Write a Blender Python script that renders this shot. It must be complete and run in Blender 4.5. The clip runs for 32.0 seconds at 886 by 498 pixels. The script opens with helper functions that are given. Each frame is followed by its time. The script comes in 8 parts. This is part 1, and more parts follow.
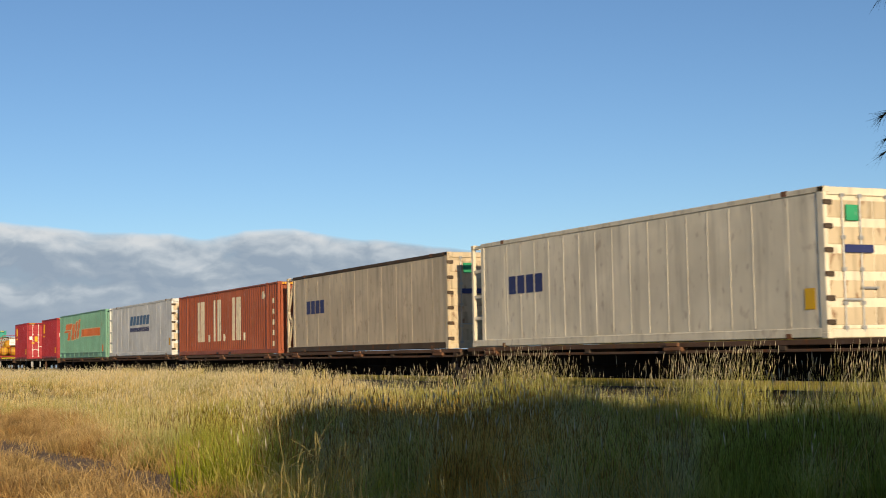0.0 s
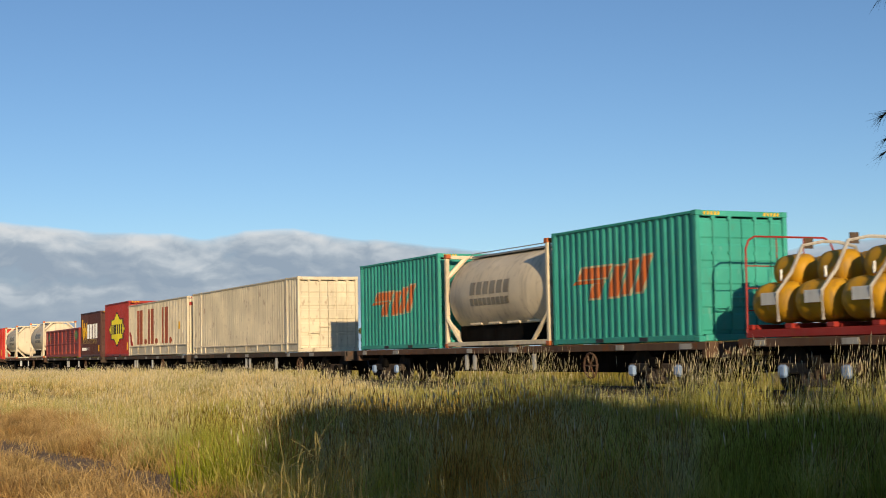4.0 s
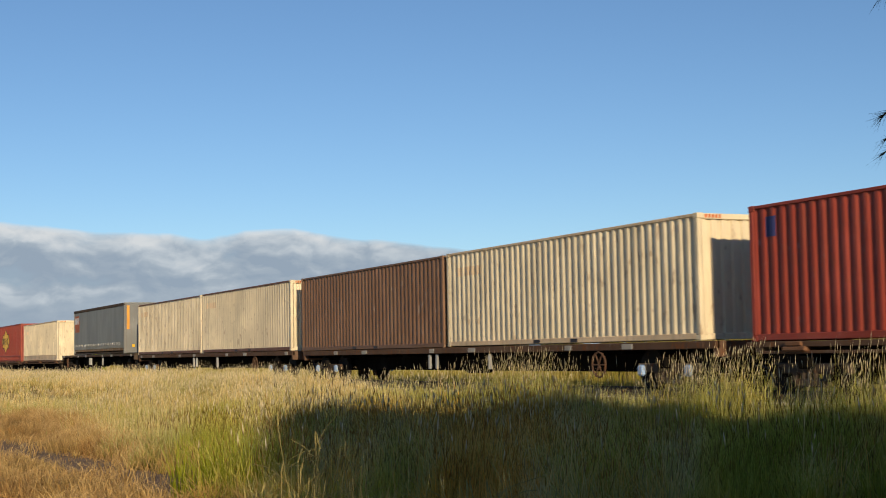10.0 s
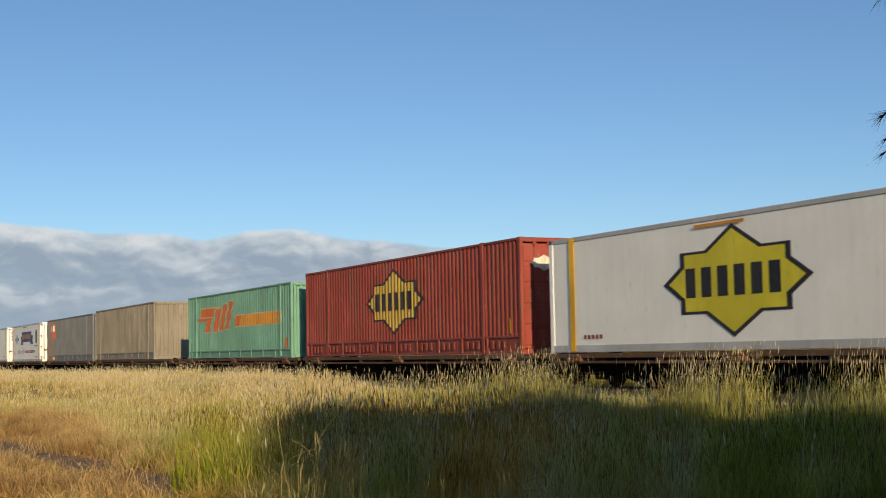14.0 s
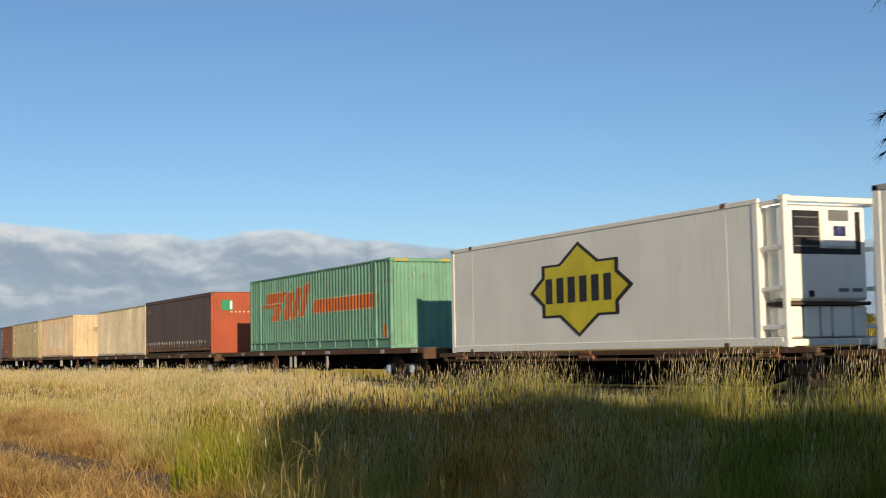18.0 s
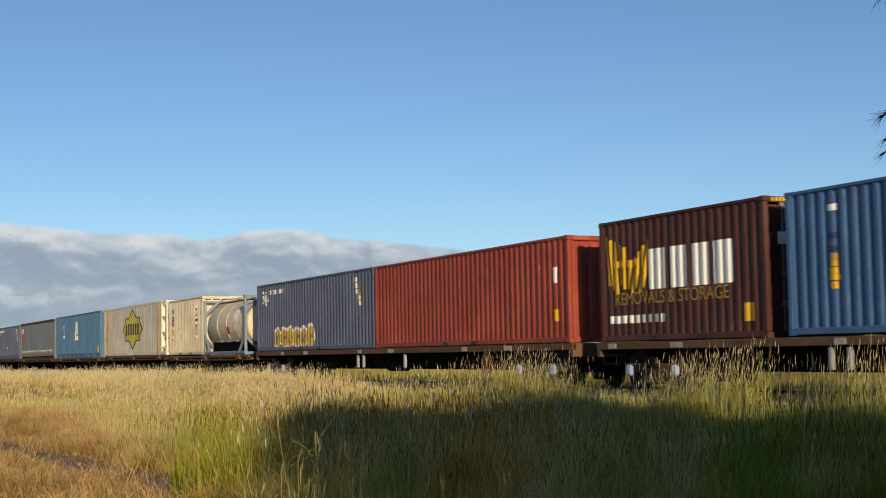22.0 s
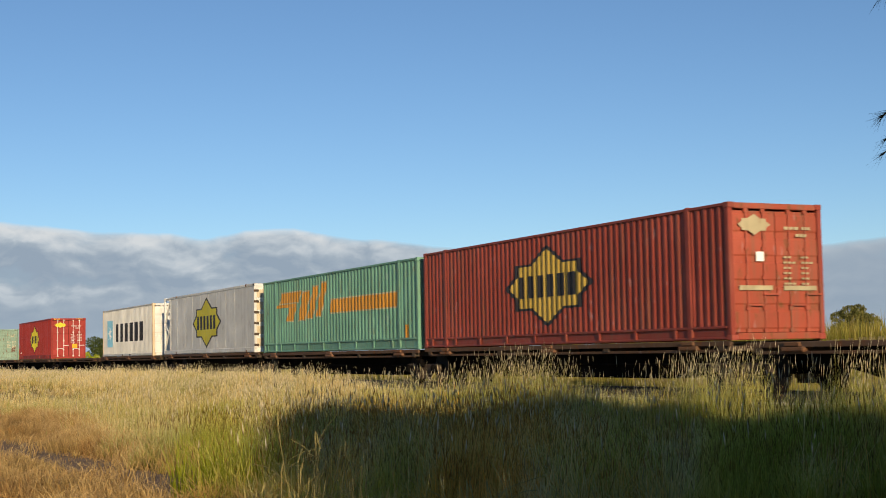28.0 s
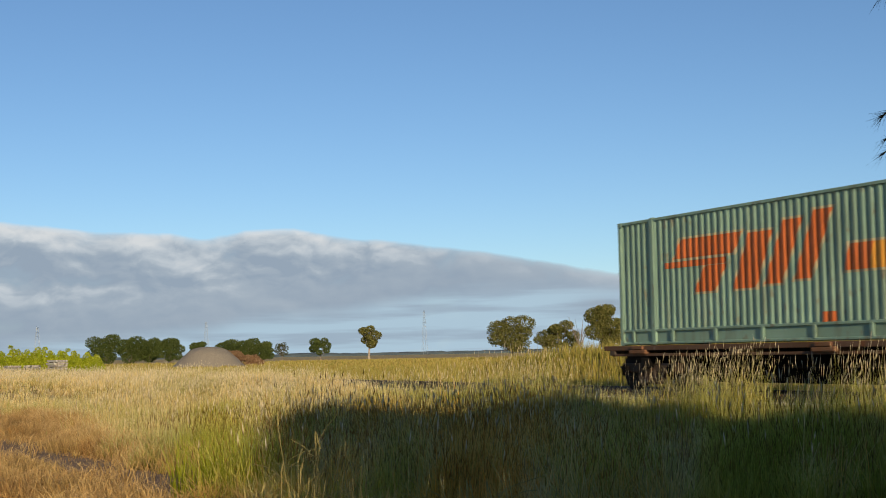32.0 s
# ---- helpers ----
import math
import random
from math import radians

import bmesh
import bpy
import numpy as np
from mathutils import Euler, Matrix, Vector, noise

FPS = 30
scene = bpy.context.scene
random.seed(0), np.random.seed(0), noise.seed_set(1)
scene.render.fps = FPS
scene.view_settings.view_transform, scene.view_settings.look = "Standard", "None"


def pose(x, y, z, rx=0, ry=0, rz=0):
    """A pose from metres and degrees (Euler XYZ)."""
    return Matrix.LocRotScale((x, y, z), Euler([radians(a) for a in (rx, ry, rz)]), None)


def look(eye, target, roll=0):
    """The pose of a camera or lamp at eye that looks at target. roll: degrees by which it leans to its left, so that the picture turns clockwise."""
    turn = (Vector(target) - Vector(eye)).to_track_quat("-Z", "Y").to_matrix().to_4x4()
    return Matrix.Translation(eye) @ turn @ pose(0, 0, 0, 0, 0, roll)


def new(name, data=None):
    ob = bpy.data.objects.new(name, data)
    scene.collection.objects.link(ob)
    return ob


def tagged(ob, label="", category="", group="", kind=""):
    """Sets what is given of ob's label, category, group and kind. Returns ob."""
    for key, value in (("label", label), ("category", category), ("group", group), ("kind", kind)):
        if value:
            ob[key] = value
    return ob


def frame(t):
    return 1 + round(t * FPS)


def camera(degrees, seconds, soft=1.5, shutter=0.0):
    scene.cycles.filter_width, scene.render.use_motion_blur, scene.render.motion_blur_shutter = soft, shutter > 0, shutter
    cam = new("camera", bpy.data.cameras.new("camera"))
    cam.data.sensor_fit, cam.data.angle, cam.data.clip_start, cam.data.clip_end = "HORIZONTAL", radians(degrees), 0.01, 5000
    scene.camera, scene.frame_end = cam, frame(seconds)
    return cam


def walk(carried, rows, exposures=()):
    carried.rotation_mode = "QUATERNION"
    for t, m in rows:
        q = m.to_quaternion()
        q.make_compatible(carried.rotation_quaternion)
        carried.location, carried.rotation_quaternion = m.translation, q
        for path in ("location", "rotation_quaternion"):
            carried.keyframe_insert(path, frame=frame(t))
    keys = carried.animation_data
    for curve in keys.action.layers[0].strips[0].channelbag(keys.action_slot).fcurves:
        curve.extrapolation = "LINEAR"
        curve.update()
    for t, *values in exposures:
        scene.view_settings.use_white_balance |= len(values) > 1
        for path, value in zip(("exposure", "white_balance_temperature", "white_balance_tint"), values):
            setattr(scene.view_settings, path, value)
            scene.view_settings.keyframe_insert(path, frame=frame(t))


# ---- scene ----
cam = camera(35.4, 32.0, soft=1.0, shutter=0.07)
EYE = Vector((0.0, 0.0, 1.7))
YAW, PITCH = radians(64.47), radians(4.27)
AIM = EYE + Vector((-math.sin(YAW) * math.cos(PITCH), math.cos(YAW) * math.cos(PITCH), math.sin(PITCH)))
CAM_POSE = look(EYE, AIM, -1.07)
walk(cam, [(0.0, CAM_POSE), (32.0, CAM_POSE)], [(0.0, 0.0), (32.0, 0.0)])

# ---- world and sun: low evening sun behind the camera, shining along the train ----
SUN_TO = Vector((0.979 * math.cos(radians(14.7)), -0.205 * math.cos(radians(14.7)), math.sin(radians(14.7))))
world = bpy.data.worlds.new("sky")
scene.world = world
world.use_nodes = True
wn = world.node_tree
sky = wn.nodes.new("ShaderNodeTexSky")
sky.sky_type = 'NISHITA'
sky.sun_disc = False
sky.sun_elevation = radians(14.7)
sky.sun_rotation = math.atan2(SUN_TO.x, SUN_TO.y)
sky.altitude, sky.air_density, sky.dust_density, sky.ozone_density = 300.0, 0.87, 0.05, 3.7
bg = wn.nodes["Background"]
bg.inputs["Strength"].default_value = 0.105
wn.links.new(sky.outputs[0], bg.inputs["Color"])
sun = new("sun", bpy.data.lights.new("sun", 'SUN'))
sun.data.energy, sun.data.angle, sun.data.color = 4.8, radians(0.6), (1.0, 0.80, 0.53)
sun.matrix_world = look((40, -30, 60), Vector((40, -30, 60)) - SUN_TO)


# ---- mesh helpers ----
class Shape:
    """Vertices and faces of one mesh."""

    def __init__(self):
        self.v, self.f = [], []

    def box(self, x0, y0, z0, x1, y1, z1):
        n = len(self.v)
        self.v += [(x, y, z) for z in (z0, z1) for y in (y0, y1) for x in (x0, x1)]
        self.f += [tuple(n + i for i in q) for q in
                   ((0, 2, 3, 1), (4, 5, 7, 6), (0, 1, 5, 4), (2, 6, 7, 3), (0, 4, 6, 2), (1, 3, 7, 5))]
        return self

    def slab(self, x0, y0, z0, x1, y1, z1, b):
        """A box with all twelve edges chamfered by b."""
        bm = bmesh.new()
        bmesh.ops.create_cube(bm, size=1)
        for q in bm.verts:
            q.co = Vector(((x0 + x1) / 2 + q.co.x * (x1 - x0), (y0 + y1) / 2 + q.co.y * (y1 - y0), (z0 + z1) / 2 + q.co.z * (z1 - z0)))
        bmesh.ops.bevel(bm, geom=list(bm.edges), offset=b, segments=1, affect='EDGES')
        n = len(self.v)
        bm.verts.index_update()
        self.v += [tuple(q.co) for q in bm.verts]
        self.f += [tuple(n + q.index for q in f.verts) for f in bm.faces]
        bm.free()
        return self

    def tube(self, a, b, r0, r1=None, n=10, caps=True):
        a, b = Vector(a), Vector(b)
        r1 = r0 if r1 is None else r1
        turn = (b - a).to_track_quat("Z", "Y").to_matrix()
        k = len(self.v)
        for p, r in ((a, r0), (b, r1)):
            for i in range(n):
                w = 2 * math.pi * i / n
                self.v.append(tuple(p + turn @ Vector((r * math.cos(w), r * math.sin(w), 0))))
        self.f += [(k + i, k + (i + 1) % n, k + n + (i + 1) % n, k + n + i) for i in range(n)]
        if caps:
            self.f += [tuple(k + i for i in reversed(range(n))), tuple(k + n + i for i in range(n))]
        return self

    def lathe(self, rows, n=24, centre=(0, 0, 0)):
        """Turn rows of (x, radius) about the x axis through centre."""
        k = len(self.v)
        cx, cy, cz = centre
        for x, r in rows:
            for i in range(n):
                w = 2 * math.pi * i / n
                self.v.append((cx + x, cy + r * math.cos(w), cz + r * math.sin(w)))
        for j in range(len(rows) - 1):
            for i in range(n):
                a, b = k + j * n + i, k + j * n + (i + 1) % n
                self.f.append((a, a + n, b + n, b))
        self.f.append(tuple(k + i for i in range(n)))
        self.f.append(tuple(k + (len(rows) - 1) * n + i for i in reversed(range(n))))
        return self

    def wall(self, profile, z0, z1):
        """An upright sheet over a line of (x, y)."""
        k = len(self.v)
        for x, y in profile:
            self.v += [(x, y, z0), (x, y, z1)]
        self.f += [(k + 2 * i, k + 2 * i + 2, k + 2 * i + 3, k + 2 * i + 1) for i in range(len(profile) - 1)]
        return self

    def strip(self, path, half):
        """A bar of square section along points."""
        for a, b in zip(path, path[1:]):
            self.tube(a, b, half, half, 4)
        return self

    def pipe(self, path, r, n=6):
        """A round bar bent along points, in one piece."""
        pts = [Vector(p) for p in path]
        k = len(self.v)
        for i, p in enumerate(pts):
            d = (pts[min(i + 1, len(pts) - 1)] - pts[max(i - 1, 0)]).normalized()
            turn = d.to_track_quat("Z", "Y").to_matrix()
            for j in range(n):
                w = 2 * math.pi * j / n
                self.v.append(tuple(p + turn @ Vector((r * math.cos(w), r * math.sin(w), 0))))
        for i in range(len(pts) - 1):
            for j in range(n):
                q, s = k + i * n + j, k + i * n + (j + 1) % n
                self.f.append((q, s, s + n, q + n))
        self.f += [tuple(k + j for j in reversed(range(n))), tuple(k + (len(pts) - 1) * n + j for j in range(n))]
        return self

    def pressed(self, x, y0, y1, z0, z1, panels, depth):
        """An upright sheet facing +x with pressed level folds."""
        k = len(self.v)
        step = (z1 - z0) / panels
        line = [(z0, 0)]
        for i in range(panels):
            z = z0 + i * step
            line += [(z + step * 0.12, 0), (z + step * 0.2, depth), (z + step * 0.8, depth), (z + step * 0.88, 0)]
        line.append((z1, 0))
        for z, d in line:
            self.v += [(x - 0.05, y0, z), (x + d, y0, z), (x + d, y1, z), (x - 0.05, y1, z)]
        for i in range(len(line) - 1):
            for j in range(4):
                q, s = k + 4 * i + j, k + 4 * i + (j + 1) % 4
                self.f.append((q, s, s + 4, q + 4))
        m = k + 4 * (len(line) - 1)
        self.f += [(k + 3, k + 2, k + 1, k), (m, m + 1, m + 2, m + 3)]
        return self

    def mesh(self, name, material, smooth=False):
        me = bpy.data.meshes.new(name)
        me.from_pydata(self.v, [], self.f)
        me.materials.append(material)
        if smooth:
            me.polygons.foreach_set("use_smooth", [True] * len(me.polygons))
        me.update()
        return me


def part(name, shape, material, parent, label="", smooth=False, at=None):
    """One mesh object under a thing or a part. shape: a Shape, or a mesh to share."""
    me = shape.mesh(name, material, smooth) if isinstance(shape, Shape) else shape
    ob = new(name, me)
    ob.parent = parent
    if at is not None:
        ob.matrix_basis = at
    if label:
        tagged(ob, label)
    return ob


SHARED = {}


def shared(key, material, build, smooth=False):
    """A mesh that alike parts share, built once for each key and material."""
    k = (key, material.name)
    if k not in SHARED:
        SHARED[k] = build(Shape()).mesh(str(key[0]) if isinstance(key, tuple) else key, material, smooth)
    return SHARED[k]


# ---- materials ----
def nodes_of(m):
    m.use_nodes = True
    return m.node_tree.nodes, m.node_tree.links, m.node_tree.nodes["Principled BSDF"]


def ramp(ns, ls, source, stops):
    r = ns.new("ShaderNodeValToRGB")
    while len(r.color_ramp.elements) < len(stops):
        r.color_ramp.elements.new(0.5)
    for e, (p, c) in zip(r.color_ramp.elements, stops):
        e.position, e.color = p, (*c, 1) if len(c) == 3 else (c[0],) * 3 + (1,)
    ls.new(source, r.inputs[0])
    return r.outputs[0]


def noise_at(ns, ls, vector, scale, detail=4, stretch=(1, 1, 1)):
    mp = ns.new("ShaderNodeMapping")
    mp.inputs["Scale"].default_value = stretch
    ls.new(vector, mp.inputs["Vector"])
    t = ns.new("ShaderNodeTexNoise")
    t.inputs["Scale"].default_value, t.inputs["Detail"].default_value = scale, detail
    ls.new(mp.outputs[0], t.inputs["Vector"])
    return t.outputs["Fac"]


def blend(ns, ls, fac, a, b, mode='MIX'):
    m = ns.new("ShaderNodeMix")
    m.data_type, m.blend_type = 'RGBA', mode
    if isinstance(fac, (int, float)):
        m.inputs["Factor"].default_value = fac
    else:
        ls.new(fac, m.inputs["Factor"])
    for sock, val in ((m.inputs["A"], a), (m.inputs["B"], b)):
        if isinstance(val, tuple):
            sock.default_value = (*val, 1)
        else:
            ls.new(val, sock)
    return m.outputs["Result"]


def steel(name, rgb, rust=0.3, dirt=0.4, rough=0.5, metal=0.0, fade=0.25, sheen=0.3):
    """Painted steel: faded patches, grime running down, rust spots and fine dents."""
    m = bpy.data.materials.new(name)
    ns, ls, p = nodes_of(m)
    tc = ns.new("ShaderNodeTexCoord")
    info = ns.new("ShaderNodeObjectInfo")
    add = ns.new("ShaderNodeVectorMath")
    add.operation = 'MULTIPLY_ADD'
    comb = ns.new("ShaderNodeCombineXYZ")
    for i in range(3):
        ls.new(info.outputs["Random"], comb.inputs[i])
    add.inputs[1].default_value = (37, 53, 11)
    ls.new(comb.outputs[0], add.inputs[0])
    ls.new(tc.outputs["Object"], add.inputs[2])
    v = add.outputs[0]
    pale = tuple(min(1, c * (1 + fade) + 0.05 * fade) for c in rgb)
    dark = tuple(c * (1 - 0.45 * fade) for c in rgb)
    base = ramp(ns, ls, noise_at(ns, ls, v, 0.7, 5), [(0.3, dark), (0.5, rgb), (0.75, pale)])
    streak = ramp(ns, ls, noise_at(ns, ls, v, 3.0, 5, (1.6, 1.6, 0.16)), [(0.5, (0, 0, 0)), (0.8, (1, 1, 1))])
    amt = ns.new("ShaderNodeMath")
    amt.operation = 'MULTIPLY'
    amt.inputs[1].default_value = dirt
    ls.new(streak, amt.inputs[0])
    base = blend(ns, ls, amt.outputs[0], base, (0.16, 0.115, 0.07))
    spots = ramp(ns, ls, noise_at(ns, ls, v, 5.5, 8, (1, 1, 0.5)), [(0.62 - 0.06 * rust, (0, 0, 0)), (0.70, (1, 1, 1))])
    amt2 = ns.new("ShaderNodeMath")
    amt2.operation = 'MULTIPLY'
    amt2.inputs[1].default_value = min(1, rust * 1.4)
    ls.new(spots, amt2.inputs[0])
    base = blend(ns, ls, amt2.outputs[0], base, (0.19, 0.075, 0.03))
    scuff = ramp(ns, ls, noise_at(ns, ls, v, 7.0, 4, (1, 1, 0.35)), [(0.66, (0, 0, 0)), (0.74, (0.45, 0.45, 0.45))])
    base = blend(ns, ls, scuff, base, tuple(min(0.9, 0.55 * c + 0.22) for c in rgb) if metal < 0.05 and max(rgb) > 0.1 else rgb)
    ls.new(base, p.inputs["Base Color"])
    p.inputs["Metallic"].default_value = metal
    p.inputs["Specular IOR Level"].default_value = sheen
    rr = ns.new("ShaderNodeMapRange")
    rr.inputs["To Min"].default_value, rr.inputs["To Max"].default_value = rough - 0.1, rough + 0.2
    ls.new(noise_at(ns, ls, v, 9.0, 3), rr.inputs["Value"])
    ls.new(rr.outputs[0], p.inputs["Roughness"])
    bump = ns.new("ShaderNodeBump")
    bump.inputs["Strength"].default_value, bump.inputs["Distance"].default_value = 0.25, 0.02
    ls.new(noise_at(ns, ls, v, 4.0, 3), bump.inputs["Height"])
    ls.new(bump.outputs[0], p.inputs["Normal"])
    return m


PAINT = {
    'cream': steel("cream_paint", (0.70, 0.60, 0.42), 0.3, 0.35),
    'sand': steel("sand_paint", (0.72, 0.54, 0.34), 0.22, 0.4),
    'khaki': steel("khaki_paint", (0.44, 0.37, 0.22), 0.25, 0.45),
    'beige': steel("beige_grey_paint", (0.27, 0.235, 0.17), 0.35, 0.7),
    'white': steel("white_paint", (0.94, 0.92, 0.84), 0.03, 0.07, fade=0.08, sheen=0.5),
    'dirty_white': steel("dirty_white_paint", (0.78, 0.69, 0.52), 0.22, 0.35),
    'grey_white': steel("grey_white_paint", (0.72, 0.70, 0.64), 0.15, 0.25),
    'rust_red': steel("rust_red_paint", (0.34, 0.085, 0.035), 0.3, 0.3),
    'faded_red': steel("faded_red_paint", (0.29, 0.052, 0.032), 0.35, 0.5),
    'oxide': steel("oxide_red_paint", (0.30, 0.05, 0.03), 0.25, 0.25),
    'red': steel("red_paint", (0.33, 0.029, 0.02), 0.15, 0.2),
    'bright_red': steel("bright_red_paint", (0.55, 0.035, 0.02), 0.05, 0.12),
    'crimson': steel("crimson_paint", (0.33, 0.022, 0.028), 0.06, 0.12),
    'green': steel("jade_green_paint", (0.17, 0.36, 0.25), 0.25, 0.4),
    'faded_green': steel("faded_green_paint", (0.23, 0.35, 0.26), 0.35, 0.55),
    'teal': steel("teal_green_paint", (0.045, 0.34, 0.26), 0.08, 0.15),
    'brown': steel("brown_paint", (0.19, 0.105, 0.062), 0.25, 0.55),
    'chestnut': steel("chestnut_paint", (0.17, 0.075, 0.045), 0.3, 0.35),
    'dark_brown': steel("dark_brown_paint", (0.075, 0.025, 0.018), 0.1, 0.2),
    'blue': steel("blue_paint", (0.055, 0.13, 0.27), 0.12, 0.25),
    'steel_blue': steel("steel_blue_paint", (0.075, 0.17, 0.29), 0.15, 0.25),
    'navy': steel("navy_paint", (0.105, 0.12, 0.18), 0.15, 0.3),
    'grey': steel("grey_paint", (0.17, 0.175, 0.17), 0.15, 0.35),
    'orange': steel("orange_paint", (0.52, 0.13, 0.032), 0.2, 0.25),
    'yellow': steel("yellow_paint", (0.78, 0.44, 0.015), 0.12, 0.2),
    'lemon': steel("lemon_paint", (0.68, 0.58, 0.03), 0.1, 0.15),
    'tank': steel("tank_cream_paint", (0.72, 0.60, 0.42), 0.2, 0.45),
    'black': steel("black_paint", (0.02, 0.02, 0.025), 0.1, 0.2),
    'ink': steel("dark_blue_ink", (0.03, 0.04, 0.14), 0.05, 0.1),
    'sky': steel("pale_blue_paint", (0.22, 0.50, 0.66), 0.1, 0.15),
    'emerald': steel("emerald_paint", (0.03, 0.30, 0.13), 0.05, 0.1),
    'frame': steel("frame_grey_brown", (0.085, 0.062, 0.045), 0.5, 0.4, 0.75, sheen=0.1),
    'deck': steel("deck_brown", (0.12, 0.07, 0.045), 0.7, 0.5, 0.75, sheen=0.1),
    # Deep shade under wagons and loads is put into these two near-black colours.
    'bogie': steel("bogie_shade_black", (0.008, 0.007, 0.006), 0.03, 0.04, 0.95, sheen=0.02),
    'wheel': steel("wheel_steel", (0.018, 0.015, 0.013), 0.2, 0.1, 0.7, 0.1, sheen=0.1),
    'cap': steel("axle_cap_blue", (0.30, 0.42, 0.62), 0.05, 0.3),
    'galv': steel("galvanised_steel", (0.42, 0.42, 0.41), 0.1, 0.3, 0.4, 0.5),
    'pocket': steel("pocket_paint", (0.42, 0.39, 0.34), 0.4, 0.6, 0.7),
    'gold': steel("drum_gold_paint", (0.56, 0.29, 0.012), 0.3, 0.9),
    'frame_blue': steel("pale_frame_blue", (0.20, 0.25, 0.31), 0.2, 0.4),
    'grimy_cream': steel("grimy_cream_paint", (0.62, 0.50, 0.33), 0.25, 0.5),
    'royal': steel("royal_blue_paint", (0.03, 0.075, 0.27), 0.05, 0.1),
    'mint': steel("pale_mint_paint", (0.42, 0.66, 0.55), 0.05, 0.1),
    'rusty_green': steel("rusty_green_paint", (0.25, 0.36, 0.27), 0.95, 0.75),
    'rusty_red': steel("rusty_red_paint", (0.36, 0.075, 0.04), 0.9, 0.8),
    'ochre': steel("ochre_paint", (0.50, 0.33, 0.06), 0.25, 0.35),
    'amber': steel("amber_paint", (0.60, 0.27, 0.035), 0.2, 0.3),
    'low_red': steel("dull_red_paint", (0.29, 0.04, 0.027), 0.25, 0.3),
    'brick': steel("brick_red_paint", (0.42, 0.085, 0.035), 0.25, 0.35),
    # Real grime and rust, plus shade between containers darkened into the colour.
    'door_grime_and_shade': steel("grimy_shaded_door_paint", (0.62, 0.50, 0.33), 0.6, 0.85, 0.6),
    'alu': steel("aluminium_trim", (0.46, 0.46, 0.45), 0.05, 0.25),
    'rust': steel("rusty_fitting", (0.20, 0.10, 0.055), 0.8, 0.5, 0.8, sheen=0.1),
    'rail': steel("rail_steel", (0.11, 0.085, 0.07), 0.8, 0.4, 0.55, 0.5),
}


def cloth(name, rgb):
    m = bpy.data.materials.new(name)
    ns, ls, p = nodes_of(m)
    tc = ns.new("ShaderNodeTexCoord")
    v = tc.outputs["Object"]
    c = ramp(ns, ls, noise_at(ns, ls, v, 1.1, 6, (1, 1, 0.35)), [(0.3, tuple(q * 0.8 for q in rgb)), (0.55, rgb), (0.8, tuple(q * 1.25 for q in rgb))])
    ls.new(c, p.inputs["Base Color"])
    p.inputs["Roughness"].default_value = 0.55
    b = ns.new("ShaderNodeBump")
    b.inputs["Strength"].default_value, b.inputs["Distance"].default_value = 0.3, 0.05
    ls.new(noise_at(ns, ls, v, 0.9, 3, (1, 1, 0.3)), b.inputs["Height"])
    ls.new(b.outputs[0], p.inputs["Normal"])
    return m


PAINT['grey_cloth'] = cloth("grey_curtain", (0.245, 0.255, 0.23))
PAINT['brown_cloth'] = cloth("brown_curtain", (0.125, 0.072, 0.045))

# ---- the railway's main dimensions ----
WIDE = 2.44            # width of every container
NEAR = 17.45           # the camera-facing side of the train
MID = NEAR + WIDE / 2  # centre line of the track
RAIL_Z = 0.76          # top of the rails



# ---- ground, sky and distance ----
FWD, RIGHT = Vector((-math.sin(YAW), math.cos(YAW))), Vector((math.cos(YAW), math.sin(YAW)))


def smooth(x, a, b):
    k = np.clip((x - a) / (b - a), 0, 1)
    return k * k * (3 - 2 * k)


def ground_z(x, y):
    """Height of the ground: a low bank up to the track, a grassy rise behind it, gentle bumps."""
    x, y = np.asarray(x, float), np.asarray(y, float)
    z = 0.46 * smooth(y, 9.0, 15.8) * (1 - smooth(y, 21.5, 26.0))
    z = z + (1.4 * smooth(x, -56.0, -47.0) + 0.5 * smooth(x, -46.0, -28.0)) * smooth(y, 21.8, 27.5) * (1 - smooth(y, 40, 70))
    z = z + 0.05 * np.sin(x * 0.9 + 1.3 * np.sin(y * 0.7)) * np.cos(y * 0.8 + x * 0.23) * (np.abs(x) < 160) * (1 - smooth(y, 15.0, 16.0) * (1 - smooth(y, 21, 22)))
    return z


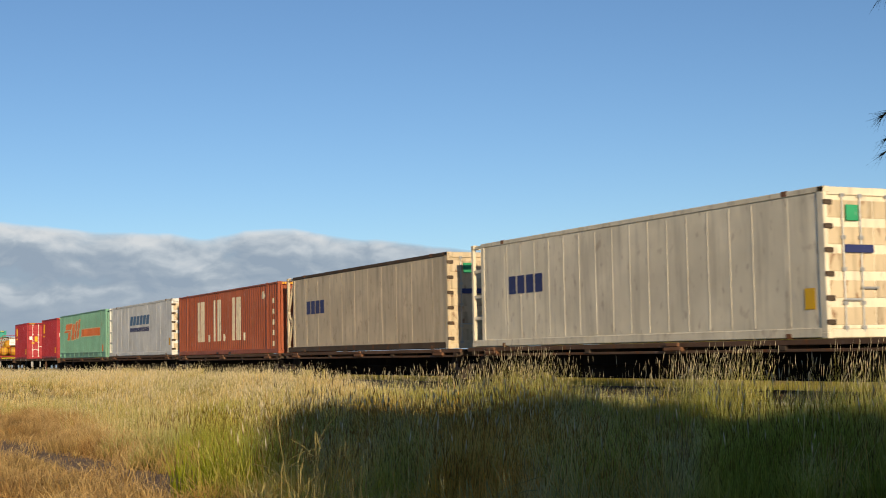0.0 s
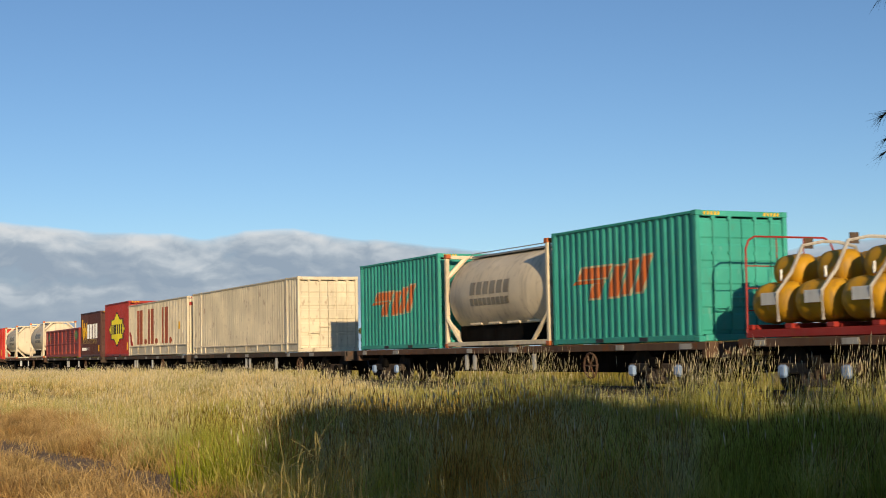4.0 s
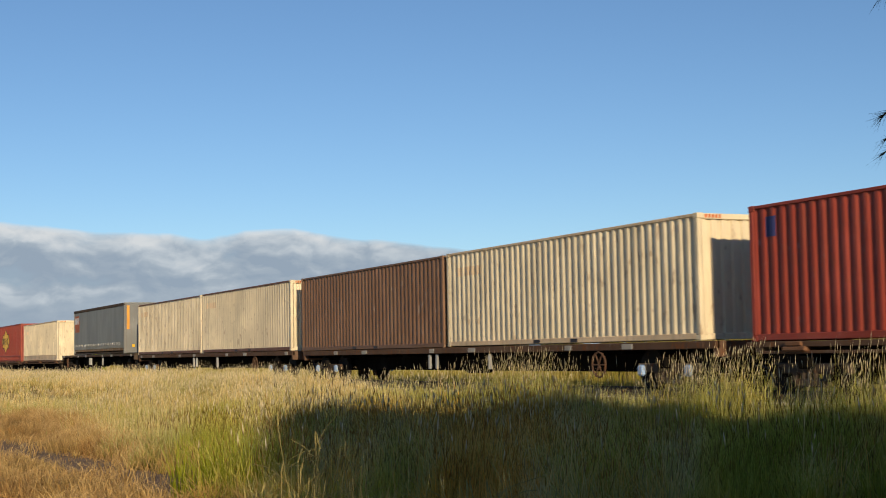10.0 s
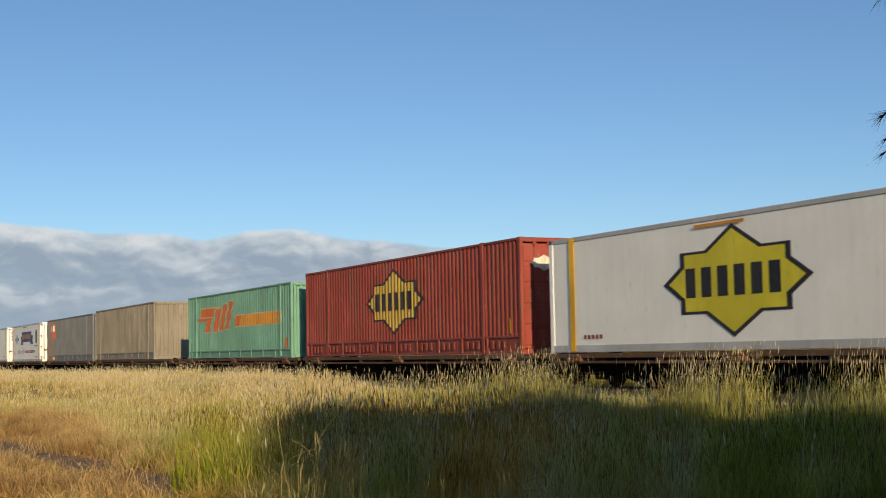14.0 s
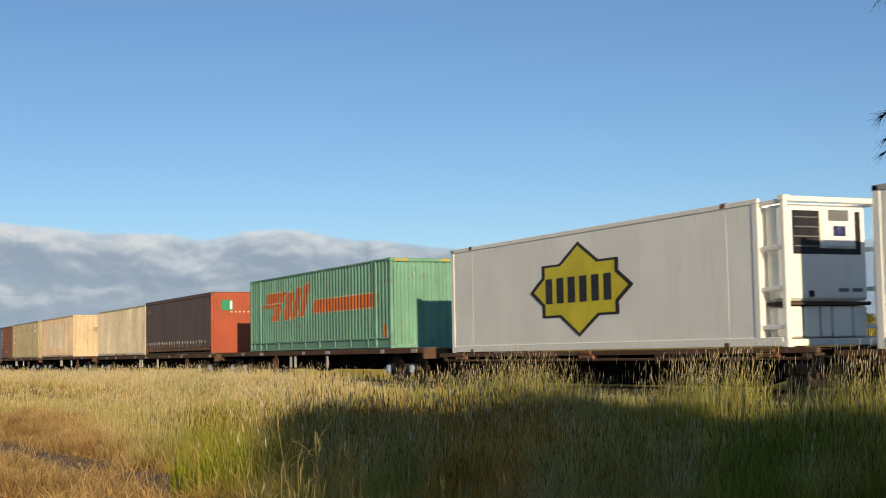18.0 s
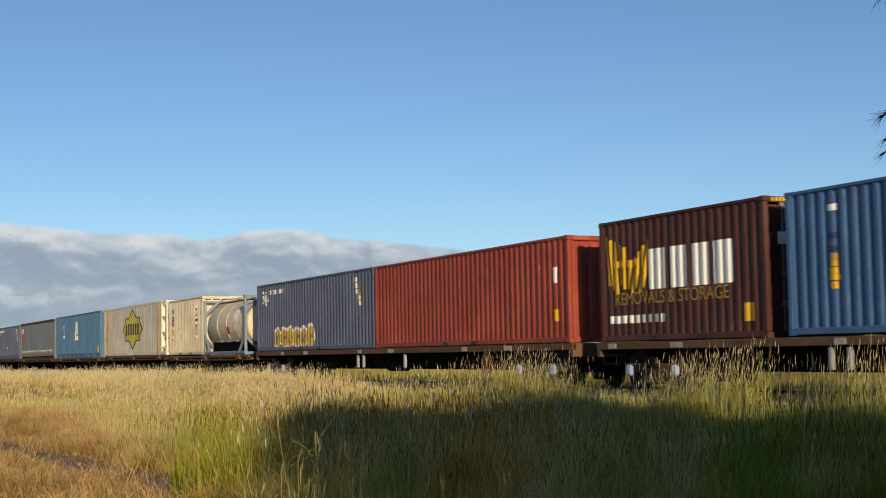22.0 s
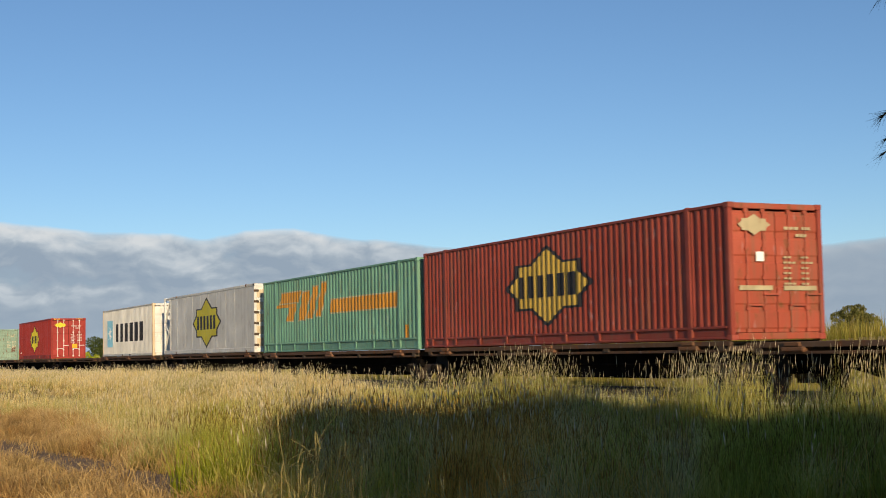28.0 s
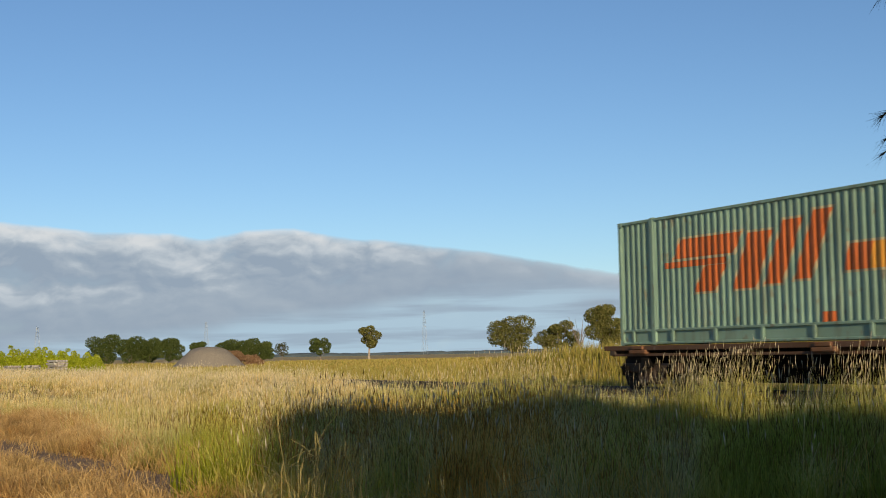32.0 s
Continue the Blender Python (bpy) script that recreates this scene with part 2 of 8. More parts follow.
def field_material():
    m = bpy.data.materials.new("field_soil_and_straw")
    ns, ls, p = nodes_of(m)
    v = ns.new("ShaderNodeTexCoord").outputs["Object"]
    soil = ramp(ns, ls, noise_at(ns, ls, v, 1.6, 8), [(0.32, (0.12, 0.07, 0.035)), (0.52, (0.20, 0.125, 0.065)), (0.72, (0.31, 0.205, 0.11))])
    straw = ramp(ns, ls, noise_at(ns, ls, v, 9.0, 6, (1, 1, 1)), [(0.3, (0.24, 0.18, 0.06)), (0.6, (0.42, 0.31, 0.12)), (0.8, (0.52, 0.40, 0.18))])
    at = ns.new("ShaderNodeAttribute")
    at.attribute_name = "grassy"
    add = ns.new("ShaderNodeMath")
    add.operation = 'MULTIPLY_ADD'
    add.inputs[1].default_value = 0.8
    ls.new(noise_at(ns, ls, v, 2.4, 5), add.inputs[0])
    ls.new(at.outputs["Fac"], add.inputs[2])
    fac = ramp(ns, ls, add.outputs[0], [(0.55, (0, 0, 0)), (0.78, (1, 1, 1))])
    ls.new(blend(ns, ls, fac, soil, straw), p.inputs["Base Color"])
    p.inputs["Roughness"].default_value = 0.95
    b = ns.new("ShaderNodeBump")
    b.inputs["Strength"].default_value, b.inputs["Distance"].default_value = 0.8, 0.06
    ls.new(noise_at(ns, ls, v, 7.0, 8), b.inputs["Height"])
    ls.new(b.outputs[0], p.inputs["Normal"])
    return m


def bare(x, y):
    """How bare the ground is: the worn vehicle track."""
    a = x * FWD.x + y * FWD.y
    b = x * RIGHT.x + y * RIGHT.y
    edge = np.interp(a, [10, 15, 18.5, 20.5, 22.5, 25, 28, 34, 40, 60], [-1.6, -2.3, -2.8, -3.8, -4.7, -6.1, -7.3, -9.2, -12.0, -90])
    wob = 0.35 * np.sin(x * 2.1) * np.cos(y * 1.7) + 0.2 * np.sin(x * 5.3 + y * 3.1)
    return 1 - smooth(b - edge + wob, -0.6, 0.35)


def rut(x, y):
    """The dark wheel rut that runs through the flattened grass."""
    a = x * FWD.x + y * FWD.y
    b = x * RIGHT.x + y * RIGHT.y
    d = np.abs(b + 2.55 + (a - 16.7) * 0.58) * 0.865 + 0.12 * np.sin(x * 3.1 + 1.0) * np.cos(y * 2.3) + 0.05 * np.sin(x * 9.0 + y * 7.0)
    return (1 - smooth(d, 0.25, 1.35)) * (1 - smooth(a, 32, 36))


def spread(lo, hi, near, far):
    """Grid lines, close together near the middle and wide apart far away."""
    out, v = [near[0]], near[0]
    pts = list(np.arange(near[0], near[1] + 0.01, near[2]))
    step, v = near[2], near[1]
    while v < hi:
        step *= far
        v += step
        pts.append(min(v, hi))
    step, v = near[2], near[0]
    while v > lo:
        step *= far
        v -= step
        pts.insert(0, max(v, lo))
    return np.array(pts)


gx = spread(-4600, 4600, (-62, 14, 0.8), 1.22)
gy = spread(-4600, 4600, (-6, 34, 0.5), 1.22)
XX, YY = np.meshgrid(gx, gy)
ZZ = ground_z(XX, YY)
me = bpy.data.meshes.new("ground")
nx, ny = len(gx), len(gy)
ids = np.arange(nx * ny).reshape(ny, nx)
faces = np.stack([ids[:-1, :-1], ids[:-1, 1:], ids[1:, 1:], ids[1:, :-1]], -1).reshape(-1, 4)
me.from_pydata(np.stack([XX, YY, ZZ], -1).reshape(-1, 3).tolist(), [], faces.tolist())
att = me.attributes.new("grassy", 'FLOAT', 'POINT')
att.data.foreach_set("value", (0.45 - 0.75 * rut(XX, YY)).reshape(-1).astype(np.float32))
me.materials.append(field_material())
me.polygons.foreach_set("use_smooth", [True] * len(me.polygons))
ground = tagged(new("ground", me), "dry grass field with a worn dirt track", "ground", kind="structure")


def cloud_material():
    m = bpy.data.materials.new("cloud_bank")
    m.use_nodes = True
    ns, ls = m.node_tree.nodes, m.node_tree.links
    ns.clear()
    v = ns.new("ShaderNodeUVMap").outputs[0]

    def read(name):
        at = ns.new("ShaderNodeAttribute")
        at.attribute_name = name
        return at.outputs["Fac"]

    def calc(op, x, y, z=None):
        n = ns.new("ShaderNodeMath")
        n.operation = op
        for sock, val in zip(n.inputs, (x, y, z)):
            if isinstance(val, (int, float)):
                sock.default_value = val
            elif val is not None:
                ls.new(val, sock)
        return n.outputs[0]

    warp = ns.new("ShaderNodeVectorMath")
    warp.operation = 'MULTIPLY_ADD'
    big = ns.new("ShaderNodeTexNoise")
    big.inputs["Scale"].default_value, big.inputs["Detail"].default_value = 0.5, 3
    ls.new(v, big.inputs["Vector"])
    warp.inputs[1].default_value = (1.6, 0.9, 0)
    ls.new(big.outputs["Color"], warp.inputs[0])
    ls.new(v, warp.inputs[2])
    w = warp.outputs[0]
    above = ns.new("ShaderNodeVectorMath")
    above.operation = 'ADD'
    above.inputs[1].default_value = (-0.26, 0.30, 0)
    ls.new(w, above.inputs[0])
    body = noise_at(ns, ls, w, 0.44, 5, (0.75, 1.5, 1))
    shifted = noise_at(ns, ls, above.outputs[0], 0.44, 5, (0.75, 1.5, 1))
    relief = calc('SUBTRACT', body, shifted)
    alpha = ramp(ns, ls, calc('MULTIPLY_ADD', body, 0.9, read("cover")), [(0.42, (0, 0, 0)), (0.66, (0.8, 0.8, 0.8)), (0.9, (1, 1, 1))])
    tone = calc('ADD', calc('MULTIPLY_ADD', relief, read("puff"), read("lit")), calc('MULTIPLY', body, 0.34))
    col = ramp(ns, ls, tone, [(0.08, (0.30, 0.375, 0.465)), (0.28, (0.365, 0.435, 0.51)), (0.48, (0.50, 0.56, 0.615)), (0.76, (0.66, 0.69, 0.71))])
    streak = ramp(ns, ls, noise_at(ns, ls, v, 0.5, 5, (0.3, 4.2, 1)), [(0.46, (0.415, 0.56, 0.67)), (0.62, (0.34, 0.44, 0.54))])
    col = blend(ns, ls, read("haze"), col, streak)
    em = ns.new("ShaderNodeEmission")
    ls.new(col, em.inputs["Color"])
    tr = ns.new("ShaderNodeBsdfTransparent")
    mx = ns.new("ShaderNodeMixShader")
    ls.new(alpha, mx.inputs[0])
    ls.new(tr.outputs[0], mx.inputs[1])
    ls.new(em.outputs[0], mx.inputs[2])
    out = ns.new("ShaderNodeOutputMaterial")
    ls.new(mx.outputs[0], out.inputs["Surface"])
    return m


def cloud_bank():
    """A far ring of evening cloud low over the horizon. Bearing in degrees from +y towards -x, elevation in degrees."""
    turn = np.concatenate([np.linspace(0, 40, 54)[:-1], np.linspace(40, 90, 251)[:-1], np.linspace(90, 360, 361)])
    rise = np.linspace(-0.3, 8.0, 56)
    bb, ee = np.meshgrid(turn, rise)
    top = 4.2 + 1.5 * np.sin(np.radians(bb * 1.0 - 10)) + 0.35 * np.sin(np.radians(bb * 7))
    seen_top = np.interp(bb, [46, 49.3, 51.5, 54, 57.4, 60.6, 64.1, 67.8, 70.6, 72.7, 74.3, 75.6, 79, 82.2, 86],
                         [4.35, 4.1, 3.7, 3.4, 3.2, 3.85, 4.4, 4.8, 5.2, 5.15, 4.85, 5.05, 5.2, 5.5, 5.6])
    seen_low = np.interp(bb, [46, 52.7, 55.4, 57.2, 59.5, 63, 66.5, 68.8, 72.7, 73.9, 77.9, 84], [0.2, 0.35, 1.3, 2.4, 2.6, 2.55, 2.1, 1.7, 1.45, 1.1, 0.75, 0.6])
    k = smooth(bb, 36, 46) * (1 - smooth(bb, 84, 94))
    top = top * (1 - k) + seen_top * k
    low = 0.6 * (1 - k) + seen_low * k
    up = smooth(ee, top + 0.30, top - 0.45)
    dn = smooth(ee, low - 0.45, low + 0.45)
    thin = 0.18 * np.exp(-((bb - 57.6) / 1.6) ** 2)
    cover = -0.42 + (0.95 - thin) * up * dn
    cover = np.where(ee > top + 0.55, -0.9, cover)
    small = np.exp(-((bb - 58.0) / 1.1) ** 2 - ((ee - 1.9) / 0.22) ** 2)
    cover = np.maximum(cover, -0.42 + 0.75 * small)
    edge = smooth(ee, top - 1.15, top - 0.15)
    lit = -0.03 + (0.20 + 0.22 * smooth(bb, 60, 70)) * edge + 0.10 * smooth(ee, low + 0.4, low + 1.6) * smooth(bb, 64, 76)
    haze = (1 - dn) * (1 - small)
    cover = np.maximum(cover, np.where(ee < top - 0.2, 0.55 * smooth(ee, low + 0.75, low + 0.35), -0.9))
    puff = 0.35 + 1.5 * smooth(ee, low + 0.7, low + 2.2) * smooth(bb, 58, 68)
    r = 4300.0
    b, e = np.radians(bb), np.radians(ee)
    pts = np.stack([-r * np.sin(b), r * np.cos(b), 1.7 + r * np.tan(e)], -1).reshape(-1, 3)
    me = bpy.data.meshes.new("cloud_bank")
    ids = np.arange(bb.size).reshape(bb.shape)
    faces = np.stack([ids[:-1, :-1], ids[:-1, 1:], ids[1:, 1:], ids[1:, :-1]], -1).reshape(-1, 4)
    me.from_pydata(pts.tolist(), [], faces.tolist())
    for nm, val in (("cover", cover), ("lit", lit), ("haze", haze), ("puff", puff)):
        at = me.attributes.new(nm, 'FLOAT', 'POINT')
        at.data.foreach_set("value", val.reshape(-1).astype(np.float32))
    uv = me.uv_layers.new(name="UVMap")
    flat_uv = np.stack([bb.reshape(-1), ee.reshape(-1)], -1)[faces.reshape(-1)]
    uv.data.foreach_set("uv", flat_uv.reshape(-1).astype(np.float32))
    me.materials.append(cloud_material())
    me.polygons.foreach_set("use_smooth", [True] * len(me.polygons))
    ob = tagged(new("backdrop_clouds", me), "grey evening cloud bank with bright upper edge", "clouds", kind="structure")
    ob.visible_shadow = False
    return ob


cloud_bank()


def spot(bearing, r):
    b = radians(bearing)
    return Vector((-r * math.sin(b), r * math.cos(b), 0))


def leaf_material(name, lo, mid, hi, trans=0.3):
    m = bpy.data.materials.new(name)
    ns, ls, p = nodes_of(m)
    geo = ns.new("ShaderNodeNewGeometry")
    c = ramp(ns, ls, geo.outputs["Random Per Island"], [(0.0, lo), (0.5, mid), (1.0, hi)])
    ls.new(c, p.inputs["Base Color"])
    p.inputs["Roughness"].default_value = 0.7
    p.inputs["Specular IOR Level"].default_value = 0.08
    t = ns.new("ShaderNodeBsdfTranslucent")
    ls.new(c, t.inputs["Color"])
    mx = ns.new("ShaderNodeMixShader")
    mx.inputs[0].default_value = trans
    ls.new(p.outputs[0], mx.inputs[1])
    ls.new(t.outputs[0], mx.inputs[2])
    ls.new(mx.outputs[0], ns["Material Output"].inputs["Surface"])
    return m


def bark_material(name, lo, hi):
    m = bpy.data.materials.new(name)
    ns, ls, p = nodes_of(m)
    v = ns.new("ShaderNodeTexCoord").outputs["Object"]
    n = noise_at(ns, ls, v, 5.0, 6, (1, 1, 0.2))
    ls.new(ramp(ns, ls, n, [(0.3, lo), (0.7, hi)]), p.inputs["Base Color"])
    p.inputs["Roughness"].default_value = 0.9
    b = ns.new("ShaderNodeBump")
    b.inputs["Distance"].default_value = 0.03
    ls.new(n, b.inputs["Height"])
    ls.new(b.outputs[0], p.inputs["Normal"])
    return m


GUM = leaf_material("gum_leaves", (0.11, 0.115, 0.026), (0.19, 0.185, 0.052), (0.30, 0.275, 0.095), 0.38)
PINE = leaf_material("pine_leaves", (0.06, 0.085, 0.022), (0.10, 0.135, 0.035), (0.155, 0.185, 0.055), 0.35)
FRESH = leaf_material("fresh_leaves", (0.30, 0.36, 0.02), (0.45, 0.50, 0.03), (0.60, 0.62, 0.07), 0.45)
BUSHY = leaf_material("bush_leaves", (0.05, 0.06, 0.02), (0.08, 0.085, 0.03), (0.12, 0.12, 0.05))
BARK = bark_material("grey_bark", (0.10, 0.08, 0.06), (0.30, 0.25, 0.19))
PALE_BARK = bark_material("pale_bark", (0.28, 0.21, 0.15), (0.50, 0.42, 0.33))


def leaf_cards(centres, radii, count, size, rng):
    """Small bent leaf clumps spread through balls: vertices and faces."""
    v, f = [], []
    total = sum(r ** 2 for r in radii)
    for c, r in zip(centres, radii):
        for _ in range(max(6, int(count * r * r / total))):
            d = Vector((rng.gauss(0, 1), rng.gauss(0, 1), rng.gauss(0, 1))).normalized() * r * rng.uniform(0.45, 1.05) ** 0.6
            p = c + Vector((d.x, d.y, d.z * 0.72))
            a = Vector((rng.gauss(0, 1), rng.gauss(0, 1), rng.gauss(0, 0.7))).normalized()
            b = a.cross(Vector((rng.gauss(0, 1), rng.gauss(0, 1), rng.gauss(0, 1)))).normalized()
            s = size * rng.uniform(0.6, 1.4)
            n = len(v)
            v += [tuple(p - a * s), tuple(p + b * s * 0.55), tuple(p + a * s), tuple(p - b * s * 0.55 + Vector((0, 0, -0.2 * s)))]
            f += [(n, n + 1, n + 2), (n, n + 2, n + 3)]
    return v, f


def tree(name, at, height, width, trunk_h, leaf, bark, label, seed, lobes=9, leaves=1500, size=0.3, dead=0):
    """Tapered trunk, limbs, and a crown of many leaf clumps in uneven lobes."""
    rng = random.Random(seed)
    root = new(name)
    root.location = at
    s = Shape()
    lean = Vector((rng.uniform(-0.04, 0.04), rng.uniform(-0.04, 0.04), 1))
    fork = lean * trunk_h
    tr = max(0.1, height * 0.028)
    s.tube((0, 0, -0.2), tuple(fork * 0.5), tr * 1.25, tr, 8).tube(tuple(fork * 0.5), tuple(fork), tr, tr * 0.8, 8)
    centres, radii = [], []
    for i in range(lobes):
        w = 2 * math.pi * (i + rng.uniform(-0.3, 0.3)) / lobes * 2.4
        k = (i + 0.5) / lobes
        rad = width * 0.35 * math.sqrt(1 - (2 * k - 0.9) ** 2 * 0.55) * rng.uniform(0.45, 1.05)
        c = Vector((math.cos(w) * rad, math.sin(w) * rad, trunk_h * 0.9 + (height - trunk_h * 0.9) * (0.15 + 0.72 * k)))
        r = width * rng.uniform(0.15, 0.28)
        c.z = min(c.z, height - r * 0.6)
        centres.append(c)
        radii.append(r)
        mid = (fork + c) / 2 + Vector((0, 0, -0.1 * height * rng.random()))
        s.tube(tuple(fork * rng.uniform(0.75, 1)), tuple(mid), tr * 0.5, tr * 0.32, 6).tube(tuple(mid), tuple(c), tr * 0.32, tr * 0.1, 5)
    for i in range(dead):
        d = Vector((rng.uniform(-1, 1), rng.uniform(-1, 1), 1.3)).normalized() * height * rng.uniform(0.5, 0.8)
        s.tube(tuple(fork), tuple(fork + d * 0.6), tr * 0.4, tr * 0.2, 5).tube(tuple(fork + d * 0.6), tuple(fork + d + Vector((rng.uniform(-0.6, 0.6), 0, 0))), tr * 0.2, tr * 0.05, 4)
    part("trunk", s, bark, root)
    if leaves:
        v, f = leaf_cards(centres, radii, int(leaves * 6.0), size * 0.52, rng)
        c = Shape()
        c.v, c.f = v, f
        part("crown", c, leaf, root)
    tagged(root, label, "tree", "trees beyond the railway")
    return root


# rows of far trees: bearing, distance, height, width, bare trunk
k = 0
for b, r, h, w, th in ((78.2, 430, 8.9, 9.2, 0.8), (77.2, 445, 8.4, 8.0, 0.9), (76.5, 450, 8.0, 7.0, 0.9), (75.7, 440, 7.6, 7.4, 1.0), (74.55, 460, 7.0, 6.0, 1.0),
                       (73.3, 470, 7.2, 8.0, 0.9), (72.55, 450, 7.4, 7.6, 1.0), (71.9, 450, 6.2, 6.0, 1.0)):
    k += 1
    tree("pine_tree", spot(b, r), h, w * 1.28, th * 0.5, PINE, BARK, "dark rounded pine on the field's edge", k, 12, 1500, 0.42)
tree("bare_tree", spot(71.15, 430), 6.0, 5.4, 1.4, BUSHY, BARK, "sparse half-bare grey tree", 21, 8, 260, 0.3, 4)
tree("pine_tree", spot(69.58, 420), 7.0, 6.4, 1.6, PINE, BARK, "lone dark tree with narrow trunk", 22, 8, 800, 0.4)
tree("gum_tree", spot(67.6, 400), 10.2, 7.0, 3.4, GUM, PALE_BARK, "lone gum tree with a pale bare trunk", 23, 8, 1100, 0.36)
tree("gum_tree", spot(61.7, 300), 9.2, 10.6, 1.6, GUM, BARK, "broad gum tree with olive crown", 24, 11, 2200, 0.32)
tree("gum_tree", spot(60.35, 320), 7.0, 5.0, 2.0, GUM, BARK, "small open gum tree", 25, 6, 420, 0.3, 2)
tree("gum_tree", spot(59.7, 290), 8.0, 7.6, 1.5, GUM, BARK, "dense gum tree beside dead branches", 26, 9, 1500, 0.32)
tree("dead_tree", spot(58.95, 285), 9.4, 5.0, 2.0, GUM, BARK, "bare dead tree with thin branches", 27, 5, 0, 0.3, 9)
tree("gum_tree", spot(57.95, 260), 10.6, 8.2, 1.8, GUM, BARK, "tall gum tree with dense olive crown", 28, 11, 2200, 0.32)
tree("gum_tree", spot(56.9, 270), 9.0, 7.0, 1.8, GUM, BARK, "gum tree with uneven crown", 29, 9, 1600, 0.32)
tree("gum_tree", spot(56.0, 270), 8.6, 6.0, 1.8, GUM, BARK, "gum tree with uneven crown", 30, 8, 1300, 0.32)
tree("gum_tree", spot(55.2, 270), 9.4, 6.6, 1.8, GUM, BARK, "gum tree behind the grassy rise", 31, 9, 1500, 0.32)
tree("gum_tree", spot(52.3, 260), 7.4, 5.4, 1.6, GUM, BARK, "low gum tree behind the grassy rise", 32, 8, 1000, 0.32)
tree("gum_tree", spot(48.1, 220), 8.2, 7.6, 1.6, GUM, BARK, "gum tree behind the grassy rise", 33, 9, 1500, 0.32)

DRY = leaf_material("dry_bush_leaves", (0.26, 0.15, 0.08), (0.36, 0.22, 0.12), (0.44, 0.30, 0.17), 0.4)
tree("dry_bush", spot(73.1, 230), 2.6, 5.2, 0.3, DRY, BARK, "reddish-brown dry bush beside the mound", 51, 9, 700, 0.3)
tree("dry_bush", spot(72.3, 232), 1.9, 3.6, 0.2, DRY, BARK, "low reddish-brown dry bush", 52, 7, 420, 0.3)


def hedge():
    """Bright young pines in a row."""
    rng = random.Random(8)
    for i in range(15):
        b = 82.6 - i * 0.29
        r = 165 + rng.uniform(-6, 6)
        h = 3.4 + rng.uniform(-0.7, 0.5) - 0.9 * (i > 11)
        w = 1.9 + rng.uniform(0, 0.7)
        root = new("young_pine")
        root.location = spot(b, r)
        s = Shape().tube((0, 0, -0.1), (0, 0, h * 0.9), 0.06, 0.02, 6)
        part("trunk", s, BARK, root)
        cs = [Vector((rng.uniform(-0.3, 0.3), rng.uniform(-0.3, 0.3), h * q)) for q in (0.15, 0.3, 0.45, 0.6, 0.75, 0.9)]
        rs = [w * 0.55 * (1.05 - q) + 0.12 for q in (0.15, 0.3, 0.45, 0.6, 0.75, 0.9)]
        c = Shape()
        c.v, c.f = leaf_cards(cs, rs, 4200, 0.09, rng)
        part("crown", c, FRESH, root)
        tagged(root, "bright yellow-green young pine in a row", "young tree", "row of young pines")


hedge()


def far_woods():
    """Low wooded country along the horizon, distance haze painted into its blue-grey colour."""
    rng = random.Random(4)
    s = Shape()
    n = 1800
    for ring, (r, base, hi) in enumerate(((1500, 0.0, 3.4), (2300, 0.0, 6.4), (3600, 0.0, 10.5))):
        k = len(s.v)
        for i in range(n + 1):
            b = 360.0 * i / n
            h = base + hi * (0.55 + 0.45 * noise.noise(Vector((b * 0.35, ring * 7.0, 0))) + 0.22 * noise.noise(Vector((b * 3.1, ring, 4))) + 0.16 * noise.noise(Vector((b * 17.0, ring, 9))))
            p = spot(b, r)
            q = spot(b, r + 8)
            s.v += [(p.x, p.y, -0.3), (p.x, p.y, h * 0.75), (q.x, q.y, h)]
        for i in range(n):
            a = k + 3 * i
            s.f += [(a, a + 3, a + 4, a + 1), (a + 1, a + 4, a + 5, a + 2)]
    m = bpy.data.materials.new("hazy_woods")
    ns, ls, p = nodes_of(m)
    v = ns.new("ShaderNodeTexCoord").outputs["Object"]
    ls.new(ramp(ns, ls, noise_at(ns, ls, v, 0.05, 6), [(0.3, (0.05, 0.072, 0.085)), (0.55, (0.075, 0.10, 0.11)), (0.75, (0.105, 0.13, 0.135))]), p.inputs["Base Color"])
    p.inputs["Roughness"].default_value = 1.0
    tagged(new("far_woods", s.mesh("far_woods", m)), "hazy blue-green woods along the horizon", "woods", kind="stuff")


far_woods()


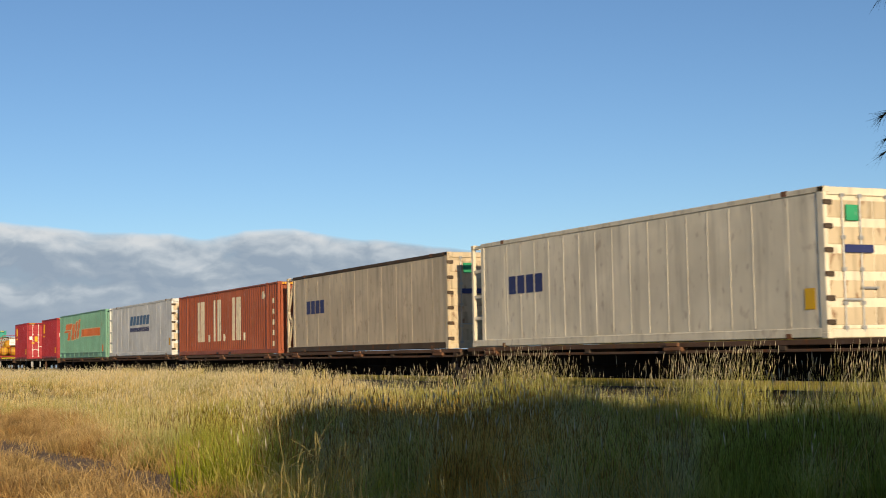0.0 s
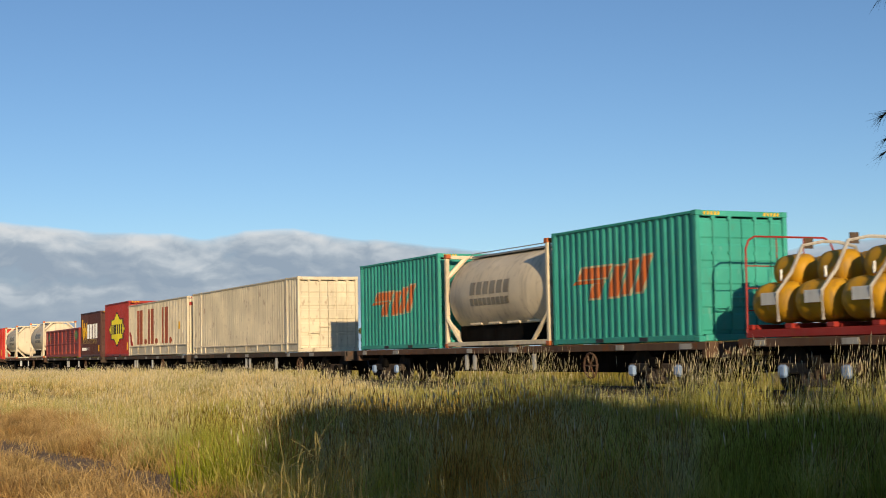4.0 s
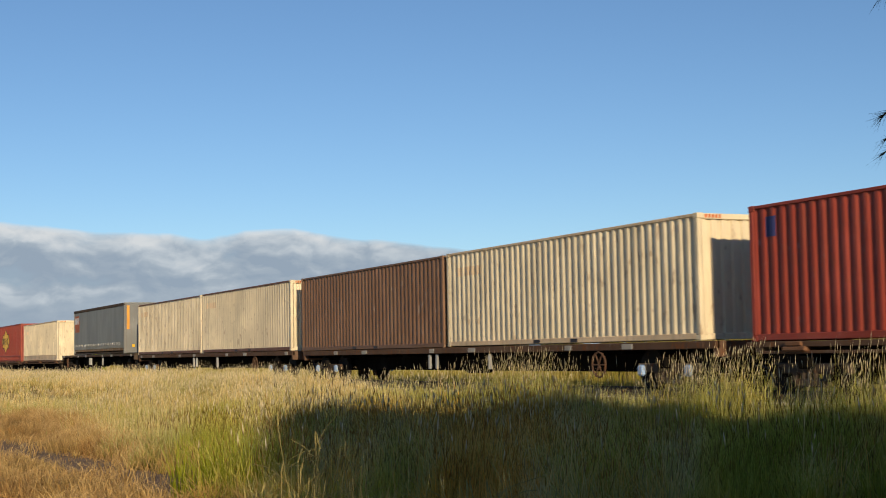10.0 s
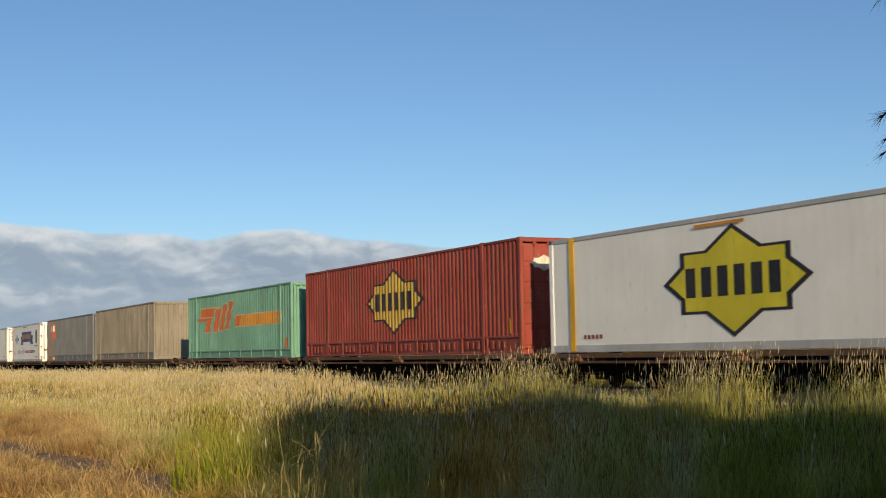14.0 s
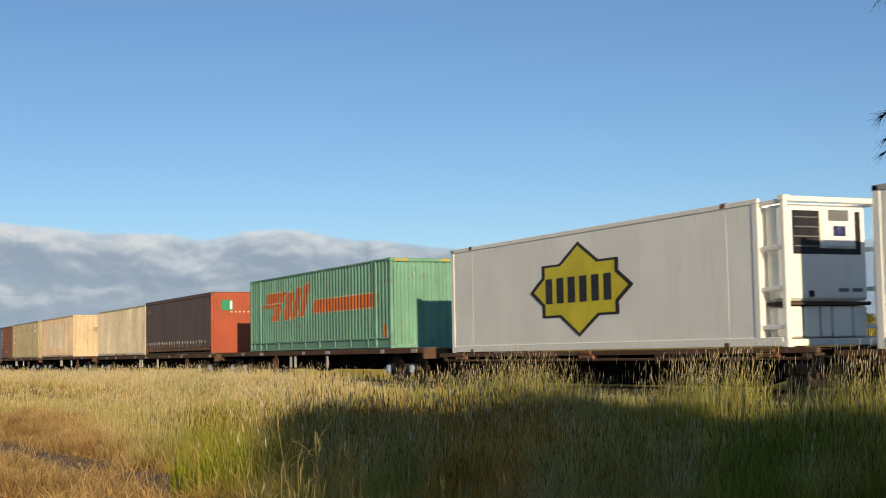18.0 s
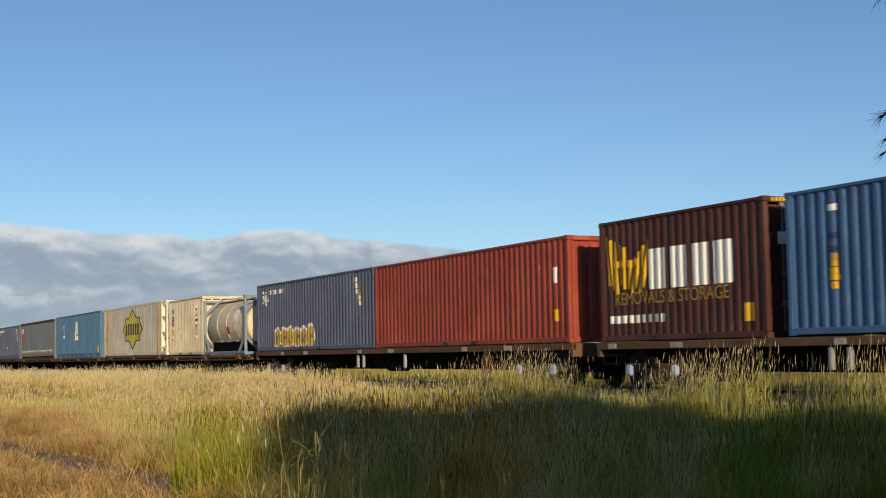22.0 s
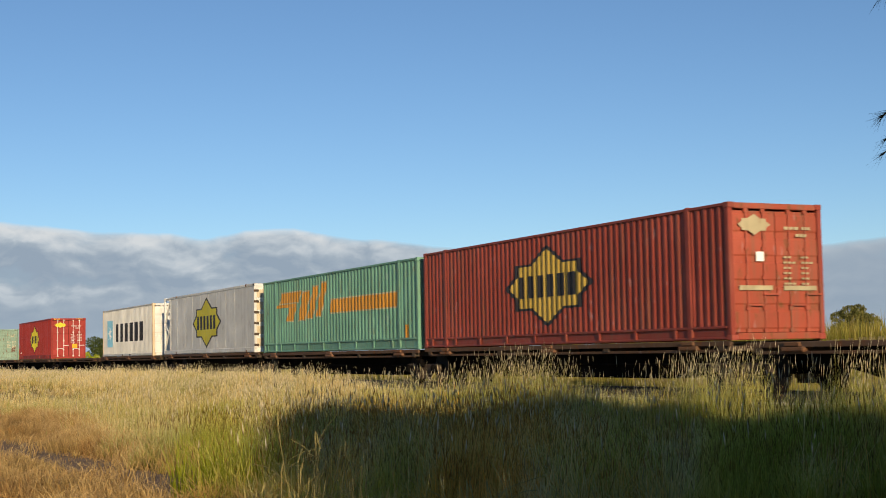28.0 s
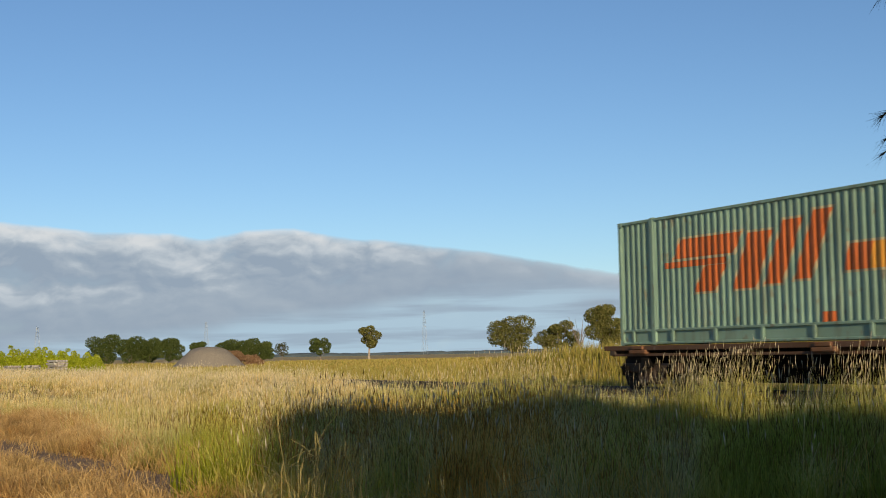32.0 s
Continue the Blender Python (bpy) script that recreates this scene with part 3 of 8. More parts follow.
def gravel_heap():
    s = Shape()
    rng = random.Random(6)
    n, rows = 56, 16
    for j in range(rows + 1):
        q = j / rows
        for i in range(n):
            w = 2 * math.pi * i / n
            rad = 5.7 - 3.5 * q - 1.0 * q ** 9 + 0.12 * noise.noise(Vector((math.cos(w) * 3, math.sin(w) * 3, q * 4)))
            z = 3.35 * q - 0.12 * q ** 9 + 0.08 * noise.noise(Vector((math.cos(w) * 7, math.sin(w) * 7, q * 9)))
            s.v.append((rad * math.cos(w) * 1.0, rad * math.sin(w), z - 0.1))
    for j in range(rows):
        for i in range(n):
            a, b = j * n + i, j * n + (i + 1) % n
            s.f.append((a, b, b + n, a + n))
    s.f.append(tuple(rows * n + i for i in range(n)))
    m = bpy.data.materials.new("crushed_gravel")
    ns, ls, p = nodes_of(m)
    v = ns.new("ShaderNodeTexCoord").outputs["Object"]
    ls.new(ramp(ns, ls, noise_at(ns, ls, v, 6.0, 8), [(0.3, (0.17, 0.145, 0.11)), (0.6, (0.26, 0.225, 0.175)), (0.8, (0.34, 0.30, 0.235))]), p.inputs["Base Color"])
    p.inputs["Roughness"].default_value = 1.0
    b = ns.new("ShaderNodeBump")
    b.inputs["Distance"].default_value = 0.06
    ls.new(noise_at(ns, ls, v, 5.0, 8), b.inputs["Height"])
    ls.new(b.outputs[0], p.inputs["Normal"])
    ob = tagged(new("spoil_mound", s.mesh("gravel_heap", m, True)), "grey-brown flat-topped mound of gravel", "mound")
    ob.location = spot(74.1, 205)


gravel_heap()


def wood_material():
    m = bpy.data.materials.new("weathered_timber")
    ns, ls, p = nodes_of(m)
    info = ns.new("ShaderNodeObjectInfo")
    v = ns.new("ShaderNodeTexCoord").outputs["Object"]
    base = ramp(ns, ls, noise_at(ns, ls, v, 3.0, 6, (0.15, 1, 1)), [(0.3, (0.24, 0.20, 0.16)), (0.6, (0.42, 0.37, 0.31)), (0.8, (0.58, 0.53, 0.46))])
    ls.new(blend(ns, ls, info.outputs["Random"], base, (0.50, 0.46, 0.40)), p.inputs["Base Color"])
    p.inputs["Roughness"].default_value = 0.9
    return m


TIMBER = wood_material()


def timber_stack(at, turn, n, rows, length):
    root = new("timber_stack")
    root.matrix_basis = Matrix.Translation(at) @ pose(0, 0, 0, 0, 0, turn)
    rng = random.Random(int(length * 10))
    beam = Shape().slab(-length / 2, -0.11, -0.09, length / 2, 0.11, 0.09, 0.015).mesh("beam", TIMBER)
    z = 0.09
    for j in range(rows):
        for i in range(n):
            part("beam", beam, TIMBER, root, at=pose(rng.uniform(-0.25, 0.25), (i - n / 2) * 0.27, z, 0, 0, rng.uniform(-3, 3)))
        z += 0.2
        if j % 2:
            part("spacer", Shape().slab(-0.06, -n * 0.14, -0.05, 0.06, n * 0.14, 0.05, 0.01), TIMBER, root, at=pose(-length * 0.3, -0.1, z - 0.04))
            part("spacer", Shape().slab(-0.06, -n * 0.14, -0.05, 0.06, n * 0.14, 0.05, 0.01), TIMBER, root, at=pose(length * 0.3, -0.1, z - 0.04))
            z += 0.1
    tagged(root, "weathered grey timber sleepers in a stack", "timber stack", "timber stacks by the railway")


timber_stack(spot(80.0, 152), 10, 5, 7, 2.6)
timber_stack(spot(80.95, 150), -12, 6, 5, 2.8)
timber_stack(spot(81.7, 151), 5, 5, 5, 2.4)


def pylon(bearing, r, h):
    root = new("lattice_pylon")
    root.location = spot(bearing, r)
    s = Shape()
    for sx in (-1, 1):
        for sy in (-1, 1):
            s.tube((sx * 2.6, sy * 2.6, 0), (sx * 0.5, sy * 0.5, h), 0.12, 0.08, 4)
    m = 7
    for i in range(m):
        q0, q1 = i / m, (i + 1) / m
        a, b = 2.6 - 2.1 * q0, 2.6 - 2.1 * q1
        for sx, sy, tx, ty in ((-1, -1, 1, -1), (1, -1, 1, 1), (1, 1, -1, 1), (-1, 1, -1, -1)):
            s.tube((sx * a, sy * a, h * q0), (tx * b, ty * b, h * q1), 0.05, 0.05, 3)
    part("tower", s, P_GALV, root)
    for q, w in ((0.72, 4.6), (0.84, 4.0), (0.95, 3.2)):
        part("cross_arm", Shape().tube((-w, 0, h * q), (w, 0, h * q), 0.14, 0.14, 4), P_GALV, root)
    tagged(root, "grey steel lattice power pylon", "power pylon", "power pylons")


P_GALV = steel("galvanised_pylon", (0.30, 0.35, 0.40), 0.0, 0.1)
pylon(80.8, 1050, 26)
pylon(74.2, 1250, 33)
pylon(65.3, 1500, 48)


# ---- the railway track ----
def ballast_material():
    m = bpy.data.materials.new("ballast_stone")
    ns, ls, p = nodes_of(m)
    v = ns.new("ShaderNodeTexCoord").outputs["Object"]
    vo = ns.new("ShaderNodeTexVoronoi")
    vo.inputs["Scale"].default_value = 18
    ls.new(v, vo.inputs["Vector"])
    ls.new(ramp(ns, ls, vo.outputs["Color"], [(0.2, (0.07, 0.06, 0.05)), (0.6, (0.14, 0.12, 0.10)), (0.9, (0.22, 0.19, 0.16))]), p.inputs["Base Color"])
    p.inputs["Roughness"].default_value = 0.95
    b = ns.new("ShaderNodeBump")
    b.inputs["Distance"].default_value = 0.05
    ls.new(vo.outputs["Distance"], b.inputs["Height"])
    ls.new(b.outputs[0], p.inputs["Normal"])
    return m


bed = Shape()
nb = 240
for i in range(nb + 1):
    x = -420 + 520 * i / nb
    for y, z in ((-2.6, 0.36), (-1.7, 0.58), (1.7, 0.58), (2.6, 0.36)):
        bed.v.append((x, MID + y, z + 0.02 * math.sin(x * 1.7 + y)))
for i in range(nb):
    for j in range(3):
        a = i * 4 + j
        bed.f.append((a, a + 4, a + 5, a + 1))
track_bed = tagged(new("track_bed", bed.mesh("track_bed", ballast_material())), "dark ballast bed of the railway", "ballast", kind="structure")
for side in (-1, 1):
    y = MID + side * 0.8
    s = Shape()
    prof = ((-0.07, 0), (0.07, 0), (0.07, 0.012), (0.012, 0.03), (0.012, 0.11), (0.036, 0.12), (0.036, 0.16), (-0.036, 0.16), (-0.036, 0.12), (-0.012, 0.11), (-0.012, 0.03), (-0.07, 0.012))
    for x in (-420.0, 100.0):
        s.v += [(x, y + dy, RAIL_Z - 0.16 + dz) for dy, dz in prof]
    m = len(prof)
    s.f += [(i, (i + 1) % m, (i + 1) % m + m, i + m) for i in range(m)] + [tuple(range(m)), tuple(reversed(range(m, 2 * m)))]
    tagged(new("rail", s.mesh("rail", PAINT['rail'])), "brown steel rail with a worn top", "rail", "rails of the track")
sleeper = Shape().slab(-0.12, -1.25, 0.42, 0.12, 1.25, RAIL_Z - 0.162, 0.015).mesh("sleeper", TIMBER)
for i in range(130):
    part("sleeper", sleeper, TIMBER, track_bed, at=pose(-74 + i * 0.62, MID, 0))


# ---- freight: containers ----


def ribs(length, count, depth=None, y=-WIDE / 2 + 0.02, inset=0.13):
    """The folded line of a corrugated side: (x, y)."""
    step = (length - 2 * inset) / count
    depth = depth or 0.032
    line = [(-length / 2 + inset, y)]
    for i in range(count):
        x = -length / 2 + inset + i * step
        line += [(x + step * 0.14, y), (x + step * 0.34, y + depth), (x + step * 0.66, y + depth), (x + step * 0.86, y)]
    return line + [(length / 2 - inset, y)]


def flat(length, y=-WIDE / 2 + 0.012):
    return [(-length / 2, y), (length / 2, y)]


def clip(poly, k, lo, keep_less):
    out = []
    for i, a in enumerate(poly):
        b = poly[(i + 1) % len(poly)]
        ina, inb = (a[0] <= lo, b[0] <= lo) if keep_less else (a[0] >= lo, b[0] >= lo)
        if ina:
            out.append(a)
        if ina != inb:
            s = (lo - a[0]) / (b[0] - a[0])
            out.append((lo, a[1] + s * (b[1] - a[1])))
    return out


def marking(name, polys, line, material, parent, label, lift=0.006):
    """Paint on a side: convex outlines of (x, z) laid over the folds of the line, as a thin film. Large bars and strokes are parts of their own."""
    if len(polys) > 1 and name in ("emblem_bar", "emblem_bars", "stroke", "stroke_outline", "small_bars", "banner_bars", "faded_bars"):
        name = name.replace("bars", "bar")
        for poly in polys:
            marking(name, [poly], line, material, parent, label, lift + 0.0005 * polys.index(poly))
        return None
    s = Shape()
    for k, poly in enumerate(polys):
        lo, hi = min(p[0] for p in poly), max(p[0] for p in poly)
        for (xa, ya), (xb, yb) in zip(line, line[1:]):
            if xb <= lo or xa >= hi or xb - xa < 1e-6:
                continue
            piece = clip(clip(poly, 0, xa, False), 0, xb, True)
            if len(piece) < 3:
                continue
            n = len(s.v)
            s.v += [(x, ya + (yb - ya) * (x - xa) / (xb - xa) - lift - 0.0005 * k, z) for x, z in piece]
            s.f.append(tuple(range(n, n + len(piece))))
    return part(name, s, material, parent, label)


def rect(x0, z0, x1, z1, lean=0.0):
    return [(x0, z0), (x1, z0), (x1 + lean, z1), (x0 + lean, z1)]


def star(x, z, w, h):
    """A square laid over a diamond, as five convex outlines."""
    a, b = w * 0.74, h * 0.57
    tip = lambda p, q, r: [p, q, r]
    return [rect(x - a, z - b, x + a, z + b),
            tip((x - a * 0.52, z + b), (x + a * 0.52, z + b), (x, z + h)), tip((x - a * 0.52, z - b), (x, z - h), (x + a * 0.52, z - b)),
            tip((x - a, z - b * 0.55), (x - a, z + b * 0.55), (x - w, z)), tip((x + a, z - b * 0.55), (x + w, z), (x + a, z + b * 0.55))]


def disc(x, z, rx, rz, n=16):
    return [(x + rx * math.cos(2 * math.pi * i / n), z + rz * math.sin(2 * math.pi * i / n)) for i in range(n)]


def blocks(x0, z0, x1, z1, n, gap=0.22, lean=0.0):
    """A row of n upright bars."""
    w = (x1 - x0) / n
    return [rect(x0 + i * w, z0, x0 + (i + 1 - gap) * w, z1, lean) for i in range(n)]


def casting(material):
    return shared("corner_casting", material, lambda s: s.slab(0, 0, 0, 0.178, 0.162, 0.118, 0.012))


def castings(box, length, height, paint, wide=WIDE):
    me = casting(paint)
    for x in (-length / 2, length / 2 - 0.178):
        for y in (-wide / 2, wide / 2 - 0.162):
            for z in (0, height - 0.118):
                part("corner_casting", me, paint, box, at=pose(x, y, z))


def stripes(box, x, height, paint):
    """Warning stripes on the end header."""
    me = shared("hazard_stripe", paint, lambda q: q.box(0.001, 0, -0.105, 0.008, 0.05, -0.03))
    for c in (-WIDE / 2 + 0.2, WIDE / 2 - 0.65):
        for i in range(5):
            part("hazard_stripe", me, paint, box, at=pose(x, c + i * 0.09, height))


def doors(box, length, height, paint, bars, header=None, hinges=None):
    """Double doors at the leading end, each with two locking bars and handles."""
    x = length / 2
    for side in (-1, 1):
        y0, y1 = (-WIDE / 2 + 0.13, -0.012) if side < 0 else (0.012, WIDE / 2 - 0.13)
        s = Shape().pressed(x - 0.062, y0, y1, 0.16, height - 0.17, 5, 0.02)
        door = part("door", s, paint, box)
        for fy in (0.30, 0.70):
            y = y0 + (y1 - y0) * fy
            bar = Shape().tube((x - 0.02, y, 0.12), (x - 0.02, y, height - 0.13), 0.019, n=8)
            for z in (0.16, 0.62, 1.25, 1.85, height - 0.2):
                bar.box(x - 0.045, y - 0.05, z, x + 0.0, y + 0.05, z + 0.07)
            part("locking_bar", bar, bars, door, "upright door locking bar")
            part("door_handle", shared("door_handle", bars, lambda q: q.box(-0.01, 0, -0.02, 0.012, 0.42, 0.02)), bars, door,
                 at=pose(x + 0.012, y - 0.05, 0.72 + 0.22 * (fy > 0.5)))
        if hinges:
            for i in range(6):
                z = 0.25 + i * (height - 0.6) / 5
                yy = -WIDE / 2 + 0.0 if side < 0 else WIDE / 2 - 0.2
                part("hinge", shared("hinge", hinges, lambda q: q.slab(0, 0, 0, 0.05, 0.2, 0.1, 0.012)), hinges, door, at=pose(x - 0.035, yy, z))
    if header:
        stripes(box, x, height, header)


def end_sheet(x, height, low, wide=WIDE, n=8, depth=0.045, flip=1):
    """An end wall of upright folds, facing along x."""
    s = Shape()
    step = (wide - 0.28) / n
    line = []
    for i in range(n):
        y = -wide / 2 + 0.14 + i * step
        line += [(y, 0), (y + step * 0.36, 0), (y + step * 0.5, -depth), (y + step * 0.86, -depth)]
    line.append((wide / 2 - 0.14, 0))
    k = 0
    for y, d in line:
        s.v += [(x + flip * d, y, low), (x + flip * d, y, height)]
    s.f += [(2 * i, 2 * i + 2, 2 * i + 3, 2 * i + 1) for i in range(len(line) - 1)]
    return s


def dry_box(length, height, paint, count, pitch=0.297, end='sheet', skirt=0.15, posts=False, bars=None, header=None, post_paint=None, end_paint=None, rail_paint=None, hinges=None, pockets=True, cells=False, gussets=True):
    """A corrugated steel container. Its origin is the middle of its base; the leading end is +x."""
    box = new("shipping_container")
    count = round(length / pitch)
    w, l = WIDE / 2, length / 2
    pp, rp, ep = post_paint or paint, rail_paint or paint, end_paint or paint
    castings(box, length, height, pp)
    for x in (-l, l - 0.15):
        for y in (-w, w - 0.12):
            part("corner_post", Shape().slab(x + 0.004, y + 0.004, 0.11, x + 0.146, y + 0.116, height - 0.11, 0.02), pp, box)
    for y in (-w + 0.004, w - 0.064):
        part("top_rail", Shape().slab(-l + 0.17, y, height - 0.075, l - 0.17, y + 0.06, height - 0.008, 0.01), rp, box)
        if skirt > 0.25:
            in_y = y + (0.04 if gussets else 0.01) * (1 if y < 0 else -1)
            part("skirt_panel", Shape().slab(-l + 0.17, in_y, 0.06, l - 0.17, in_y + 0.06, skirt - 0.03, 0.006), rp, box)
            part("bottom_rail", Shape().slab(-l + 0.17, y, 0.02, l - 0.17, y + 0.06, 0.075, 0.01), rp, box)
            part("skirt_rail", Shape().slab(-l + 0.17, y, skirt - 0.06, l - 0.17, y + 0.06, skirt, 0.01), rp, box)
        else:
            part("bottom_rail", Shape().slab(-l + 0.17, y, 0.02, l - 0.17, y + 0.06, skirt, 0.01), rp, box)
    line = ribs(length, count)
    part("side_panel", Shape().wall(line, skirt - 0.02, height - 0.05), paint, box)
    part("side_panel", Shape().wall([(x, -y) for x, y in reversed(line)], skirt - 0.02, height - 0.05), paint, box)
    part("roof", Shape().slab(-l + 0.1, -w + 0.05, height - 0.06, l - 0.1, w - 0.05, height - 0.02, 0.01), paint, box)
    part("floor", Shape().box(-l + 0.1, -w + 0.08, 0.05, l - 0.1, w - 0.08, 0.14), PAINT['frame'], box)
    part("end_wall", end_sheet(-l + 0.06, height - 0.08, 0.1, flip=-1), ep, box)
    for x, nm in ((-l, "end_sill"), (l - 0.12, "end_sill")):
        part(nm, Shape().slab(x + 0.006, -w + 0.165, 0.01, x + 0.115, w - 0.165, 0.15, 0.012), ep, box)
        part("end_header", Shape().slab(x + 0.006, -w + 0.165, height - 0.13, x + 0.115, w - 0.165, height - 0.01, 0.012), ep, box)
    if end == 'doors':
        doors(box, length, height, ep, bars or ep, header, hinges)
    else:
        part("end_wall", end_sheet(l - 0.05, height - 0.1, 0.1), ep, box)
        if header:
            stripes(box, l, height, header)
    if posts:
        for x in (-length / 2 + (length - 12.19) / 2, length / 2 - (length - 12.19) / 2 - 0.16):
            part("lifting_post", Shape().slab(x, -w - 0.002, 0.0, x + 0.17, -w + 0.09, height + 0.012, 0.02), paint, box)
    if skirt > 0.25:
        n = int(length / 1.55)
        gusset = shared(("skirt_gusset", round(skirt, 2)), paint, lambda q: q.slab(0, 0, 0.05, 0.1, 0.034, skirt - 0.03, 0.01))
        cell = shared(("skirt_cell", round(skirt, 2)), paint, lambda q: q.slab(0, 0, 0.14, 0.18, 0.034, skirt - 0.12, 0.02)) if cells else None
        for i in range(n if gussets else 0):
            x = -l + 0.5 + i * (length - 1.0) / n
            part("skirt_gusset", gusset, paint, box, at=pose(x, -w - 0.004, 0))
            if cells:
                for j in range(3):
                    part("skirt_cell", cell, paint, box, at=pose(x + 0.28 + j * 0.34, -w - 0.004, 0))
    elif pockets:
        for x in (-1.05, 0.8):
            part("fork_pocket", shared("fork_pocket", PAINT['black'], lambda q: q.box(0, 0, 0, 0.32, 0.012, 0.085)), PAINT['black'], box,
                 "dark fork pocket in the bottom rail", at=pose(x, -w - 0.004, 0.035))
    box["ribs"] = 0
    return box, line


def reefer_box(length, height, paint, frame_end=0.0, unit_end=0.0, ribs_n=0, trim=None, bars=None, hinges=None, strips=(), brace=False):
    """An insulated container. frame_end: open ladder frame at the trailing end; unit_end: cooling unit in a frame at the leading end."""
    box = new("refrigerated_container")
    w, l = WIDE / 2, length / 2
    a, b = -l + frame_end, l - unit_end
    mid, body = (a + b) / 2, b - a
    castings(box, length, height, paint)
    part("body", Shape().slab(a, -w + 0.02, 0.16, b - 0.05, w - 0.02, height - 0.05, 0.03), paint, box)
    for y in (-w + 0.0, w - 0.07):
        part("top_rail", Shape().slab(a, y, height - 0.11, b, y + 0.07, height, 0.012), trim or paint, box)
        part("bottom_rail", Shape().slab(-l + 0.17, y, 0.02, l - 0.17, y + 0.07, 0.2, 0.012), trim or paint, box)
    for x in (a, b - 0.2):
        part("corner_post", Shape().slab(x, -w + 0.002, 0.1, x + 0.2, -w + 0.1, height - 0.1, 0.02), paint, box)
    for x in () if strips else (a + 1.2, b - 1.2):
        part("lifting_post", Shape().slab(x, -w + 0.017, 0.1, x + 0.16, -w + 0.09, height - 0.1, 0.002), paint, box)
        for z in (0.0, height - 0.1):
            part("lifting_casting", shared("lifting_casting", PAINT['rust'], lambda q: q.slab(0, 0, 0, 0.17, 0.1, 0.112, 0.012)), PAINT['rust'], box, "rusty lifting casting", at=pose(x - 0.005, -w - 0.006, z))
    if ribs_n:
        for i in range(ribs_n):
            x = a + 1.45 + i * (body - 2.9) / ribs_n
            part("panel_rib", shared(("panel_rib", round(height, 2)), paint, lambda q: q.slab(0, 0, 0.22, 0.06, 0.02, height - 0.13, 0.008)), paint, box, at=pose(x, -w + 0.0145, 0))
    if frame_end:
        for y in (-w + 0.01, w - 0.11):
            part("frame_post", Shape().slab(-l, y, 0.1, -l + 0.12, y + 0.1, height - 0.1, 0.015), paint, box)
            s = Shape()
            for z in (0.1, height - 0.12) if brace else (0.1, 0.75, 1.35, 2.05, height - 0.12):
                part("frame_rung", Shape().slab(-l + 0.1, y + 0.02, z, a + 0.02, y + 0.08, z + 0.09, 0.01), paint, box)
            if brace:
                for z, q in ((0.2, 1.05), (1.5, 0.85), (1.5, height - 0.1)):
                    part("frame_brace", Shape().tube((-l + 0.06, y + 0.05, z if z < 1 else z), (a + 0.02, y + 0.05, q + 0.5 if z < 1 else q), 0.045, n=6), paint, box)
        for z in (0.02, height - 0.12):
            part("frame_cross_beam", Shape().slab(-l, -w + 0.15, z, -l + 0.12, w - 0.15, z + 0.11, 0.012), paint, box)
        part("fuel_tank", Shape().lathe([(-0.02, 0.02), (0, 0.26), (frame_end - 0.35, 0.26), (frame_end - 0.33, 0.02)], 14, (-l + 0.15, 0.1, 0.42)), PAINT['galv'], box)
    if unit_end:
        x = b
        for y in (-w + 0.01, w - 0.11):
            part("frame_post", Shape().slab(l - 0.14, y, 0.1, l - 0.01, y + 0.1, height - 0.1, 0.015), paint, box)
            for z in (0.35, 1.1, 1.9, height - 0.16):
                part("frame_rung", Shape().slab(b - 0.06, y + 0.02, z, l - 0.06, y + 0.08, z + 0.09, 0.01), paint, box)
        part("frame_cross_beam", Shape().slab(l - 0.14, -w + 0.12, height - 0.13, l - 0.02, w - 0.12, height - 0.02, 0.012), paint, box)
        part("end_sill", Shape().slab(l - 0.14, -w + 0.12, 0.02, l - 0.02, w - 0.12, 0.16, 0.012), paint, box)
        d = l - 0.2 - b
        cooler = part("cooling_unit", Shape().slab(b - 0.04, -w + 0.2, 0.9, b + d, w - 0.2, height - 0.16, 0.06), PAINT['white'], box, "white cooling unit with dark grilles")
        e, top = b + d, height - 0.16
        part("grille", Shape().slab(e - 0.01, -0.86, top - 0.98, e + 0.012, -0.18, top - 0.12, 0.01), PAINT['black'], cooler, "dark rounded air grille")
        slat = shared("grille_slat", PAINT['grey'], lambda q: q.slab(0, 0, 0, 0.018, 0.6, 0.03, 0.008))
        for i in range(4):
            part("grille_slat", slat, PAINT['grey'], cooler, at=pose(e + 0.008, -0.82, top - 0.84 + i * 0.19))
        part("lower_grille", Shape().slab(e - 0.01, -0.18, top - 0.98, e + 0.011, 0.86, top - 0.86, 0.01), PAINT['black'], cooler)
        part("side_grille", Shape().slab(e - 0.01, 0.72, top - 0.86, e + 0.011, 0.86, top - 0.12, 0.01), PAINT['black'], cooler)
        part("front_cover", Shape().slab(e - 0.01, -0.16, top - 0.84, e + 0.05, 0.70, top - 0.04, 0.03), PAINT['white'], cooler, "raised white cover")
        part("intake_panel", Shape().slab(e + 0.045, 0.0, top - 0.32, e + 0.058, 0.52, top - 0.1, 0.005), PAINT['grey'], cooler, "small dark intake panel")
        part("badge", Shape().slab(e + 0.045, 0.12, top - 0.62, e + 0.056, 0.44, top - 0.42, 0.005), PAINT['ink'], cooler, "dark blue square badge")
        for y in (0.25, 0.6):
            part("louvre_slot", Shape().slab(e - 0.01, y, 1.08, e + 0.011, y + 0.26, 1.15, 0.005), PAINT['grey'], cooler)
        part("control_box", Shape().slab(e - 0.01, -0.5, 0.98, e + 0.03, -0.38, 1.1, 0.01), PAINT['black'], cooler)
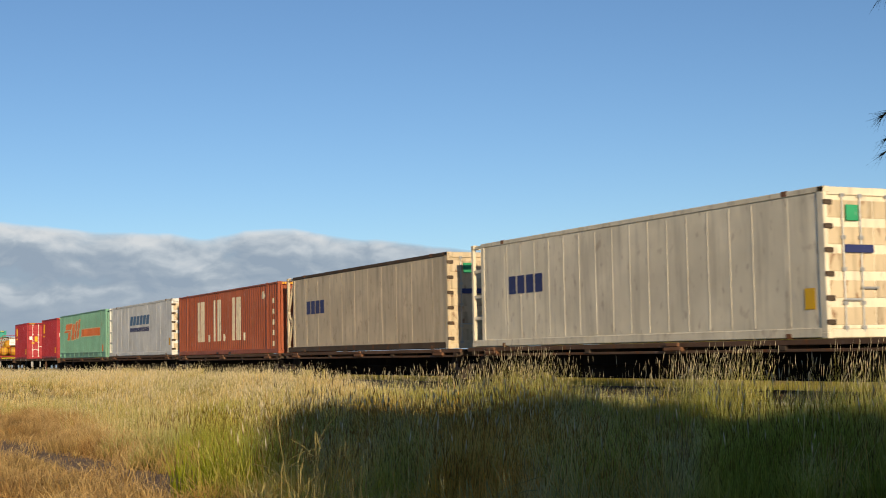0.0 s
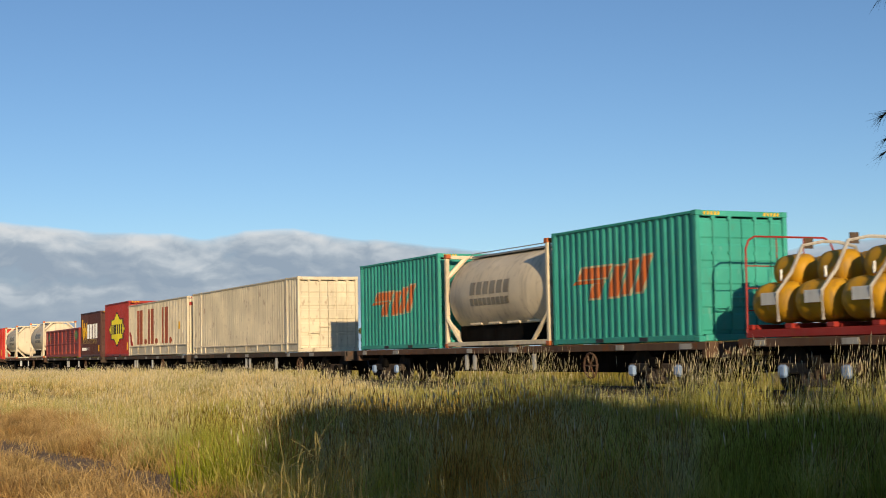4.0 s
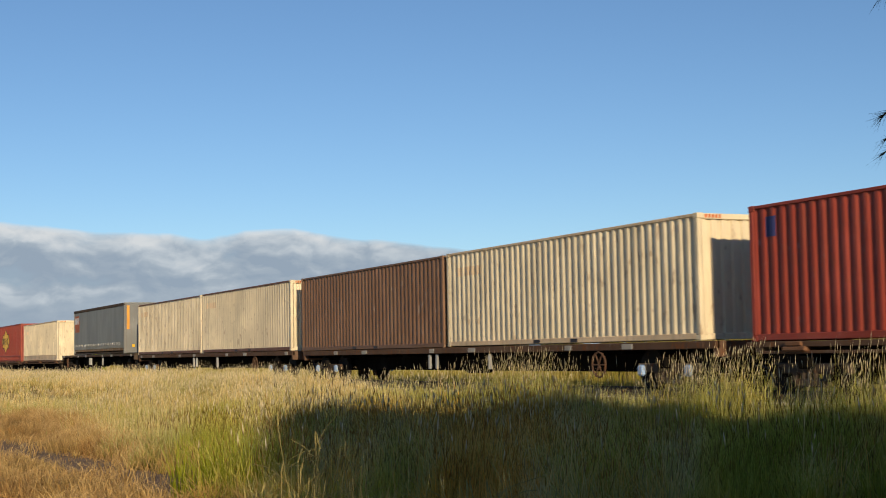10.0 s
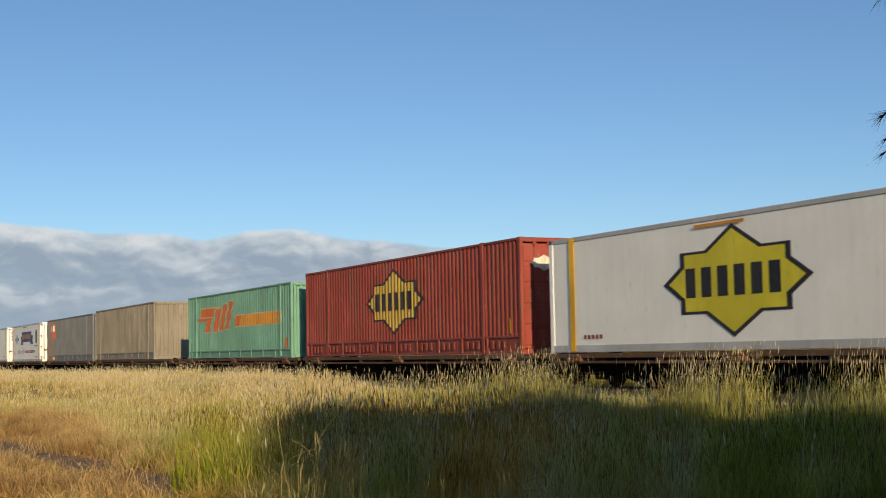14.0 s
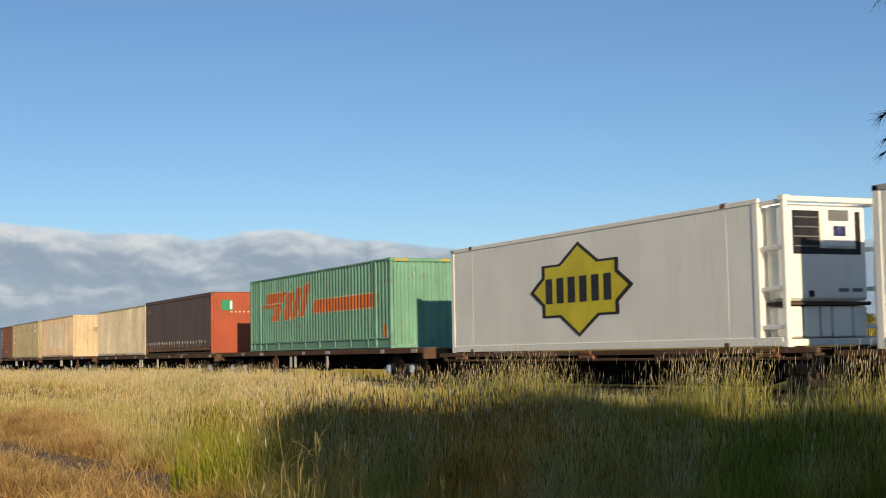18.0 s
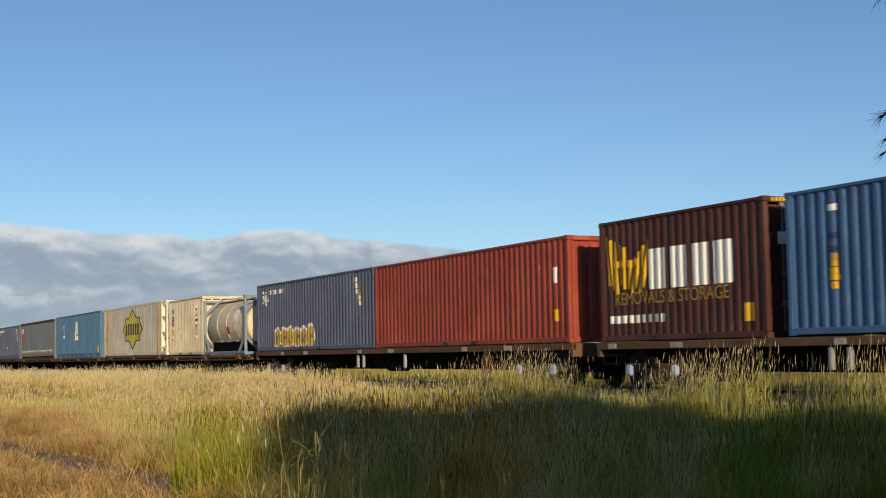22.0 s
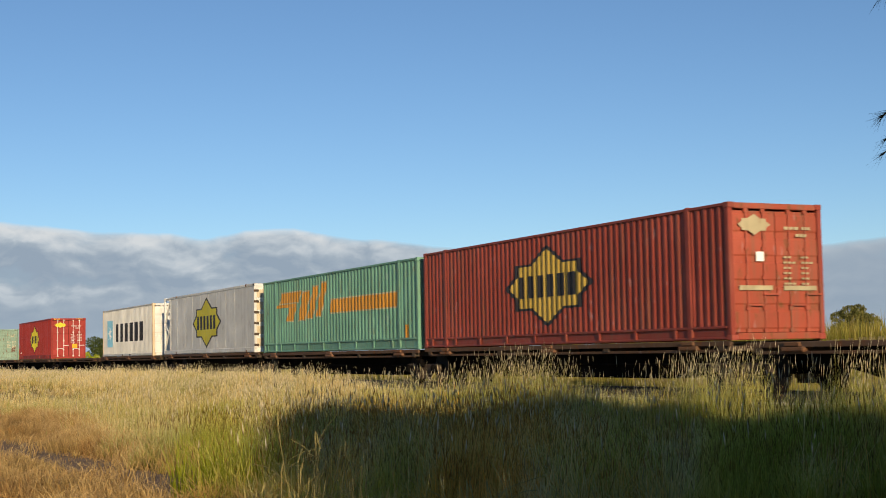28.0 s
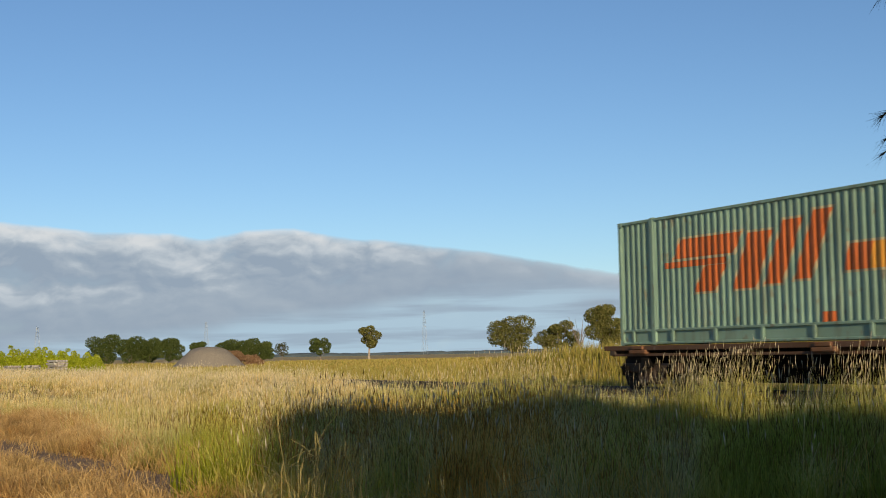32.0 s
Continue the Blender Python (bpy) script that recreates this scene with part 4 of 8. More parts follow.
        for i, (y0, y1) in enumerate(((-w + 0.22, -0.62), (-0.58, 0.1), (0.14, 0.62), (0.66, w - 0.22))):
            part("battery_box", Shape().slab(b - 0.02, y0, 0.18, e - 0.05, y1, 0.80, 0.03), PAINT['white'], box)
        part("unit_shelf", Shape().slab(b - 0.02, -w + 0.16, 0.815, e + 0.02, w - 0.16, 0.885, 0.01), PAINT['frame'], box)
        part("drain_pipe", Shape().tube((b + d - 0.06, -0.2, 0.2), (b + d - 0.06, -0.2, 0.86), 0.02), PAINT['grey'], box)
    else:
        doors(box, length, height, PAINT['door_grime_and_shade'], bars or PAINT['galv'], None, hinges or PAINT['frame'])
        part("end_header", Shape().slab(l - 0.12, -w + 0.1, height - 0.16, l - 0.012, w - 0.1, height - 0.008, 0.012), paint, box)
        part("end_sill", Shape().slab(l - 0.12, -w + 0.1, 0.01, l - 0.012, w - 0.1, 0.17, 0.012), paint, box)
    for x in strips:
        part("reflective_strip", Shape().slab(x - l, -w - 0.012, 0.05, x - l + 0.24, -w - 0.004, height - 0.02, 0.003), PAINT['yellow'], box, "yellow upright strip")
    return box, flat(length, -w + 0.016)


def curtain_box(length, height, cloth_paint, body_paint, end_paint, raised=0.32):
    """A curtain-sided container: a hanging cloth side with straps and buckles along its foot."""
    box = new("curtain_sided_container")
    w, l = WIDE / 2, length / 2
    castings(box, length, height, body_paint)
    for x, pp in ((-l, cloth_paint), (l - 0.13, end_paint)):
        part("corner_post", Shape().slab(x, -w, 0.1, x + 0.13, -w + 0.12, height - 0.1, 0.02), pp, box)
        part("corner_post", Shape().slab(x, w - 0.12, 0.1, x + 0.13, w, height - 0.1, 0.02), pp, box)
    line = []
    n = int(length * 5)
    for i in range(n + 1):
        x = -l + 0.13 + i * (length - 0.26) / n
        line.append((x, -w + 0.03 + 0.022 * noise.noise(Vector((x * 0.55, length, 1.3))) + 0.006 * math.sin(x * 5.1)))
    part("curtain", Shape().wall(line, raised, height - 0.16), cloth_paint, box, smooth=True)
    part("curtain", Shape().wall([(x, -y) for x, y in reversed(line)], raised, height - 0.16), cloth_paint, box, smooth=True)
    for y in (-w - 0.004, w - 0.09):
        part("top_rail", Shape().slab(-l, y, height - 0.17, l, y + 0.094, height - 0.01, 0.02), PAINT['frame'] if cloth_paint == PAINT['grey_cloth'] else cloth_paint, box)
        part("bottom_rail", Shape().slab(-l + 0.17, y + 0.02, 0.02, l - 0.17, y + 0.09, 0.1, 0.012), PAINT['frame'], box)
    part("roof", Shape().slab(-l + 0.05, -w + 0.06, height - 0.06, l - 0.05, w - 0.06, height + 0.01, 0.02), cloth_paint, box)
    part("floor", Shape().box(-l + 0.1, -w + 0.12, 0.1, l - 0.1, w - 0.12, 0.3), PAINT['bogie'], box)
    for x in (-l + 0.02, l - 0.09):
        part("end_wall", Shape().slab(x, -w + 0.1, 0.03, x + 0.07, w - 0.1, height - 0.02, 0.015), end_paint, box)
    k = int(length / 0.52)
    buckle = shared("buckle", PAINT['galv'], lambda q: q.slab(-0.02, -0.03, 0, 0.02, 0.0, 0.15, 0.008).slab(-0.034, -0.034, 0.05, 0.034, -0.004, 0.085, 0.006))
    strap = shared("strap", body_paint, lambda q: q.box(-0.018, -0.012, -0.3, 0.018, 0.0, 0.0))
    for i in range(k):
        x = -l + 0.5 + (i + 0.1 * math.sin(i * 2.3)) * (length - 1.0) / k
        part("strap", strap, body_paint, box, at=pose(x, -w + 0.0, 0.52))
        part("buckle", buckle, PAINT['galv'], box, at=pose(x, -w + 0.004, 0.5))
    tall = raised - 0.15
    hook = shared(("rope_hook", round(tall, 3)), PAINT['frame'], lambda q: q.slab(0, 0, 0, 0.035, 0.06, tall, 0.008))
    for i in range(k * 2):
        part("rope_hook", hook, PAINT['frame'], box, at=pose(-l + 0.3 + i * (length - 0.6) / (k * 2), -w + 0.03, 0.17))
    return box, line


def tank_box(length, height, shell, frame_paint, ends=None):
    """A tank container: a long drum held in two square end frames."""
    box = new("tank_container")
    w, l = WIDE / 2, length / 2
    castings(box, length, height, ends or frame_paint)
    r = min(1.16, (height - 0.36) / 2)
    cz = height - 0.1 - r
    rows = [(-l + 0.06, 0.05), (-l + 0.065, r * 0.5), (-l + 0.085, r * 0.88), (-l + 0.14, r * 0.965), (-l + 0.24, r)]
    rows += [(-l * 0.35, r), (0.0, r), (l * 0.35, r)]
    rows += [(-x, q) for x, q in reversed(rows[:5])]
    part("tank_shell", Shape().lathe(rows, 40, (0, 0, cz)), shell, box, smooth=True)
    for x in (-l + 0.01, l - 0.13):
        for y in (-w + 0.01, w - 0.13):
            part("corner_post", Shape().slab(x, y, 0.1, x + 0.12, y + 0.12, height - 0.1, 0.015), frame_paint, box)
        for z in (0.02, height - 0.13):
            part("end_beam", Shape().slab(x, -w + 0.15, z, x + 0.12, w - 0.15, z + 0.1, 0.012), frame_paint, box)
        for y, z, yy, zz in ((-w + 0.07, 0.75, -w + 0.75, 0.1), (w - 0.07, 0.75, w - 0.75, 0.1), (-w + 0.07, height - 0.7, -w + 0.7, height - 0.09), (w - 0.07, height - 0.7, w - 0.7, height - 0.09)):
            part("corner_brace", Shape().tube((x + 0.06, y, z), (x + 0.06, yy, zz), 0.075, n=6), frame_paint, box)
    for y in (-w + 0.01, w - 0.11):
        part("bottom_rail", Shape().slab(-l + 0.15, y, 0.04, l - 0.15, y + 0.1, 0.16, 0.012), frame_paint, box)
        yy = y + 0.05
        for sgn in (-1, 1):
            part("side_brace", Shape().tube((sgn * (l - 0.1), yy, 0.85), (sgn * (l - 0.95), yy, 0.12), 0.06, n=6), frame_paint, box)
    for x in (-l * 0.55, -l * 0.18, l * 0.18, l * 0.55):
        part("saddle", Shape().slab(x - 0.35, -0.9, cz - r * 0.72, x + 0.35, 0.9, cz - r * 0.66, 0.02), frame_paint, box)
    for x in (-l * 0.45, 0.0, l * 0.45) if ends is None else ():
        part("shell_band", Shape().lathe([(x - 0.03, r * 0.98), (x - 0.028, r + 0.012), (x + 0.028, r + 0.012), (x + 0.03, r * 0.98)], 40, (0, 0, cz)), shell, box, smooth=False)
    # Near-black box added to fill in the shade below the shell.
    part("cradle", Shape().slab(-l + 0.2, -0.8, 0.05, l - 0.2, 0.8, cz - r * 0.7, 0.03), PAINT['bogie'], box, "dark box filling in the shade under the tank")
    part("walkway", Shape().slab(-l + 0.3, -0.45, cz + r - 0.02, l - 0.3, -0.02, cz + r + 0.03, 0.01), PAINT['galv'], box)
    part("manhole_lid", Shape().slab(-0.3, 0.05, cz + r - 0.06, 0.3, 0.6, cz + r + 0.1, 0.05), frame_paint, box)
    part("top_handrail", Shape().strip([(-l + 0.3, -0.5, cz + r + 0.02), (-l + 0.5, -0.5, cz + r + 0.09), (l - 0.5, -0.5, cz + r + 0.09), (l - 0.3, -0.5, cz + r + 0.02)], 0.014), PAINT['galv'], box)
    return box, (r, cz)


def tank_mark(box, tank, rows, material, label):
    """Paint on the curved side of a tank: rows of (x0, x1, up0, up1), up counted along the curve in metres from its middle."""
    r, cz = tank
    s = Shape()
    for x0, x1, u0, u1 in rows:
        n = len(s.v)
        m = 5
        for i in range(m + 1):
            w = (u0 + (u1 - u0) * i / m) / r
            for x in (x0, x1):
                s.v.append((x, -(r + 0.006) * math.cos(w), cz + (r + 0.006) * math.sin(w)))
        s.f += [(n + 2 * i, n + 2 * i + 1, n + 2 * i + 3, n + 2 * i + 2) for i in range(m)]
    return part("marking", s, material, box, label)


def half_height_box(length, height, paint):
    """A low red container with framed panels and louvres along its side."""
    box = new("half_height_container")
    w, l = WIDE / 2, length / 2
    castings(box, length, height, paint)
    part("body", Shape().slab(-l + 0.1, -w + 0.08, 0.12, l - 0.1, w - 0.08, height - 0.06, 0.02), paint, box)
    for x in (-l, l - 0.16):
        for y in (-w, w - 0.13):
            part("corner_post", Shape().slab(x + 0.004, y + 0.004, 0.1, x + 0.156, y + 0.126, height - 0.1, 0.02), paint, box)
    for y in (-w + 0.002, w - 0.09):
        part("top_rail", Shape().slab(-l + 0.17, y, height - 0.13, l - 0.17, y + 0.09, height - 0.01, 0.015), paint, box)
        part("bottom_rail", Shape().slab(-l + 0.17, y, 0.03, l - 0.17, y + 0.09, 0.2, 0.015), paint, box)
    part("middle_rail", Shape().slab(-l + 0.17, -w + 0.01, 0.86, l - 0.17, -w + 0.09, 0.96, 0.015), paint, box)
    n = 8
    for i in range(n + 1):
        x = -l + 0.16 + i * (length - 0.42) / n
        part("side_post", shared(("side_post", round(height, 2)), paint, lambda q: q.slab(0, 0, 0.2, 0.1, 0.09, height - 0.13, 0.015)), paint, box, at=pose(x, -w + 0.004, 0))
        if i < n:
            step = (length - 0.42) / n
            if i in (1, 2, 5, 6):
                blade = shared(("louvre", round(step, 2)), paint, lambda q: q.slab(0, 0, 0, step - 0.22, 0.07, 0.07, 0.015))
                for j in range(5):
                    part("louvre", blade, paint, box, at=pose(x + 0.16, -w + 0.03, 1.05 + j * 0.13))
            part("drop_panel", Shape().slab(x + 0.17, -w + 0.055, 0.5, x + step - 0.08, -w + 0.1, 0.82, 0.02), paint, box)
            part("latch", shared("latch", paint, lambda q: q.slab(-0.07, -0.03, -0.06, 0.07, 0.03, 0.06, 0.02)), paint, box, at=pose(x + step * 0.55, -w + 0.03, 0.3))
    part("end_wall", end_sheet(l - 0.05, height - 0.1, 0.1), paint, box)
    return box, flat(length, -w + 0.05)


def drum_rack(length):
    """Yellow pressure drums clamped in five bays on a red base frame, with a tubular guard at the leading end."""
    rack = new("drum_rack")
    l = length / 2
    y_, red, clamp = PAINT['gold'], PAINT['red'], PAINT['frame']
    base = Shape()
    for y in (-1.15, -0.4, 0.4, 1.05):
        base.slab(-l, y, 0.0, l, y + 0.1, 0.16, 0.012)
    for i in range(11):
        x = -l + i * (length - 0.2) / 10
        base.slab(x, -1.14, 0.161, x + 0.2, 1.14, 0.26, 0.012)
    part("base_frame", base, red, rack, "red base frame under the drums")
    bays = 9
    bay = (length - 0.5) / bays
    r = 0.39
    upper = shared("upper_drum", y_, lambda s: s.lathe([(-bay / 2 + 0.2, 0.08), (-bay / 2 + 0.22, r * 0.6), (-bay / 2 + 0.34, r * 0.86), (-0.15, r * 0.9), (0.15, r * 0.9), (bay / 2 - 0.34, r * 0.86), (bay / 2 - 0.22, r * 0.6), (bay / 2 - 0.2, 0.08)], 20), True)
    drum = shared("drum", y_, lambda s: s.lathe([(-bay / 2 + 0.08, 0.1), (-bay / 2 + 0.1, r * 0.8), (-bay / 2 + 0.2, r), (-bay / 2 + 0.42, r + 0.03), (-0.1, r), (0.1, r), (bay / 2 - 0.42, r + 0.03), (bay / 2 - 0.2, r), (bay / 2 - 0.1, r * 0.8), (bay / 2 - 0.06, 0.1)], 20), True)
    for i in range(bays):
        x = -l + 0.1 + (i + 0.5) * bay
        for y in (-0.8, 0.0, 0.8):
            part("drum", drum, y_, rack, at=pose(x, y, 0.26 + r + 0.03))
        for y in (-0.42, 0.42):
            part("drum", upper, y_, rack, at=pose(x, y, 0.26 + r * 2.66))
        for dx in (bay * 0.28,):
            s = Shape()
            pts = [(x + dx, -1.22, 0.3), (x + dx, -1.24, 0.85), (x + dx + 0.06, -0.92, 1.25), (x + dx + 0.12, -0.66, 1.78), (x + dx + 0.16, -0.2, 1.86), (x + dx + 0.16, 0.2, 1.86), (x + dx + 0.12, 0.66, 1.78), (x + dx, 1.24, 0.85), (x + dx, 1.22, 0.3)]
            s.pipe(pts, 0.036, 6)
            part("clamp", s, PAINT['pocket'], rack, "grey steel clamp over the drums")
            part("fin", Shape().slab(x + dx + 0.1, -0.62, 1.72, x + dx + 0.13, -0.40, 1.93, 0.006).mesh("fin", clamp), clamp, rack, at=pose(0, 0, 0, 0, 0, 0))
            part("valve", shared("valve", PAINT['galv'], lambda q: q.tube((0, -0.02, -0.12), (0, -0.02, 0.1), 0.03, n=6)), PAINT['galv'], rack, at=pose(x + dx * 0.5, -0.95, 1.22))
        part("label_plate", shared("label_plate", PAINT['grey_white'], lambda q: q.slab(-0.22, -0.012, -0.12, 0.22, 0, 0.12, 0.004)), PAINT['grey_white'], rack, at=pose(x + 0.1, -1.24, 0.75))
    for x in (-l + 0.05, l - 0.03):
        pts = [(x, -1.15, 0.1), (x, -1.13, 1.8), (x, -1.05, 1.97), (x, -0.9, 2.05), (x, 0.9, 2.05), (x, 1.05, 1.97), (x, 1.13, 1.8), (x, 1.15, 0.1)]
        part("guard_rail", Shape().pipe(pts, 0.022), red, rack, "red tubular guard rail")
        for z in (0.55, 1.0, 1.45):
            part("guard_bar", Shape().tube((x, -1.14, z), (x, 1.14, z), 0.013, n=6), red, rack)
        for y in (-0.35, 0.35):
            part("guard_bar", Shape().tube((x, y, 0.1), (x, y, 2.04), 0.013, n=6), red, rack)
    part("notice_board", Shape().slab(l - 0.01, -0.44, 1.18, l + 0.015, 0.32, 1.72, 0.01), PAINT['white'], rack, "white notice board on the guard rail")
    s = Shape()
    for i in range(4):
        s.box(l + 0.016, -0.36, 1.63 - i * 0.11, l + 0.02, -0.02 + 0.06 * (i % 2), 1.65 - i * 0.11)
    part("notice_line", s, PAINT['grey'], rack)
    part("reflector", Shape().slab(l - 0.0, -1.1, 0.02, l + 0.02, 1.1, 0.1, 0.006), PAINT['lemon'], rack)
    return rack


# ---- markings painted on the sides ----
def m_star(box, line, x, z, w=2.25, h=1.1, yellow='lemon', edge='black', back=None, n=6):
    marking("emblem_outline", star(x, z, w + 0.0, h + 0.0), line, PAINT[edge], box, "dark outline of a star emblem")
    marking("emblem", star(x, z, w - 0.22, h - 0.1), line, PAINT[yellow], box, "yellow star emblem", 0.010)
    marking("emblem_bar", blocks(x - w * 0.66, z - h * 0.27, x + w * 0.70, z + h * 0.27, n, 0.38), line, PAINT[edge], box, "dark upright bar", 0.014)


def m_swoosh(box, line, x0, x1, z0, z1, paint='orange', bar='amber'):
    """A slanting group of plain strokes and a long bar beside them."""
    w, h = x1 - x0, z1 - z0
    g = w * 0.47 if w > 5 else w
    k = g / 5.5
    polys = [rect(x0 + 0.35 * k, z0 + h * 0.62, x0 + 2.5 * k, z1 - h * 0.04, 0.3 * k), rect(x0, z0 + h * 0.46, x0 + 2.2 * k, z0 + h * 0.57, 0.05),
             rect(x0 + 1.1 * k, z0, x0 + 1.85 * k, z0 + h * 0.45, 0.4 * k), rect(x0 + 2.45 * k, z0, x0 + 3.2 * k, z0 + h * 0.92, 0.55 * k),
             rect(x0 + 3.45 * k, z0 + h * 0.04, x0 + 4.0 * k, z1 + h * 0.05, 0.65 * k), rect(x0 + 4.35 * k, z0 + h * 0.08, x0 + 4.85 * k, z1 + h * 0.14, 0.65 * k)]
    grow = lambda q: [(q[0][0] - 0.06, q[0][1] - 0.05), (q[1][0] + 0.06, q[1][1] - 0.05), (q[2][0] + 0.06, q[2][1] + 0.05), (q[3][0] - 0.06, q[3][1] + 0.05)]
    marking("stroke_outline", [grow(q) for q in polys[:1] + polys[2:]], line, PAINT['khaki'], box, "worn pale outline of the strokes", 0.002)
    marking("stroke", polys, line, PAINT[paint], box, "slanting orange stroke")
    if w > 5:
        q = rect(x0 + g * 1.05, z0 + h * 0.15, x1, z0 + h * 0.55, 0.15)
        marking("bar_outline", [grow(q)], line, PAINT['khaki'], box, "worn pale outline of the bar", 0.003)
        marking("long_bar", [q], line, PAINT[bar], box, "long faded orange bar", 0.007)
        marking("bar_end", [rect(x0 + g * 1.05, z0 + h * 0.15, x0 + g * 1.05 + w * 0.055, z0 + h * 0.55, 0.15)], line, PAINT[paint], box, "orange end of the bar", 0.010)


def m_wings(box, line, x=0.0):
    g = PAINT['yellow']
    feathers = [rect(x + 0.35 + 0.16 * i, 1.3 - 0.1 * (i % 3), x + 0.46 + 0.16 * i, 2.45 - 0.07 * i, -0.12 + 0.03 * i) for i in range(5)]
    feathers += [rect(x + 1.15 + 0.15 * i, 1.2 - 0.1 * (i % 2), x + 1.25 + 0.15 * i, 1.8 + 0.12 * i, 0.1 + 0.03 * i) for i in range(5)]
    feathers += [rect(x + 0.5, 1.7, x + 1.5, 1.86, 0.1)]
    marking("emblem", feathers, line, g, box, "gold feathered emblem")
    marking("emblem_bar", blocks(x + 2.05, 1.15, x + 5.2, 2.05, 4, 0.2), line, PAINT['white'], box, "large white upright bars")
    lettering("REMOVALS & STORAGE", x + 0.62, 0.84, 0.41, -WIDE / 2 + 0.014, PAINT['ochre'], box, "small gold lettering")
    marking("small_bars", blocks(x + 0.4, 0.42, x + 2.7, 0.6, 9, 0.3), line, PAINT['white'], box, "row of small white bars")
    marking("yellow_plate", [rect(x + 5.4, 0.35, x + 5.72, 0.72)], line, PAINT['yellow'], box, "yellow plate")


def lettering(words, x, z, size, y, material, parent, label):
    """Words in the built-in typeface, laid flat on the camera-facing side from x rightwards."""
    cu = bpy.data.curves.new("lettering", 'FONT')
    cu.body, cu.size = words, size
    cu.resolution_u = 3
    tmp = bpy.data.objects.new("lettering", cu)
    scene.collection.objects.link(tmp)
    bpy.context.view_layer.update()
    me = bpy.data.meshes.new_from_object(tmp.evaluated_get(bpy.context.evaluated_depsgraph_get()))
    bpy.data.objects.remove(tmp)
    bpy.data.curves.remove(cu)
    me.materials.clear()
    me.materials.append(material)
    return part("lettering", me, material, parent, label, at=pose(x, y, z, 90, 0, 0))


def m_ribbon(box, line, x0):
    """Banner, two badges and a line of small bars on a white side; x0: the trailing edge of the side."""
    for q in ([(x0 + 4.5, 1.34), (x0 + 5.5, 1.34), (x0 + 5.5, 1.68), (x0 + 4.78, 1.68)], [(x0 + 4.78, 1.68), (x0 + 5.5, 1.68), (x0 + 5.5, 2.02), (x0 + 4.5, 2.02)],
              [(x0 + 9.6, 1.34), (x0 + 10.5, 1.34), (x0 + 10.22, 1.68), (x0 + 9.6, 1.68)], [(x0 + 9.6, 1.68), (x0 + 10.22, 1.68), (x0 + 10.5, 2.02), (x0 + 9.6, 2.02)]):
        marking("banner_tail", [q], line, PAINT['royal'], box, "blue notched end of the banner", 0.005)
    marking("banner", [rect(x0 + 5.05, 1.56, x0 + 9.75, 2.34)], line, PAINT['royal'], box, "blue banner", 0.008)
    marking("banner_bars", blocks(x0 + 5.3, 1.76, x0 + 9.55, 2.16, 15, 0.35), line, PAINT['amber'], box, "orange bar on the banner", 0.012)
    marking("banner_fold", [[(x0 + 5.05, 1.56), (x0 + 5.75, 1.56), (x0 + 5.75, 1.27)], [(x0 + 9.0, 1.56), (x0 + 9.75, 1.56), (x0 + 9.0, 1.27)]], line, PAINT['orange'], box, "orange folds under the banner", 0.009)
    marking("badge", [disc(x0 + 2.55, 1.8, 0.46, 0.42)], line, PAINT['mint'], box, "round pale green badge", 0.005)
    marking("badge_ribbon", [rect(x0 + 1.65, 1.68, x0 + 3.45, 1.9)], line, PAINT['royal'], box, "dark ribbon over the badge", 0.009)
    marking("ribbon_line", [rect(x0 + 1.72, 1.73, x0 + 3.38, 1.76), rect(x0 + 1.72, 1.82, x0 + 3.38, 1.85)], line, PAINT['white'], box, "thin white lines on the ribbon", 0.012)
    marking("drop_badge", [disc(x0 + 11.95, 1.9, 0.5, 0.54)], line, PAINT['royal'], box, "round dark blue badge", 0.005)
    c = x0 + 11.95
    marking("drop", [[(c, 2.36), (c - 0.26, 1.95), (c - 0.3, 1.7), (c - 0.18, 1.52), (c, 1.48)]], line, PAINT['lemon'], box, "yellow half of a drop", 0.009)
    marking("drop", [[(c, 2.36), (c, 1.48), (c + 0.18, 1.52), (c + 0.3, 1.7), (c + 0.26, 1.95)]], line, PAINT['emerald'], box, "green half of a drop", 0.009)
    marking("small_bars", blocks(x0 + 11.2, 1.16, x0 + 12.7, 1.26, 11, 0.35), line, PAINT['grey'], box, "small dark bar")
    lettering("All Divisions of", x0 + 2.95, 0.66, 0.42, line[0][1] - 0.006, PAINT['grey'], box, "grey lettering on the white side")
    marking("balloon", [disc(x0 + 6.15, 0.84, 0.21, 0.2), rect(x0 + 6.1, 0.45, x0 + 6.17, 0.65)], line, PAINT['bright_red'], box, "red dot with a tail")
    marking("small_bars", blocks(x0 + 6.8, 0.68, x0 + 8.7, 0.88, 7, 0.3), line, PAINT['bright_red'], box, "red bar")
    marking("small_bars", blocks(x0 + 8.9, 0.68, x0 + 11.4, 0.88, 9, 0.3), line, PAINT['black'], box, "dark bar")
    marking("small_bars", blocks(x0 + 11.5, 0.32, x0 + 12.6, 0.42, 6, 0.4), line, PAINT['faded_red'], box, "small red bar")
    marking("yellow_plate", [rect(x0 + 1.35, 0.52, x0 + 1.6, 0.82)], line, PAINT['yellow'], box, "yellow plate")
    marking("roof_strip", [rect(x0 + 5.9, 2.68, x0 + 7.7, 2.75)], line, PAINT['amber'], box, "amber strip under the roof rail", 0.03)


